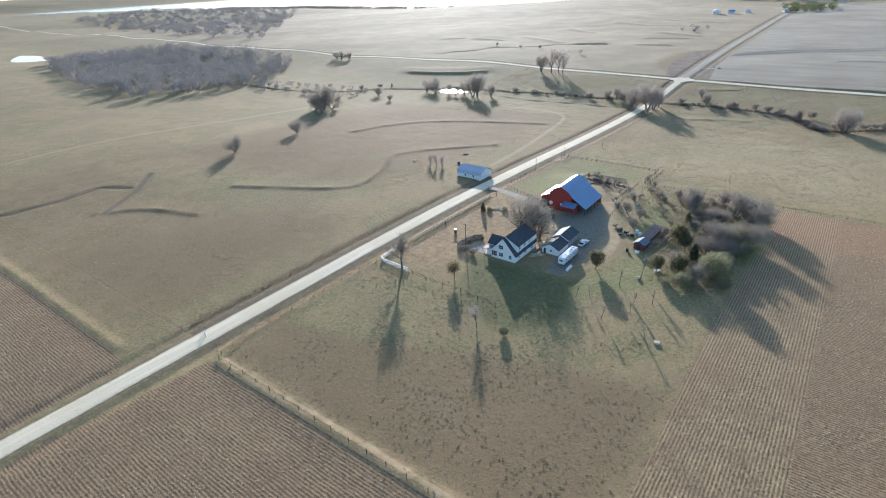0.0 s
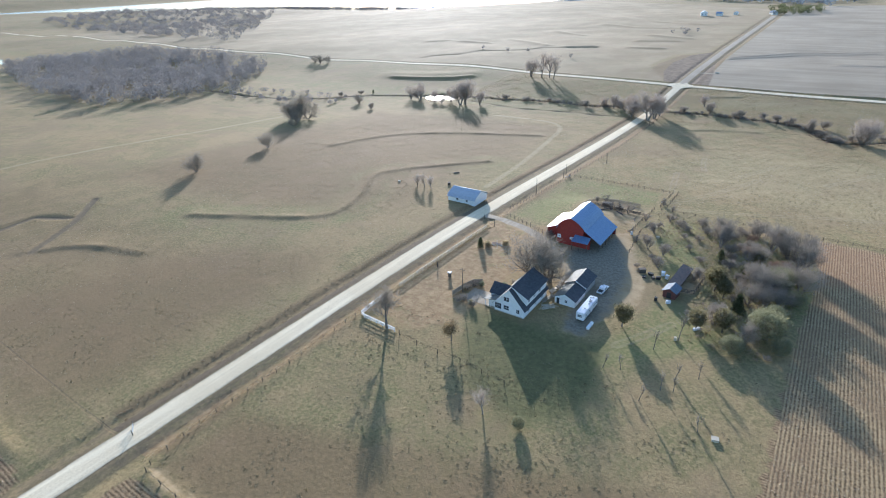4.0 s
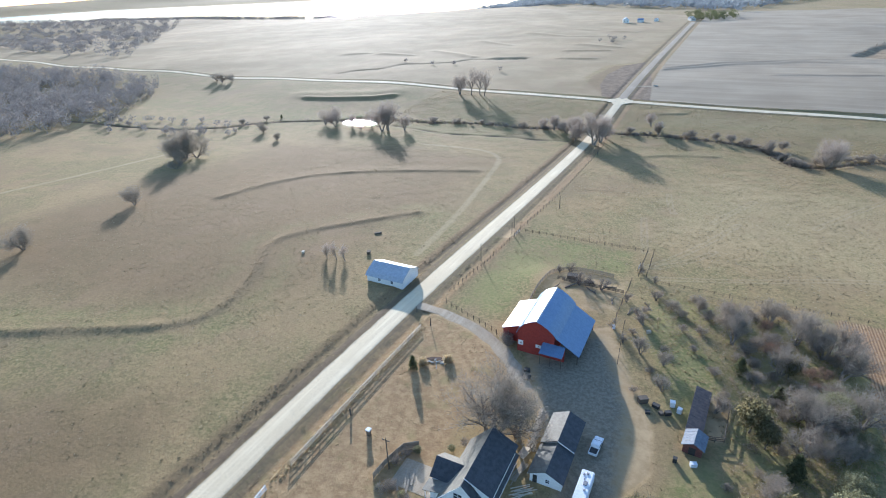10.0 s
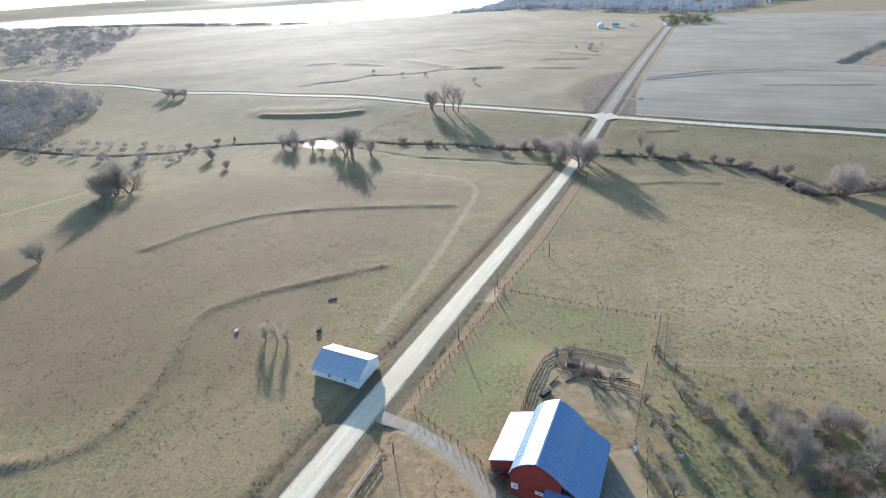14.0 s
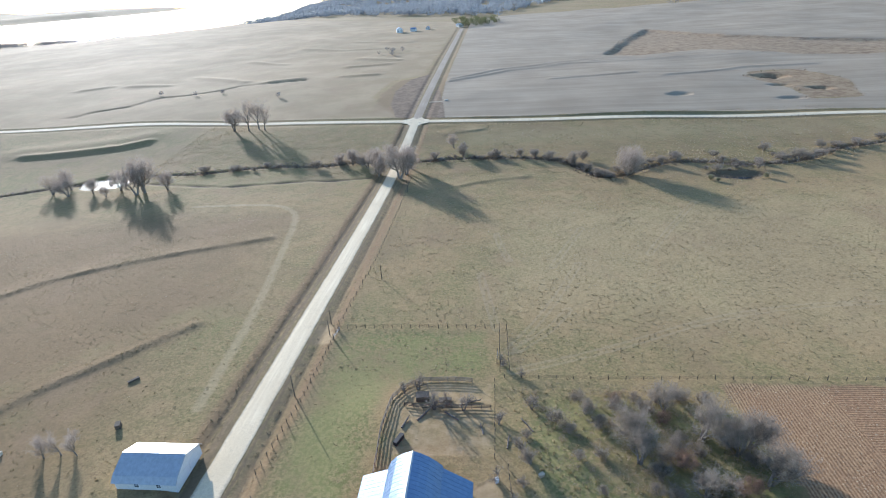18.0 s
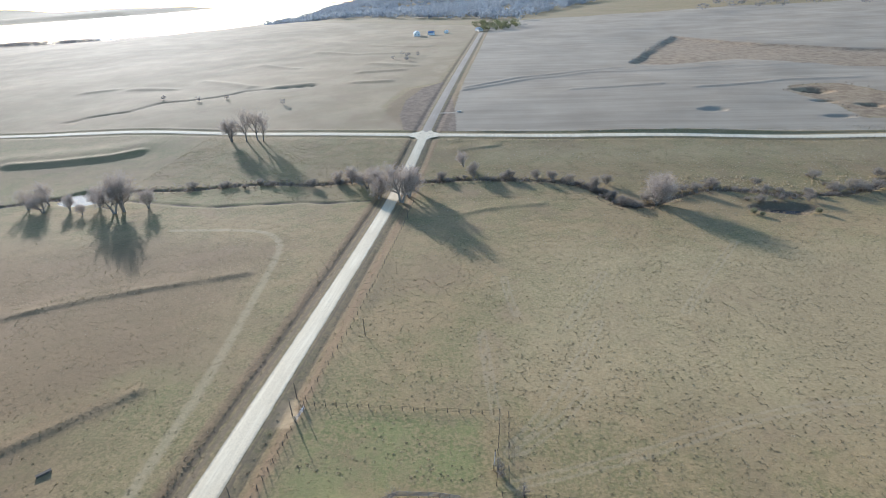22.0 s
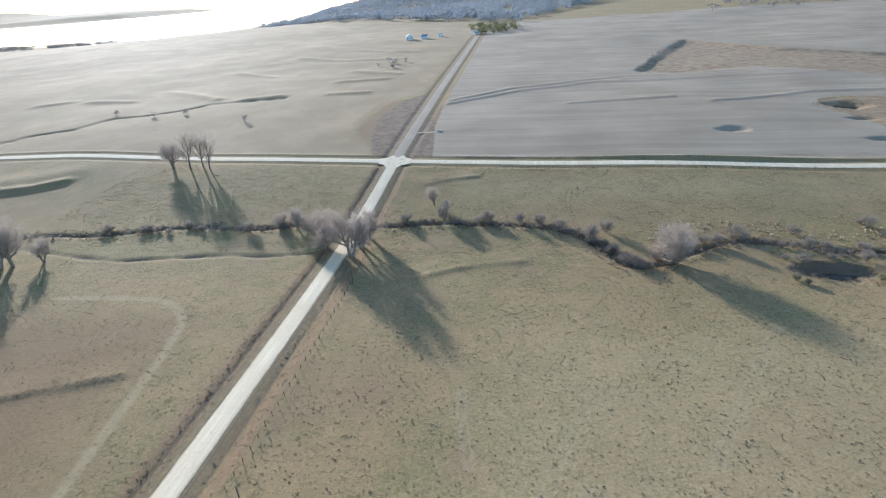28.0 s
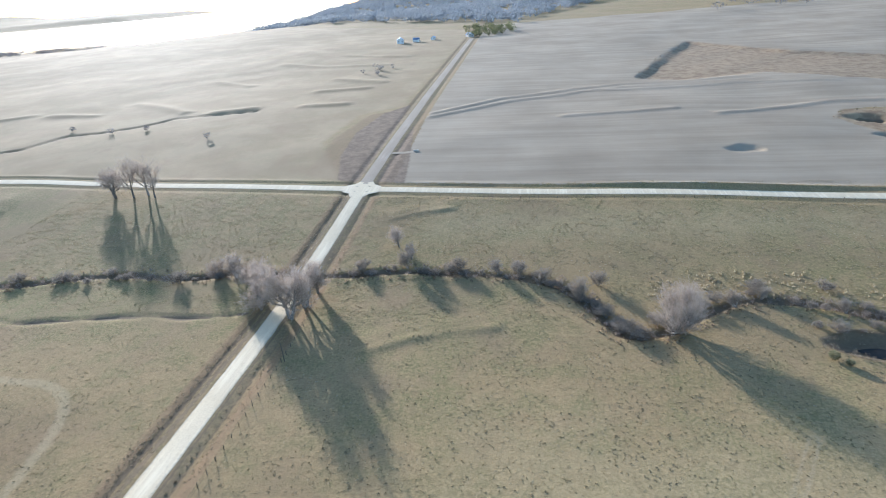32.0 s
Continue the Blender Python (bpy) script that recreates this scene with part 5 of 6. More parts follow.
    bm = bmesh.new()
    v = [bm.verts.new(p) for p in ((-8.0, 3.2, 3.2), (-8.0, 9.0, 3.2), (-8.0, 6.1, 5.7), (-7.8, 3.2, 3.2), (-7.8, 9.0, 3.2), (-7.8, 6.1, 5.7))]
    for f in ((0, 2, 1), (3, 4, 5), (0, 1, 4, 3), (1, 2, 5, 4), (2, 0, 3, 5)):
        bm.faces.new([v[i] for i in f])
    part("gable", bm, WHITE, hs)
    # porch roof running out at the corner
    q = [(-4.3, 0.2, 3.6), (-4.3, 3.1, 3.6), (-8.6, 3.1, 2.5), (-8.6, 0.2, 2.5)]
    pr = part("porch_roof", slab(q, 0.14), SHINGLE_SUNNY, hs)
    roof_rows(pr, *q, SHINGLE_SUNNY, 0.6)
    part("porch_floor", box(-8.4, 0.3, -0.3, -4.8, 3.1, 0.35), WOOD, hs)
    for x in (-8.2, -6.5):
        part("porch_post", box(x - 0.07, 0.38, 0.34, x + 0.07, 0.52, 2.5), TRIMWHITE, hs)
    part("porch_wall", box(-7.4, 0.9, 0.35, -4.72, 3.1, 2.7), WHITE, hs)
    part("patio", box(-16.5, 0.5, -0.1, -8.6, 7.5, 0.12, 0.03), DRIVE, hs)
    window(hs, -3.6, -0.03, 1.0, 2.1, 1.9, "-y", 2)
    window(hs, -0.9, -0.03, 4.2, 1.7, 1.4)
    window(hs, -0.9, -0.03, 1.3, 1.7, 1.4)
    window(hs, 2.9, -0.03, 1.2, 1.0, 1.35)
    for yy in (3.0, 7.5, 12.0):
        window(hs, hw + 0.03, yy, 1.1, 1.1, 1.35, "+x")


def white_shed():
    z0 = -1.35
    hs = thing("outbuilding", pose(-74.4, 160.4, z0), "long white clapboard outbuilding with shaded dark and sunlit tan roof slopes", "shed")
    hw, ev, pk, L1, L2 = 3.2, 2.4, 4.0, 8.0, 17.0
    slope = (pk - ev) / hw
    wall = part("wall", prism([(-hw, -0.3), (hw, -0.3), (hw, ev), (0, pk - 0.1), (-hw, ev)], 0, L1), WHITE, hs)
    siding(wall, -hw, hw, -0.005, 0.1, lambda u: pk - abs(u) * slope - 0.12)
    siding(wall, 0, L1, hw + 0.005, 0.1, lambda u: ev - 0.08, face="+x")
    part("rear_wall", prism([(-hw + 0.1, -0.3), (hw - 0.1, -0.3), (hw - 0.1, ev + 0.4), (0, pk + 0.45), (-hw + 0.1, ev + 0.4)], L1, L2), plain("grey_boards", (0.30, 0.28, 0.25), (0.42, 0.40, 0.36), 2.0), hs)
    o = 0.35
    for s in (1, -1):
        e = hw + o
        ze = pk - e * slope
        q = [(0, -o, pk + 0.05), (0, L1, pk + 0.05), (s * e, L1, ze + 0.05), (s * e, -o, ze + 0.05)]
        r = part("roof", slab(q, 0.12), SHINGLE if s > 0 else SHINGLE_SUNNY, hs)
        roof_rows(r, *q, SHINGLE if s > 0 else SHINGLE_SUNNY, 0.6)
        q = [(0, L1 - 0.1, pk + 0.6), (0, L2 + o, pk + 0.6), (s * e, L2 + o, ze + 0.6), (s * e, L1 - 0.1, ze + 0.6)]
        r = part("rear_roof", slab(q, 0.14), SHINGLE if s > 0 else SHINGLE_SUNNY, hs)
        roof_rows(r, *q, SHINGLE if s > 0 else SHINGLE_SUNNY, 0.6)
        part("fascia", slab([(0, L1 - 0.16, pk + 0.62), (0, L1 - 0.1, pk + 0.62), (s * e, L1 - 0.1, ze + 0.62), (s * e, L1 - 0.16, ze + 0.62)], 0.2), TRIMWHITE if s > 0 else DARK, hs)
        part("gutter", box(s * e - 0.05, -o, ze - 0.1, s * e + 0.06, L1, ze + 0.02), TRIMWHITE, hs)
    door = part("door", box(-2.6, -0.06, 0.05, -1.7, -0.035, 2.05), DARK, hs, "dark plank door")
    part("handle", box(-1.85, -0.11, 1.0, -1.78, -0.06, 1.15), STEEL, door)
    window(hs, 0.4, -0.03, 1.0, 0.8, 0.9)


def barn():
    z0 = -1.9
    bn = thing("barn", pose(-89.6, 200.0, z0), "red gambrel barn with steel roof and lean-to sheds on three sides", "barn")
    L = 18.0
    out = [(-5.3, 6.1), (-4.6, 7.8), (-3.2, 9.3), (-1.6, 10.3), (0, 10.9), (1.6, 10.3), (3.3, 9.3), (4.7, 8.1), (5.8, 6.9)]
    part("wall", prism([(-5.0, -0.3), (5.0, -0.3), (5.0, 7.5), (4.5, 8.05), (3.15, 9.2), (1.5, 10.2), (0, 10.75), (-1.5, 10.2), (-3.1, 9.15), (-4.5, 7.65), (-5.0, 6.3)], 0, L), REDWOOD, bn)
    for i in range(32):
        u = -4.98 + i * 0.3125
        top = np.interp(u + 0.15, [-5.0, -4.5, -3.1, -1.5, 0, 1.5, 3.1, 4.5, 5.0], [6.2, 7.6, 9.1, 10.15, 10.7, 10.15, 9.15, 8.0, 7.4]) - 0.12
        part("board", box(u, -0.035, -0.2, u + 0.29, -0.004, top), REDWOOD, bn)
    o = 0.5
    for (xa, za), (xb, zb) in zip(out, out[1:]):
        lo, hi = ((xa, za), (xb, zb)) if za < zb else ((xb, zb), (xa, za))
        q = [(hi[0], -o, hi[1]), (hi[0], L + o, hi[1]), (lo[0], L + o, lo[1]), (lo[0], -o, lo[1])]
        r = part("roof", slab(q, 0.1), STEEL_SKY, bn)
        sheets(r, *q, STEEL_SKY)
    part("ridge_cap", prism([(-0.3, 10.82), (0, 11.05), (0.3, 10.82)], -o, L + o), STEEL, bn)
    # long lean-to on the shaded side
    q = [(5.3, -0.2, 7.0), (5.3, L + 0.2, 7.0), (11.7, L + 0.2, 2.9), (11.7, -0.2, 2.9)]
    r = part("lean_to_roof", slab(q, 0.1), STEEL_SKY, bn)
    sheets(r, *q, STEEL_SKY)
    for i in range(6):
        part("lean_to_post", rod((11.2, 0.2 + i * 3.5, -0.4), (11.2, 0.2 + i * 3.5, 2.95), 0.11), POST, bn)
    part("lean_to_back", prism([(5.0, -0.3), (11.3, -0.3), (11.3, 2.75), (5.0, 5.9)], L - 0.2, L - 0.05), REDWOOD, bn)
    part("beam", box(11.1, 0, 2.6, 11.3, L, 2.85), POST, bn)
    # lean-to on the sunny side
    q = [(-5.0, 3.4, 5.9), (-5.0, L + 0.3, 5.9), (-10.8, L + 0.3, 3.7), (-10.8, 3.4, 3.7)]
    r = part("lean_to_roof", slab(q, 0.1), STEEL_SKY, bn)
    sheets(r, *q, STEEL_SKY)
    part("lean_to_wall", prism([(-10.5, -0.3), (-5.0, -0.3), (-5.0, 5.6), (-10.5, 3.6)], 3.7, L), REDWOOD, bn)
    # small open shed at the front
    q = [(2.0, -0.02, 4.8), (8.0, -0.02, 4.8), (8.1, -3.6, 3.7), (2.0, -3.6, 3.7)]
    r = part("front_roof", slab(q, 0.1), STEEL_SKY, bn)
    sheets(r, *q, STEEL_SKY)
    for x in (2.3, 5.0, 7.8):
        part("front_post", rod((x, -3.3, -0.3), (x, -3.3, 3.8), 0.1), POST, bn)
    part("front_wall", box(5.0, -0.12, -0.3, 7.9, -0.04, 4.5), REDWOOD, bn)
    for x, z, w, h in ((-4.1, 2.2, 1.4, 1.5), (0.9, 2.5, 1.7, 1.0)):
        part("hatch", box(x - w / 2, -0.1, z, x + w / 2, -0.04, z + h, 0.02), TRIMWHITE, bn, "white-painted hatch")
        part("hatch_latch", box(x - 0.1, -0.14, z + h * 0.4, x + 0.25, -0.1, z + h * 0.6), POST, bn)
    part("hay_door", box(-0.9, -0.09, 6.3, 0.9, -0.04, 8.2), REDWOOD, bn)
    part("barn_door", box(-2.6, -0.1, 0.0, -0.2, -0.045, 3.2), REDWOOD, bn)


def road_garage():
    z0 = -2.75
    gr = thing("garage", pose(-148.0, 222.0, z0), "white roadside garage with a steel gambrel roof", "garage")
    hl, hy = 7.0, 5.3
    turn = Matrix.Rotation(math.pi / 2, 4, "Z")
    bm = prism([(-hy, -0.4), (hy, -0.4), (hy, 2.5), (0, 5.0), (-hy, 2.5)], -hl, hl)
    bm.transform(turn)
    part("wall", bm, WHITE, gr)
    o = 0.4
    for s in (-1, 1):
        for a, b in (((0, 5.25), (4.6, 3.35)), ((4.6, 3.35), (5.75, 2.2))):
            q = [(-hl - o, s * a[0], a[1]), (hl + o, s * a[0], a[1]), (hl + o, s * b[0], b[1]), (-hl - o, s * b[0], b[1])]
            r = part("roof", slab(q, 0.09), STEEL, gr)
            sheets(r, *q, STEEL, 1.0)
    part("overhead_door", box(hl + 0.0, -3.6, 0.1, hl + 0.06, -0.4, 2.3), TRIMWHITE, gr)
    part("overhead_door", box(hl + 0.0, 0.4, 0.1, hl + 0.06, 3.6, 2.3), TRIMWHITE, gr)
    window(gr, -2.0, -hy - 0.02, 0.9, 1.0, 1.0)
    window(gr, 3.0, -hy - 0.02, 0.9, 1.0, 1.0)


def hut():
    z0 = gz(-49.5, 182)
    tin = plain("dull_grey_tin", (0.13, 0.15, 0.18), (0.22, 0.245, 0.28), 1.5, 0.8)
    ht = thing("hut", pose(-49.4, 181.0, z0, rz=-6), "small red hut with a steel gable roof and open front", "shed")
    part("wall", prism([(-1.9, -0.2), (1.9, -0.2), (1.9, 2.2), (0, 3.2), (-1.9, 2.2)], 0, 4.2), plain("faded_red_boards", (0.11, 0.042, 0.036), (0.18, 0.075, 0.06), 2.0, 0.85), ht)
    for s in (1, -1):
        q = [(0, -0.4, 3.4), (0, 4.6, 3.4), (s * 2.3, 4.6, 2.2), (s * 2.3, -0.4, 2.2)]
        r = part("roof", slab(q, 0.08), tin, ht)
        sheets(r, *q, tin)
    part("door", box(-0.7, -0.06, 0, 0.6, -0.01, 1.9), DARK, ht)
    ls = thing("long_shed", pose(-49.6, 186.0, gz(-49.6, 190), rz=-4), "long low grey-roofed animal shed with board walls", "shed")
    part("wall", prism([(-1.4, -0.2), (1.4, -0.2), (1.4, 1.5), (-1.4, 2.2)], 0, 15), POST, ls)
    q = [(-1.7, -0.3, 2.4), (-1.7, 15.3, 2.4), (1.8, 15.3, 1.6), (1.8, -0.3, 1.6)]
    rust = plain("rusted_dark_sheet", (0.06, 0.05, 0.05), (0.13, 0.10, 0.09), 1.2, 0.7)
    r = part("roof", slab(q, 0.08), rust, ls)
    sheets(r, *q, rust)


farmhouse()
white_shed()
barn()
road_garage()
hut()


def far_house(x, y, w, d, h, turn, wallmat, label):
    z = gz(x, y)
    fh = thing("far_house", pose(x, y, z, rz=turn), label, "house")
    part("wall", prism([(-w / 2, -0.5), (w / 2, -0.5), (w / 2, h), (0, h + w * 0.3), (-w / 2, h)], -d / 2, d / 2), wallmat, fh)
    for s in (1, -1):
        part("roof", slab([(0, -d / 2 - 0.4, h + w * 0.3 + 0.15), (0, d / 2 + 0.4, h + w * 0.3 + 0.15), (s * (w / 2 + 0.5), d / 2 + 0.4, h - 0.1), (s * (w / 2 + 0.5), -d / 2 - 0.4, h - 0.1)], 0.2), STEEL_SKY, fh)
    for u in (-w * 0.25, w * 0.25):
        window(fh, u, -d / 2 - 0.03, h * 0.4, w * 0.16, h * 0.3)


far_house(-250, 1215, 11, 16, 5.5, 12, WHITE, "white far farmhouse on the hill crest")
far_house(-225, 1225, 8, 10, 4, 80, WHITE, "white far outbuilding on the hill crest")
far_house(-140, 1262, 9, 14, 4, 30, STEEL, "pale far barn among evergreens")
far_house(-200, 1245, 7, 9, 3.5, 0, WHITE, "small pale far shed on the hill crest")


# ---- fences ----
def along(line, step):
    """Places every step metres along a polyline, with the heading."""
    out, left = [], 0.0
    for a, b in zip(line, line[1:]):
        a, b = Vector(a), Vector(b)
        n = (b - a).length
        d = left
        while d < n:
            p = a.lerp(b, d / n)
            out.append((p.x, p.y, math.degrees(math.atan2(b.y - a.y, b.x - a.x))))
            d += step
        left = d - n
    return out


def wire_fence(line, step, h, label, group="wire fences", wires=3, every=5, rad=0.10):
    """Wooden posts with wires, one thing: posts share a mesh."""
    pts = along(line, step)
    x0, y0, _ = pts[0]
    fz = gz(x0, y0)
    fence = thing("wire_fence", pose(x0, y0, fz), label, "fence", group)
    me0 = None
    tops = []
    for i, (x, y, a) in enumerate(pts):
        tall = h * (1.25 if i % every == 0 else 1.0) * rng.uniform(0.92, 1.06)
        z = gz(x, y) - fz
        if me0 is None:
            first = part("post", rod((0, 0, -0.4), (0, 0, 1), rad, rad * 0.85, 6), POST, fence)
            me0 = first.data
            ob = first
        else:
            ob = new("post", me0)
            ob.parent = fence
        ob.matrix_basis = pose(x - x0, y - y0, z, rng.uniform(-4, 4), rng.uniform(-4, 4), rng.uniform(0, 90)) @ Matrix.Diagonal((1, 1, tall, 1))
        tops.append(Vector((x - x0, y - y0, z)))
    for k in range(wires):
        up = h * (0.35 + 0.28 * k)
        vs, fs = [], []
        for i, p in enumerate(tops):
            vs += [p + Vector((0, 0, up + 0.02)), p + Vector((0.015, 0.015, up - 0.01)), p + Vector((-0.015, -0.015, up - 0.01))]
            if i:
                a, b = 3 * i - 3, 3 * i
                fs += [(a, a + 1, b + 1, b), (a + 1, a + 2, b + 2, b + 1), (a + 2, a, b, b + 2)]
        raw("wire", vs, fs, POST, fence)


def rail_fence(line, step, h, rails, mat, label, name="rail_fence", thick=0.05, wide=0.16, cap=0.0):
    pts = along(line, step)
    x0, y0, _ = pts[0]
    fz = gz(x0, y0)
    fence = thing(name, pose(x0, y0, fz), label, "fence")
    prev = None
    for x, y, a in pts:
        z = gz(x, y) - fz
        part("post", box(-0.08, -0.08, -0.4, 0.08, 0.08, h + 0.1, 0.015), mat, fence).matrix_basis = pose(x - x0, y - y0, z, rng.uniform(-2, 2), rng.uniform(-2, 2), a)
        here = Vector((x - x0, y - y0, z))
        if prev is not None:
            for k in range(rails):
                zz = h * (k + 0.75) / rails
                p, q = prev + Vector((0, 0, zz)), here + Vector((0, 0, zz + rng.uniform(-0.03, 0.03)))
                m = Matrix.Translation(p) @ (q - p).to_track_quat("X", "Z").to_matrix().to_4x4()
                part("rail", box(0, 0.08, -wide / 2, (q - p).length, 0.08 + thick, wide / 2), mat, fence).matrix_basis = m
            if cap:
                p, q = prev + Vector((0, 0, h + 0.1)), here + Vector((0, 0, h + 0.1))
                m = Matrix.Translation(p) @ (q - p).to_track_quat("X", "Z").to_matrix().to_4x4()
                part("cap_rail", box(0, -cap / 2, 0, (q - p).length, cap / 2, 0.06), mat, fence).matrix_basis = m
        prev = here


PALE = plain("pale_sunlit_boards", (0.52, 0.43, 0.31), (0.66, 0.57, 0.44), 2.0, 0.8, per=True)
rail_fence(((-123.8, 198.5), (-123.6, 140)), 2.44, 1.25, 3, PALE, "pale weathered three-rail wooden fence beside the road", wide=0.15, cap=0.16)
rail_fence(((-124, 135.5), (-123.2, 124.0), (-122.6, 122.8), (-107.6, 122.0)), 2.4, 1.2, 3, TRIMWHITE, "white board fence round a shade tree", wide=0.18, cap=0.2)
wire_fence(((-124, 122), (-124.5, 108), (-123.5, 95), (-124.5, 70), (-122.5, 57)), 4.3, 1.3, "leaning wooden posts and wire beside the road ditch", every=99)
wire_fence(((-107, 121.5), (-99.9, 120.4), (-92.4, 120.4), (-85.4, 120.6), (-72, 119)), 7.0, 1.6, "thin lawn fence posts with slack wire", every=99)
wire_fence(((-121, 56), (-47, 54.8), (-17, 54.6)), 5.6, 1.3, "field-edge wire fence on wooden posts", every=4)
wire_fence(((-126, 222), (-123.5, 245), (-122.6, 275), (-122.8, 281)), 2.6, 1.4, "wooden-post wire fence between road and paddock", every=6)
wire_fence(((-123.0, 280.3), (-72.2, 280.6)), 2.9, 1.4, "wooden-post wire fence across the paddock", every=99)
wire_fence(((-72.2, 280.6), (-72.2, 257)), 2.2, 1.5, "close-set wooden posts beside the paddock gate", every=3)
wire_fence(((-70, 280), (-69.6, 258)), 3.4, 1.5, "second row of posts along a cattle lane", every=3)
wire_fence(((-123.5, 214.5), (-117.4, 211.6), (-106, 206.6), (-97.5, 201.5)), 2.6, 1.6, "tall wooden-post fence along the driveway", every=3)
wire_fence(((-123.0, 282), (-121.4, 318), (-121.1, 336), (-121.1, 375), (-121.3, 411), (-122.0, 438)), 4.0, 1.6, "wire fence on wooden posts along the road ditch", every=7)
wire_fence(((-71, 256.2), (-42.7, 256.2), (-14.4, 256.9), (90, 256.2)), 4.5, 1.2, "field-edge wire fence in dry grass", every=6)
wire_fence(((-121, 541), (-27, 541), (150, 535)), 4.5, 1.3, "wire fence along the crossroad", every=6)
wire_fence(((-73.6, 227), (-73.6, 255)), 2.5, 1.5, "corral fence of heavy posts", every=3)
wire_fence(((-69, 205), (-71, 226)), 2.8, 1.4, "crooked yard fence of old posts", every=3)
rail_fence(((-99.2, 219.5), (-100.2, 235), (-99.5, 246), (-97, 251), (-93, 254), (-85, 254.6), (-77.5, 254)), 2.2, 1.45, 4, WOOD, "curved grey plank corral fence behind the barn", wide=0.2)
rail_fence(((-96, 243.5), (-90, 242.5), (-80, 243.5), (-74.5, 243.5)), 2.4, 1.3, 3, POST, "dark inner corral fence of old planks", wide=0.2)


rail_fence(((-47.6, 186.5), (-43.5, 187.0), (-42.6, 201.0), (-46.8, 202.0)), 2.3, 1.4, 3, POST, "dark plank pen beside the long shed", wide=0.22)


def gate(x, y, turn, w, label):
    gt = thing("farm_gate", pose(x, y, gz(x, y), rz=turn), label, "gate")
    for z in (0.25, 0.5, 0.75, 1.0, 1.25):
        part("bar", rod((0, 0, z), (w, 0, z), 0.025), STEEL, gt)
    for u in (0.0, w / 2, w):
        part("upright", rod((u, 0, 0.1), (u, 0, 1.3), 0.03), STEEL, gt)
    for u in (-0.15, w + 0.15):
        part("gate_post", rod((u, 0, -0.4), (u, 0, 1.7), 0.1), POST, gt)


gate(-122.9, 274.5, 80, 4.2, "pale tubular steel gate onto the road")
gate(-73.0, 263, 88, 4.0, "pale tubular steel gate at the paddock corner")
gate(-136.5, 61.5, -30, 3.0, "small steel stock gate at the road edge")


# ---- poles, posts and yard things ----
def utility_pole(x, y, h, label, arm=True):
    up = thing("utility_pole", pose(x, y, gz(x, y)), label, "pole", "utility poles")
    part("pole", rod((0, 0, -0.5), (0, 0, h), 0.16, 0.10, 8), POST, up)
    if arm:
        part("crossarm", box(-0.9, -0.06, h - 0.6, 0.9, 0.06, h - 0.46), POST, up)
        for u in (-0.75, 0.75):
            part("insulator", rod((u, 0, h - 0.46), (u, 0, h - 0.28), 0.05, 0.03), CONCRETE, up)


utility_pole(-126.0, 247.8, 7.2, "brown utility pole at the paddock fence", False)
utility_pole(-104.6, 150.6, 8.5, "tall brown utility pole beside the farmhouse yard")
utility_pole(-115.5, 314.0, 6.2, "lone brown pole in the pasture beside the road fence", False)
utility_pole(-126.2, 283.4, 5.4, "tall gate post at the paddock entrance", False)
utility_pole(-124.6, 276.3, 5.4, "tall gate post at the paddock entrance", False)
utility_pole(-121.8, 200.8, 3.0, "short pole by the driveway mouth", False)
utility_pole(-129.3, 205.8, 2.2, "low marker post beside the road", False)
utility_pole(-120.6, 414.5, 7.0, "leaning brown pole beside the creek road", False)


def stand_post(x, y, h, w, capped, label):
    sp = thing("yard_post", pose(x, y, gz(x, y)), label, "post")
    part("shaft", box(-w / 2, -w / 2, -0.3, w / 2, w / 2, h, 0.03), POST, sp)
    if capped:
        part("cap", box(-w / 2 - 0.15, -w / 2 - 0.15, h, w / 2 + 0.15, w / 2 + 0.15, h + 0.35, 0.04), TRIMWHITE, sp)


stand_post(-113.6, 156.6, 1.5, 0.8, True, "dark box post with a white cap on the lawn")
stand_post(-121.0, 160.0, 2.0, 0.35, False, "short dark wooden post on the lawn")


def garden_post(x, y, h):
    gp = thing("garden_post", pose(x, y, gz(x, y)), "slim white-painted post standing in the flower bed", "post")
    part("shaft", rod((0, 0, -0.3), (0, 0, h), 0.07, 0.05, 8), TRIMWHITE, gp)
    part("finial", rod((0, 0, h), (0, 0, h + 0.14), 0.10, 0.03, 8), TRIMWHITE, gp)


garden_post(-110.9, 183.7, 3.2)


def garden_bed():
    gb = thing("garden_bed", pose(-112.6, 186.2, gz(-112.6, 186.2), rz=24), "curved dark flower bed edged with pale stones", "flower bed")
    bm = bmesh.new()
    n = 14
    top, low = [], []
    for ring, r in ((top, 3.2), (low, 1.2)):
        for i in range(n):
            a = math.pi * i / (n - 1)
            ring.append(bm.verts.new((r * 1.15 * math.cos(a), r * 0.62 * math.sin(a), 0.12 if ring is low else 0.05)))
    for i in range(n - 1):
        bm.faces.new((top[i], top[i + 1], low[i + 1], low[i]))
    bmesh.ops.solidify(bm, geom=bm.faces[:], thickness=0.12)
    part("soil", bm, plain("dark_bed_soil", (0.09, 0.05, 0.04), (0.16, 0.09, 0.07), 3.0), gb)
    for i in range(15):
        bm = bmesh.new()
        bmesh.ops.create_icosphere(bm, subdivisions=1, radius=rng.uniform(0.2, 0.36))
        for v in bm.verts:
            v.co *= rng.uniform(0.8, 1.2)
            v.co.z *= 0.7
        a = math.pi * (i + 0.5) / 15
        part("stone", bm, CONCRETE, gb).matrix_basis = pose(1.4 * math.cos(a) * 1.5, -0.5 + 0.5 * math.sin(a) + rng.uniform(-0.5, 0.4), 0.12)


garden_bed()
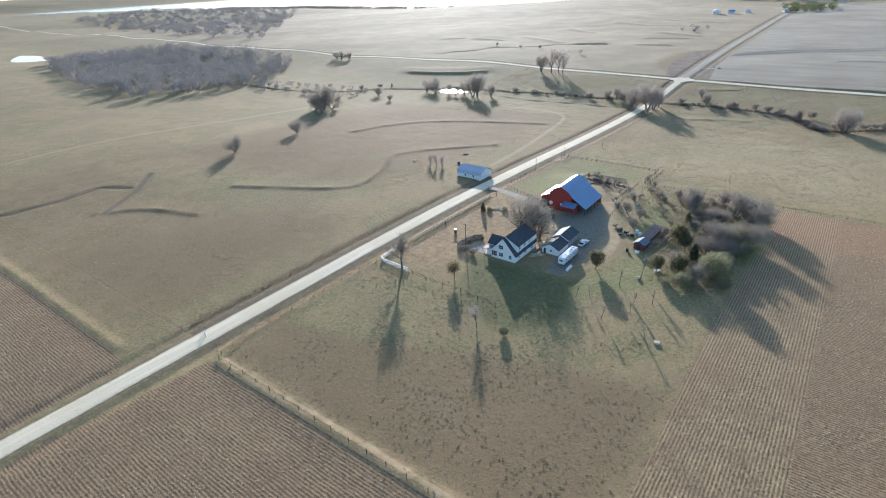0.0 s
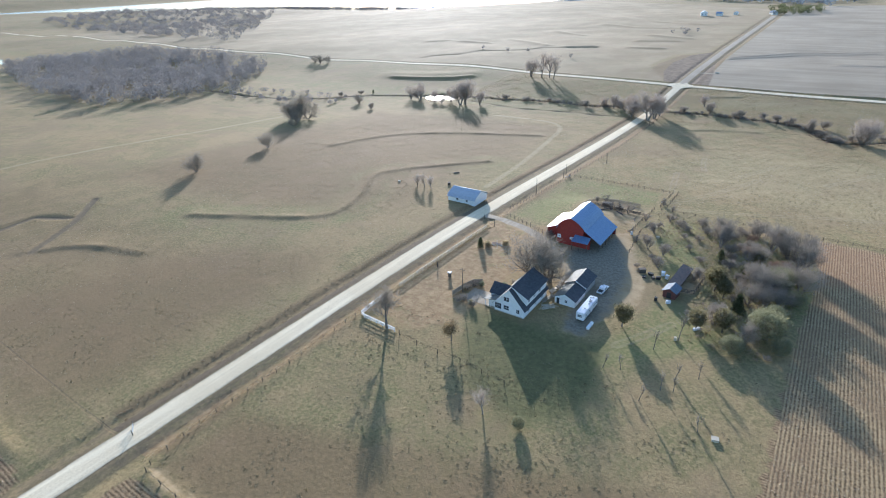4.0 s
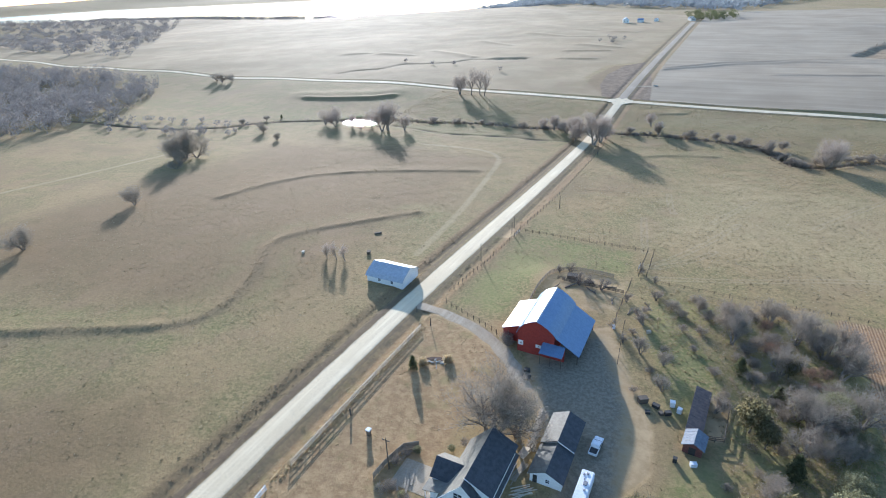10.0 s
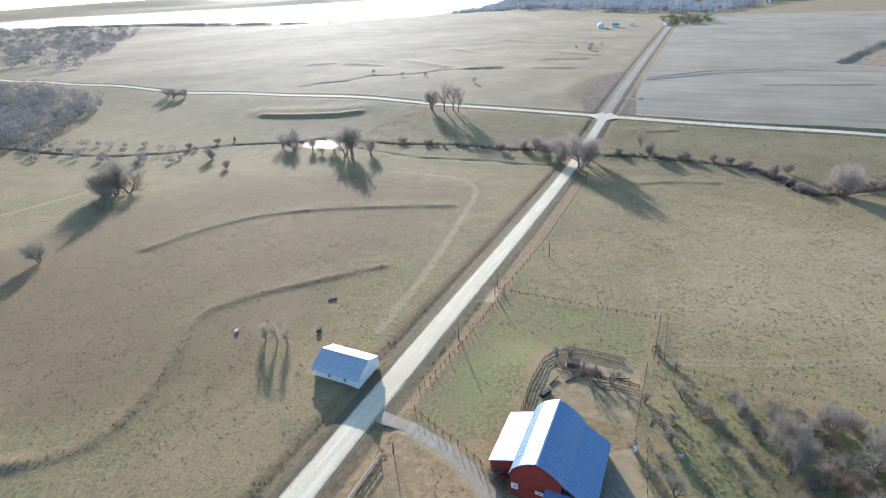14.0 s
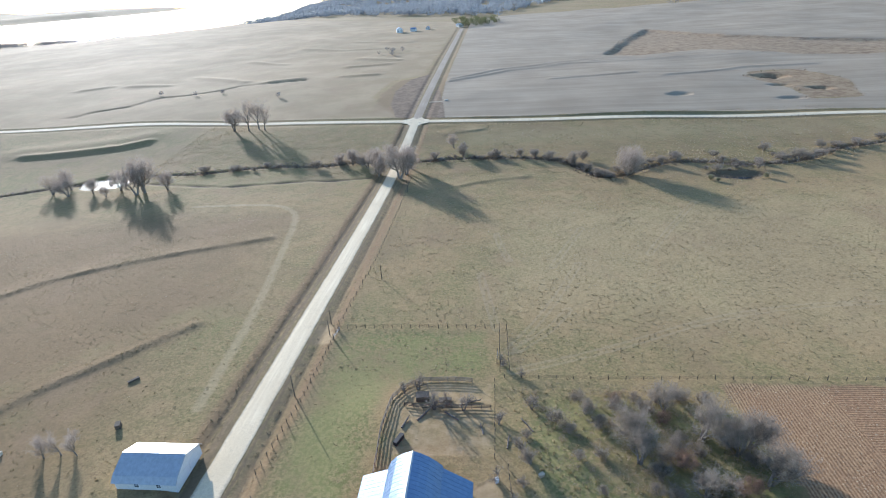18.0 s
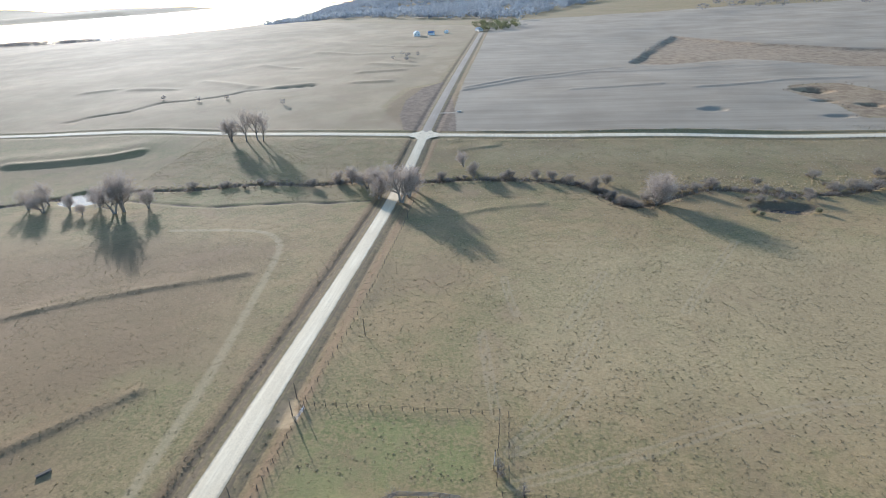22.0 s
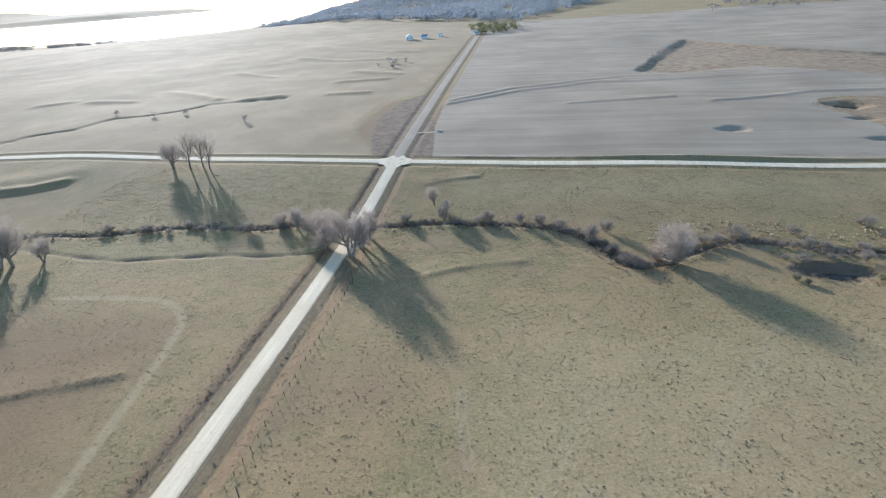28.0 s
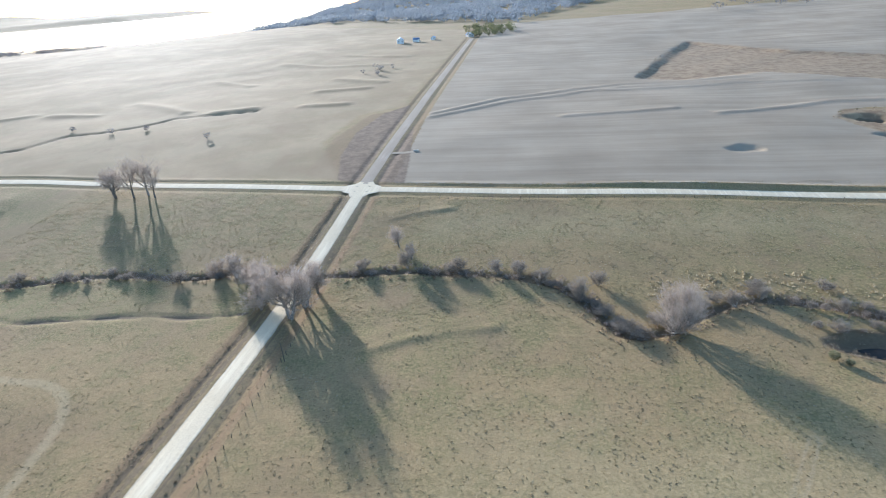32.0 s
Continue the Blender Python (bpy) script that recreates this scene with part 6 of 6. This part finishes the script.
many([("grassclump", leafy(31, 1.6, 1.1, STRAW, 0.0, 90, 14, 0.2, 1))], "ornamental_grass", [(-114.9, 183.9), (-109.6, 187.8)], "tall tan ornamental grass clump beside the flower bed", "ornamental grasses", "shrub")


# ---- vehicles ----
def wheel(parent, x, y, z, r, w):
    bm = bmesh.new()
    add_rod(bm, (x - w / 2, y, z), (x + w / 2, y, z), r, r, 16)
    bmesh.ops.bevel(bm, geom=[e for e in bm.edges if len(e.link_faces) == 2 and e.calc_face_angle(0) > 1], offset=0.05, segments=2, affect="EDGES")
    wh = part("wheel", bm, DARK, parent)
    part("rim", rod((x - w / 2 - 0.01, y, z), (x + w / 2 + 0.01, y, z), r * 0.55, r * 0.55, 12), STEEL, wh)


CARWHITE = plain("white_paint", (0.76, 0.77, 0.78), (0.82, 0.82, 0.83), 2.0, 0.3)


def travel_trailer():
    x, y = -67.2, 159.6
    tr = thing("travel_trailer", pose(x, y, gz(x, y), rz=-1), "long white travel trailer parked beside the outbuilding", "trailer")
    part("body", box(-1.22, -5.3, 0.65, 1.22, 5.3, 3.25, 0.18), CARWHITE, tr)
    part("skirt_stripe", box(-1.235, -5.0, 1.05, 1.235, 5.0, 1.25), plain("grey_stripe", (0.25, 0.27, 0.3), (0.33, 0.35, 0.38), 2.0, 0.4), tr)
    part("chassis", box(-0.9, -5.0, 0.42, 0.9, 6.4, 0.62), DARK, tr)
    part("hitch", rod((0, 5.3, 0.5), (0, 6.9, 0.5), 0.07), DARK, tr)
    for s in (-1, 1):
        for yy in (-0.9, 0.0):
            wheel(tr, s * 1.05, yy - 0.3, 0.36, 0.36, 0.24)
    for xx, yy, w, d in ((0.1, 4.3, 0.5, 0.5), (-0.5, 3.9, 0.35, 0.5), (0.2, 1.9, 0.75, 1.0), (0.4, 0.3, 0.4, 0.4), (0.3, -2.6, 0.4, 0.4), (-0.2, 2.8, 0.3, 0.3)):
        v = part("roof_vent", box(xx - w / 2, yy - d / 2, 3.25, xx + w / 2, yy + d / 2, 3.43, 0.04), plain("grey_plastic", (0.20, 0.20, 0.21), (0.30, 0.30, 0.31), 3.0, 0.5), tr)
    for yy in (-3.6, -1.0, 2.2, 4.0):
        window(tr, 1.22, yy, 1.75, 0.9, 0.65, "+x", 0)
    window(tr, 0.0, -5.31, 1.8, 1.3, 0.7, "-y", 0)
    part("door", box(1.21, 0.3, 0.7, 1.25, 1.0, 2.6, 0.01), TRIMWHITE, tr)


def pickup():
    x, y = -67.6, 174.2
    pk = thing("pickup_truck", pose(x, y, gz(x, y), rz=-4), "white pickup truck with a dark open bed", "truck")
    bm = prism([(-2.7, 0.55), (2.55, 0.55), (2.7, 0.75), (2.7, 1.0), (1.5, 1.12), (0.75, 1.72), (-0.75, 1.76), (-0.95, 1.15), (-2.7, 1.15)], -0.92, 0.92)
    bm.transform(Matrix.Rotation(math.pi / 2, 4, "Z"))
    bmesh.ops.bevel(bm, geom=bm.edges[:], offset=0.05, segments=2, affect="EDGES")
    part("body", bm, CARWHITE, pk)
    part("bed", box(-0.78, -2.6, 1.0, 0.78, -1.02, 1.17), DARK, pk)
    part("windscreen", slab([(-0.78, 0.80, 1.72), (0.78, 0.80, 1.72), (0.8, 1.42, 1.2), (-0.8, 1.42, 1.2)], 0.03), GLASS, pk)
    for s in (-1, 1):
        part("side_window", box(s * 0.93 - 0.012, -0.7, 1.22, s * 0.93 + 0.012, 0.75, 1.62), GLASS, pk)
        for yy in (-1.75, 1.75):
            wheel(pk, s * 0.85, yy, 0.38, 0.38, 0.25)
        part("headlight", box(s * 0.7 - 0.16, 2.68, 0.82, s * 0.7 + 0.16, 2.72, 0.98), GLASS, pk)
    part("bumper", box(-0.9, 2.66, 0.5, 0.9, 2.82, 0.68, 0.03), STEEL, pk)
    part("tailgate", box(-0.8, -2.74, 0.6, 0.8, -2.68, 1.15), CARWHITE, pk)


def propane_tank():
    x, y = -63.7, 153.0
    pt = thing("propane_tank", pose(x, y, gz(x, y)), "white capsule-shaped propane tank on two blocks", "tank")
    bm = bmesh.new()
    bmesh.ops.create_uvsphere(bm, u_segments=18, v_segments=12, radius=0.52)
    for v in bm.verts:
        v.co.z += 1.5 * (1 if v.co.z > 0.001 else -1 if v.co.z < -0.001 else 0)
    bm.transform(pose(0, 0, 0.85, rx=90))
    part("tank", bm, CARWHITE, pt, smooth=True)
    part("dome", rod((0, 0.3, 1.3), (0, 0.3, 1.55), 0.2, 0.18, 12), CARWHITE, pt)
    for yy in (-1.1, 1.1):
        part("block", box(-0.45, yy - 0.15, -0.1, 0.45, yy + 0.15, 0.45), CONCRETE, pt)


travel_trailer()
pickup()
propane_tank()


def flatbed():
    x, y = -88.7, 190.6
    fb = thing("flatbed_trailer", pose(x, y, gz(x, y), rz=18), "small dark flatbed trailer by the driveway", "trailer")
    part("deck", box(-0.95, -1.9, 0.55, 0.95, 1.9, 0.68), POST, fb)
    part("tongue", rod((0, 1.9, 0.55), (0, 3.1, 0.5), 0.05), DARK, fb)
    part("box", box(-0.8, 0.8, 0.68, 0.8, 1.8, 1.35, 0.04), DARK, fb)
    for s in (-1, 1):
        wheel(fb, s * 1.05, -0.3, 0.33, 0.33, 0.2)


flatbed()


# ---- the clutter between house and outbuilding ----
def log_pile():
    lp = thing("lumber_pile", pose(-80.4, 173.5, gz(-80.4, 173.5), rz=5), "long pile of brown split logs and old lumber", "wood pile")
    first = None
    for i in range(120):
        yy = rng.uniform(-5.6, 5.6)
        lay = rng.randint(0, 3)
        m = pose(rng.uniform(-0.9, 0.9) * (1 - lay * 0.18), yy, 0.14 + lay * 0.26, rng.uniform(-6, 6), rng.uniform(-6, 6), rng.uniform(-30, 30)) @ Matrix.Diagonal((1, rng.uniform(0.7, 1.6), 1, 1))
        if first is None:
            first = part("log", rod((0, -0.7, 0), (0, 0.7, 0), 0.19, 0.16, 6), WOOD, lp)
            ob = first
        else:
            ob = new("log", first.data)
            ob.parent = lp
        ob.matrix_basis = m


log_pile()


def boards(x, y, turn, n, length, width, label, mat, spread=0.3, name="board_stack"):
    bs = thing(name, pose(x, y, gz(x, y), rz=turn), label, "lumber")
    for i in range(n):
        part("board", box(-width / 2, -length / 2, 0, width / 2, length / 2, 0.06), mat, bs).matrix_basis = pose(rng.gauss(0, spread), rng.gauss(0, spread), 0.05 + 0.07 * (i % 4), rng.uniform(-2, 2), rng.uniform(-3, 3), rng.uniform(-14, 14))


boards(-80.6, 166.6, -20, 5, 2.6, 0.9, "pale sheets of plywood lying on the ground", PALE, 0.3)
boards(-80.2, 161.0, -12, 16, 5.0, 0.2, "grey planks strewn between house and outbuilding", WOOD, 0.6)
boards(-78.2, 157.2, -50, 10, 4.0, 0.2, "bleached planks beside the outbuilding wall", PALE, 0.6)
boards(-99.5, 149.8, 30, 9, 3.2, 0.35, "loose weathered decking boards beside the porch", WOOD, 1.2)
rail_fence(((-106.0, 147), (-105.6, 151.5), (-104.4, 156.5), (-101.5, 158.6)), 1.6, 1.7, 8, WOOD, "tall grey board privacy fence curving round the side yard", wide=0.2)
many([BRUSH[0], BRUSH[1]], "brush", [(-104, 152.5, 0.5), (-103.2, 155.5, 0.5), (-101.5, 146.5, 0.55), (-103, 145, 0.45), (-97.4, 145.0, 0.5), (-86, 165.5, 0.55), (-93, 163, 0.45)], "dark leafless shrub beside the house", "house shrubs", "shrub")
many([WILLOW[0]], "shrub", [(-98.4, 145.6, 0.22), (-101.3, 156.8, 0.24), (-95, 160.5, 0.2)], "low olive shrub by the porch", "house shrubs", "shrub")
many([BRUSH[2]], "brush", [(-98.5, 202.4, 0.75), (-97.4, 200.6, 0.6)], "dark bush at the barn corner", "barn bushes", "shrub")


def crate(x, y, w, d, h, turn, mat, name, label):
    cr = thing(name, pose(x, y, gz(x, y), rz=turn), label, name.replace("_", " "))
    part("body", box(-w / 2, -d / 2, -0.05, w / 2, d / 2, h, 0.05), mat, cr)
    part("lid", box(-w / 2 - 0.03, -d / 2 - 0.03, h, w / 2 + 0.03, d / 2 + 0.03, h + 0.07, 0.02), mat, cr)


crate(-54.6, 194.6, 1.1, 1.1, 1.3, 10, CARWHITE, "water_tote", "white plastic water tote in the junk row")
crate(-52.9, 193.0, 1.0, 1.0, 1.2, -15, CARWHITE, "water_tote", "white plastic water tote by the long shed")
crate(-55.2, 191.2, 1.4, 0.9, 0.9, 30, DARK, "metal_box", "dented dark metal box among farm junk")
crate(-58.0, 192.6, 1.6, 1.0, 0.8, -20, DARK, "dark_crate", "dark crate among farm junk")
crate(-56.6, 190.6, 0.9, 0.9, 0.7, 40, POST, "wooden_crate", "brown wooden crate among farm junk")
crate(-61.0, 193.2, 2.2, 1.4, 1.3, 35, POST, "wagon_box", "old brown wagon box at the yard edge")
crate(-59.4, 189.8, 1.1, 0.8, 0.6, 15, DARK, "dark_crate", "dark crate beside the wagon box")
crate(-52.3, 177.6, 0.8, 0.8, 1.1, 0, DARK, "barrel_box", "dark bin beside the hut")
crate(-48.8, 178.0, 1.3, 0.9, 0.8, 20, CARWHITE, "chest_freezer", "white chest freezer before the hut")
crate(-38.6, 167.8, 2.2, 0.7, 0.6, 50, CARWHITE, "boat_hull", "small white upturned boat in long grass")
crate(-42.3, 159.7, 0.7, 0.7, 0.9, 0, PALE, "bee_box", "pale wooden hive box on the grass")
crate(-26.5, 127.4, 1.4, 1.2, 0.5, 15, PALE, "stone_slab", "pale stone block at the field edge")
crate(-73.2, 221.0, 0.8, 0.8, 1.0, 20, CARWHITE, "feed_barrel", "white feed bin by the corral fence")
crate(-63.9, 222.8, 1.2, 0.7, 0.7, 35, PALE, "feed_trough", "pale wooden trough in the thicket")
crate(-95.5, 231.5, 1.0, 3.2, 1.0, -25, DARK, "feed_bunk", "dark feed bunk beside the corral rail")
crate(-86.0, 246.0, 3.2, 1.0, 0.8, 5, POST, "feed_bunk", "brown feed bunk inside the corral")
crate(-115.2, 616.2, 3.4, 0.9, 0.7, 12, CONCRETE, "concrete_headwall", "white concrete culvert headwall by the road")


def fallen_log(x, y, length, r, turn, label):
    lg = thing("fallen_log", pose(x, y, gz(x, y) + r * 0.8, rz=turn), label, "log", "fallen logs")
    part("stem", rod((-length / 2, 0, 0), (length / 2, 0.2, 0.05), r, r * 0.6, 9), BARK, lg)
    for k in range(3):
        u = length * rng.uniform(-0.1, 0.45)
        part("stub", rod((u, 0.1, 0), (u + rng.uniform(0.3, 0.9), rng.uniform(-0.9, 0.9), rng.uniform(0.5, 1.3)), r * 0.35, r * 0.15, 6), BARK, lg)


for x, y, length, r, turn in ((-90.5, 240.5, 5.5, 0.3, 55), (-84.0, 240.0, 4.5, 0.26, -40), (-79.0, 246.0, 4.0, 0.22, 15), (-94.8, 237.2, 3.6, 0.28, 70), (-76.5, 236.0, 3.4, 0.2, 100), (-70.5, 232.0, 4.0, 0.2, 80), (-66.0, 238.0, 5.0, 0.22, 120)):
    fallen_log(x, y, length, r, turn, "grey barkless fallen log with broken stubs on bare soil")
crate(-91.8, 246.6, 3.4, 2.2, 1.5, 8, POST, "calf_shelter", "low dark wooden calf shelter in the corral")
crate(-166.9, 235.0, 1.2, 1.8, 1.1, 25, POST, "scrap_heap", "dark scrap heap in the roadside pasture")
crate(-174.5, 253.0, 0.7, 3.0, 0.5, -40, POST, "fallen_log", "dark fallen log in the pasture")
crate(-190.3, 225.0, 0.9, 1.2, 0.7, 10, PALE, "salt_feeder", "pale stock feeder in the pasture")


def bridge():
    br = thing("culvert_bridge", pose(ROAD_X, 467.5, float(surface(np.array([ROAD_X]), np.array([467.5]))[0])), "low concrete creek bridge with pale steel guard rails", "bridge")
    for s in (-1, 1):
        part("parapet", box(s * 4.3 - 0.2, -4.5, -2.6, s * 4.3 + 0.2, 4.5, 0.15), CONCRETE, br)
        rl = part("guard_rail", box(s * 4.3 - 0.05, -7.5, 0.5, s * 4.3 + 0.05, 7.5, 0.8, 0.02), STEEL, br)
        for yy in range(-7, 8, 2):
            part("rail_post", box(s * 4.3 - 0.08, yy - 0.08, -0.3, s * 4.3 + 0.08, yy + 0.08, 0.62), POST, br)


bridge()


# ---- grass, weeds and stubble, one mesh of each ----
def blades(x, y, h, w, g):
    """Upright leaning blades at each place."""
    n = len(x)
    z = ground_z(x, y) - 0.02
    a = g.uniform(0, 2 * np.pi, n)
    dx, dy = np.cos(a) * w / 2, np.sin(a) * w / 2
    lx, ly = g.normal(0, 0.35, n) * h, g.normal(0, 0.35, n) * h
    return np.stack([np.stack([x - dx, y - dy, z], 1), np.stack([x + dx, y + dy, z], 1), np.stack([x + lx, y + ly, z + h], 1)], 1)


def off_roads(x, y):
    ok = (np.abs(x - ROAD_X) > 5.0) & (near(x, y, CROSS) > 4.5) & (near(x, y, DRIVE_LINE) > 2.8) & (inside(x, y, YARD) < -0.5)
    return ok & ~((x > -97) & (x < -68) & (y > 143) & (y < 222))


def scatter(n, x0, x1, y0, y1, clump, h, w, material, name, label, seed, extra=None, patchy=0.0):
    g = np.random.default_rng(seed)
    x, y = g.uniform(x0, x1, n), g.uniform(y0, y1, n)
    ok = off_roads(x, y) & (inside(x, y, STUB_A) < 0) & (inside(x, y, STUB_B) < 0)
    if extra is not None:
        ok &= extra(x, y)
    if patchy:
        ok &= (np.sin(x / 7.1 + 2 * np.sin(y / 11)) * np.sin(y / 6.3 + 1.7 * np.sin(x / 13)) + g.normal(0, 0.5, n)) > patchy
    x, y = x[ok], y[ok]
    s = g.uniform(0.5, 1.4, len(x))
    x, y, s = np.repeat(x, clump), np.repeat(y, clump), np.repeat(s, clump)
    x, y = x + g.normal(0, 0.16, len(x)) * s, y + g.normal(0, 0.16, len(y)) * s
    cloud(name, blades(x, y, h * s * g.uniform(0.7, 1.2, len(x)), w * s, g), material, label, "grass")


TUFT = leaf_material("dry_grass_tufts", (0.22, 0.18, 0.095), (0.42, 0.335, 0.20))
DARKWEED = leaf_material("dark_roadside_weeds", (0.22, 0.165, 0.115), (0.38, 0.295, 0.205))
STALK = leaf_material("corn_stalks", (0.24, 0.165, 0.10), (0.66, 0.515, 0.345))
scatter(42000, -300, 90, 42, 440, 5, 0.10, 0.3, TUFT, "grass_tufts", "tufts of dry pasture grass", 21, patchy=-0.2)
scatter(36000, -300, 170, 440, 560, 4, 0.17, 0.34, TUFT, "grass_tufts", "coarse tan grass tufts beyond the creek", 22, patchy=-0.2)
scatter(10000, -300, 120, 180, 430, 6, 0.12, 0.32, leaf_material("brown_bunch_grass", (0.19, 0.15, 0.085), (0.36, 0.285, 0.17)), "bunch_grass", "brown clumps of ungrazed bunch grass on the pasture", 31, lambda x, y: ~((x > -126) & (x < -72) & (y > 205) & (y < 282)), patchy=0.0)
scatter(5000, -146, -122, 60, 545, 4, 0.15, 0.28, DARKWEED, "roadside_weeds", "dark dry weeds along both road ditches", 23, lambda x, y: np.abs(np.abs(x - ROAD_X) - 8.6) < 2.2)
scatter(9000, -330, 170, 415, 490, 5, 0.6, 0.3, DARKWEED, "creek_weeds", "dark dead weeds along the creek banks", 24, lambda x, y: np.abs(near(x, y, CREEK) - 3.4) < 2.6)
scatter(3500, -72, 0, 150, 258, 5, 0.35, 0.25, TUFT, "thicket_weeds", "dead weeds under the windbreak", 25, lambda x, y: inside(x, y, WINDBREAK) > -1)
scatter(700, -4, 140, 457, 475, 6, 0.6, 0.4, STRAW, "tall_grass", "tall straw-coloured grass by the creek", 26, patchy=0.1)


def tussocks(n, x0, x1, y0, y1, h, w, material, label, seed, patchy, extra=None):
    """Single bunches of stiff grass, each a ring of blades that lean outwards."""
    g = np.random.default_rng(seed)
    x, y = g.uniform(x0, x1, n), g.uniform(y0, y1, n)
    ok = off_roads(x, y) & (inside(x, y, STUB_A) < -1) & (inside(x, y, STUB_B) < -1)
    ok &= (np.sin(x / 9.1 + 2 * np.sin(y / 13)) * np.sin(y / 7.3 + 1.7 * np.sin(x / 15)) + g.normal(0, 0.6, n)) > patchy
    if extra is not None:
        ok &= extra(x, y)
    x, y = x[ok], y[ok]
    k = 9
    s = np.repeat(g.uniform(0.45, 1.35, len(x)) ** 1.4, k)
    cx, cy = np.repeat(x, k), np.repeat(y, k)
    z = ground_z(cx, cy) - 0.03
    a = np.tile(np.arange(k) * 2 * np.pi / k, len(x)) + g.uniform(0, 0.7, len(cx))
    ox, oy = np.cos(a), np.sin(a)
    r, out = 0.12 * s, w * s * g.uniform(0.6, 1.1, len(cx))
    bx, by = cx + ox * r, cy + oy * r
    half = 0.16 * s
    tri = np.stack([np.stack([bx - oy * half, by + ox * half, z], 1), np.stack([bx + oy * half, by - ox * half, z], 1),
                    np.stack([cx + ox * out, cy + oy * out, z + h * s * g.uniform(0.7, 1.2, len(cx))], 1)], 1)
    cloud("grass_tussocks", tri, material, label, "grass")


TUSSOCK = leaf_material("stiff_tussock_grass", (0.18, 0.145, 0.082), (0.37, 0.30, 0.185))
tussocks(15000, -120, 110, 258, 470, 0.12, 0.30, TUSSOCK, "scattered brown tussocks on the grazed pasture", 61, 0.1)
tussocks(14000, -330, -140, 48, 430, 0.10, 0.30, TUSSOCK, "scattered brown tussocks on the western pasture", 62, 0.25)
tussocks(9000, -122, -18, 57, 135, 0.09, 0.28, TUSSOCK, "scattered dry tussocks on the rough lawn", 63, 0.15)
tussocks(15000, -120, 110, 258, 470, 0.09, 0.30, STRAW, "scattered pale straw tufts on the grazed pasture", 67, 0.0)
tussocks(9000, -300, -140, 60, 430, 0.08, 0.28, STRAW, "scattered pale straw tufts on the western pasture", 68, 0.3)
tussocks(9000, -300, 180, 470, 545, 0.15, 0.4, STRAW, "straw-coloured tussocks beyond the creek", 64, 0.1)
scatter(5200, -145, -123, 57, 545, 5, 0.2, 0.26, leaf_material("dead_ditch_weeds", (0.12, 0.088, 0.062), (0.245, 0.18, 0.125)), "ditch_weeds", "dark brown dead weeds in lines along the ditches", 65,
        lambda x, y: (np.abs(x - ROAD_X + 6.4) < 0.5) | (np.abs(x - ROAD_X + 8.6) < 0.7) | ((np.abs(x - ROAD_X - 6.0) < 0.35) & (y > 225)) | ((np.abs(x - ROAD_X - 7.6) < 0.3) & (y > 285)))
BENCHES = TERRACES + BANKS
# weeds set towards the down-sun side, deepening the painted shade band
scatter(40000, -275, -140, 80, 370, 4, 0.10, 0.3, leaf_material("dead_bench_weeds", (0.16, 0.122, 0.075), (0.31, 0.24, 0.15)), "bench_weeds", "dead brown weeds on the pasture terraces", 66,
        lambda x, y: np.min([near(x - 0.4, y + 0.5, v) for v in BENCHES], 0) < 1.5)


def stubble(x0, x1, y0, y1, along_x, pitch, gap, seed, poly):
    g = np.random.default_rng(seed)
    u = np.arange(y0, y1, pitch) if along_x else np.arange(x0, x1, pitch)
    v = np.arange(x0, x1, gap) if along_x else np.arange(y0, y1, gap)
    U, V = np.meshgrid(u, v)
    along, across = V.ravel() + g.normal(0, 0.2, V.size), U.ravel() + g.normal(0, 0.15, U.size)
    across = across + 0.25 * np.sin(along / 19.0)
    x, y = (along, across) if along_x else (across, along)
    patch = np.sin(x / 5.3 + 2 * np.sin(y / 7.7)) * np.sin(y / 4.1 + 2 * np.sin(x / 9.1))
    ok = (inside(x, y, poly) > 0.8) & (g.uniform(0, 1, len(x)) < 0.52 + 0.42 * patch)
    x, y = x[ok], y[ok]
    n = len(x)
    z = ground_z(x, y) - 0.02
    half, lean = g.uniform(0.10, 0.34, n), g.normal(0, 0.16, n)
    u = np.array([1.0, 0.0, 0.0]) if along_x else np.array([0.0, 1.0, 0.0])
    v = np.array([u[1], u[0], 0.0])
    c = np.stack([x, y, z], 1)
    skew = g.normal(0, 0.35, n)[:, None]
    d = (u + v * skew) * half[:, None]
    top = c + v * lean[:, None] + u * g.normal(0, 0.15, n)[:, None] + np.array([0, 0, 1.0]) * g.uniform(0.05, 0.21, n)[:, None]
    cloud("corn_stubble", np.stack([c - d, c + d, top], 1), STALK, "rows of cut pale corn stalks", "stubble")


stubble(-290, -139, -12, 41, True, 0.76, 0.42, 41, STUB_A)
stubble(-129, -14, -12, 55, True, 0.76, 0.42, 42, STUB_B)
stubble(-17, 9, 30, 255, False, 0.76, 0.36, 43, STUB_B)
stubble(9, 80, 40, 255, True, 0.76, 0.5, 44, STUB_B)
scatter(1100, -125.2, -122.6, 138, 200, 4, 0.25, 0.3, STRAW, "fence_line_grass", "pale uncut grass under the rail fence", 28)
scatter(2000, -127.5, -124.5, 57, 215, 4, 0.13, 0.28, STRAW, "verge_grass", "pale dry grass on the road verge", 29)
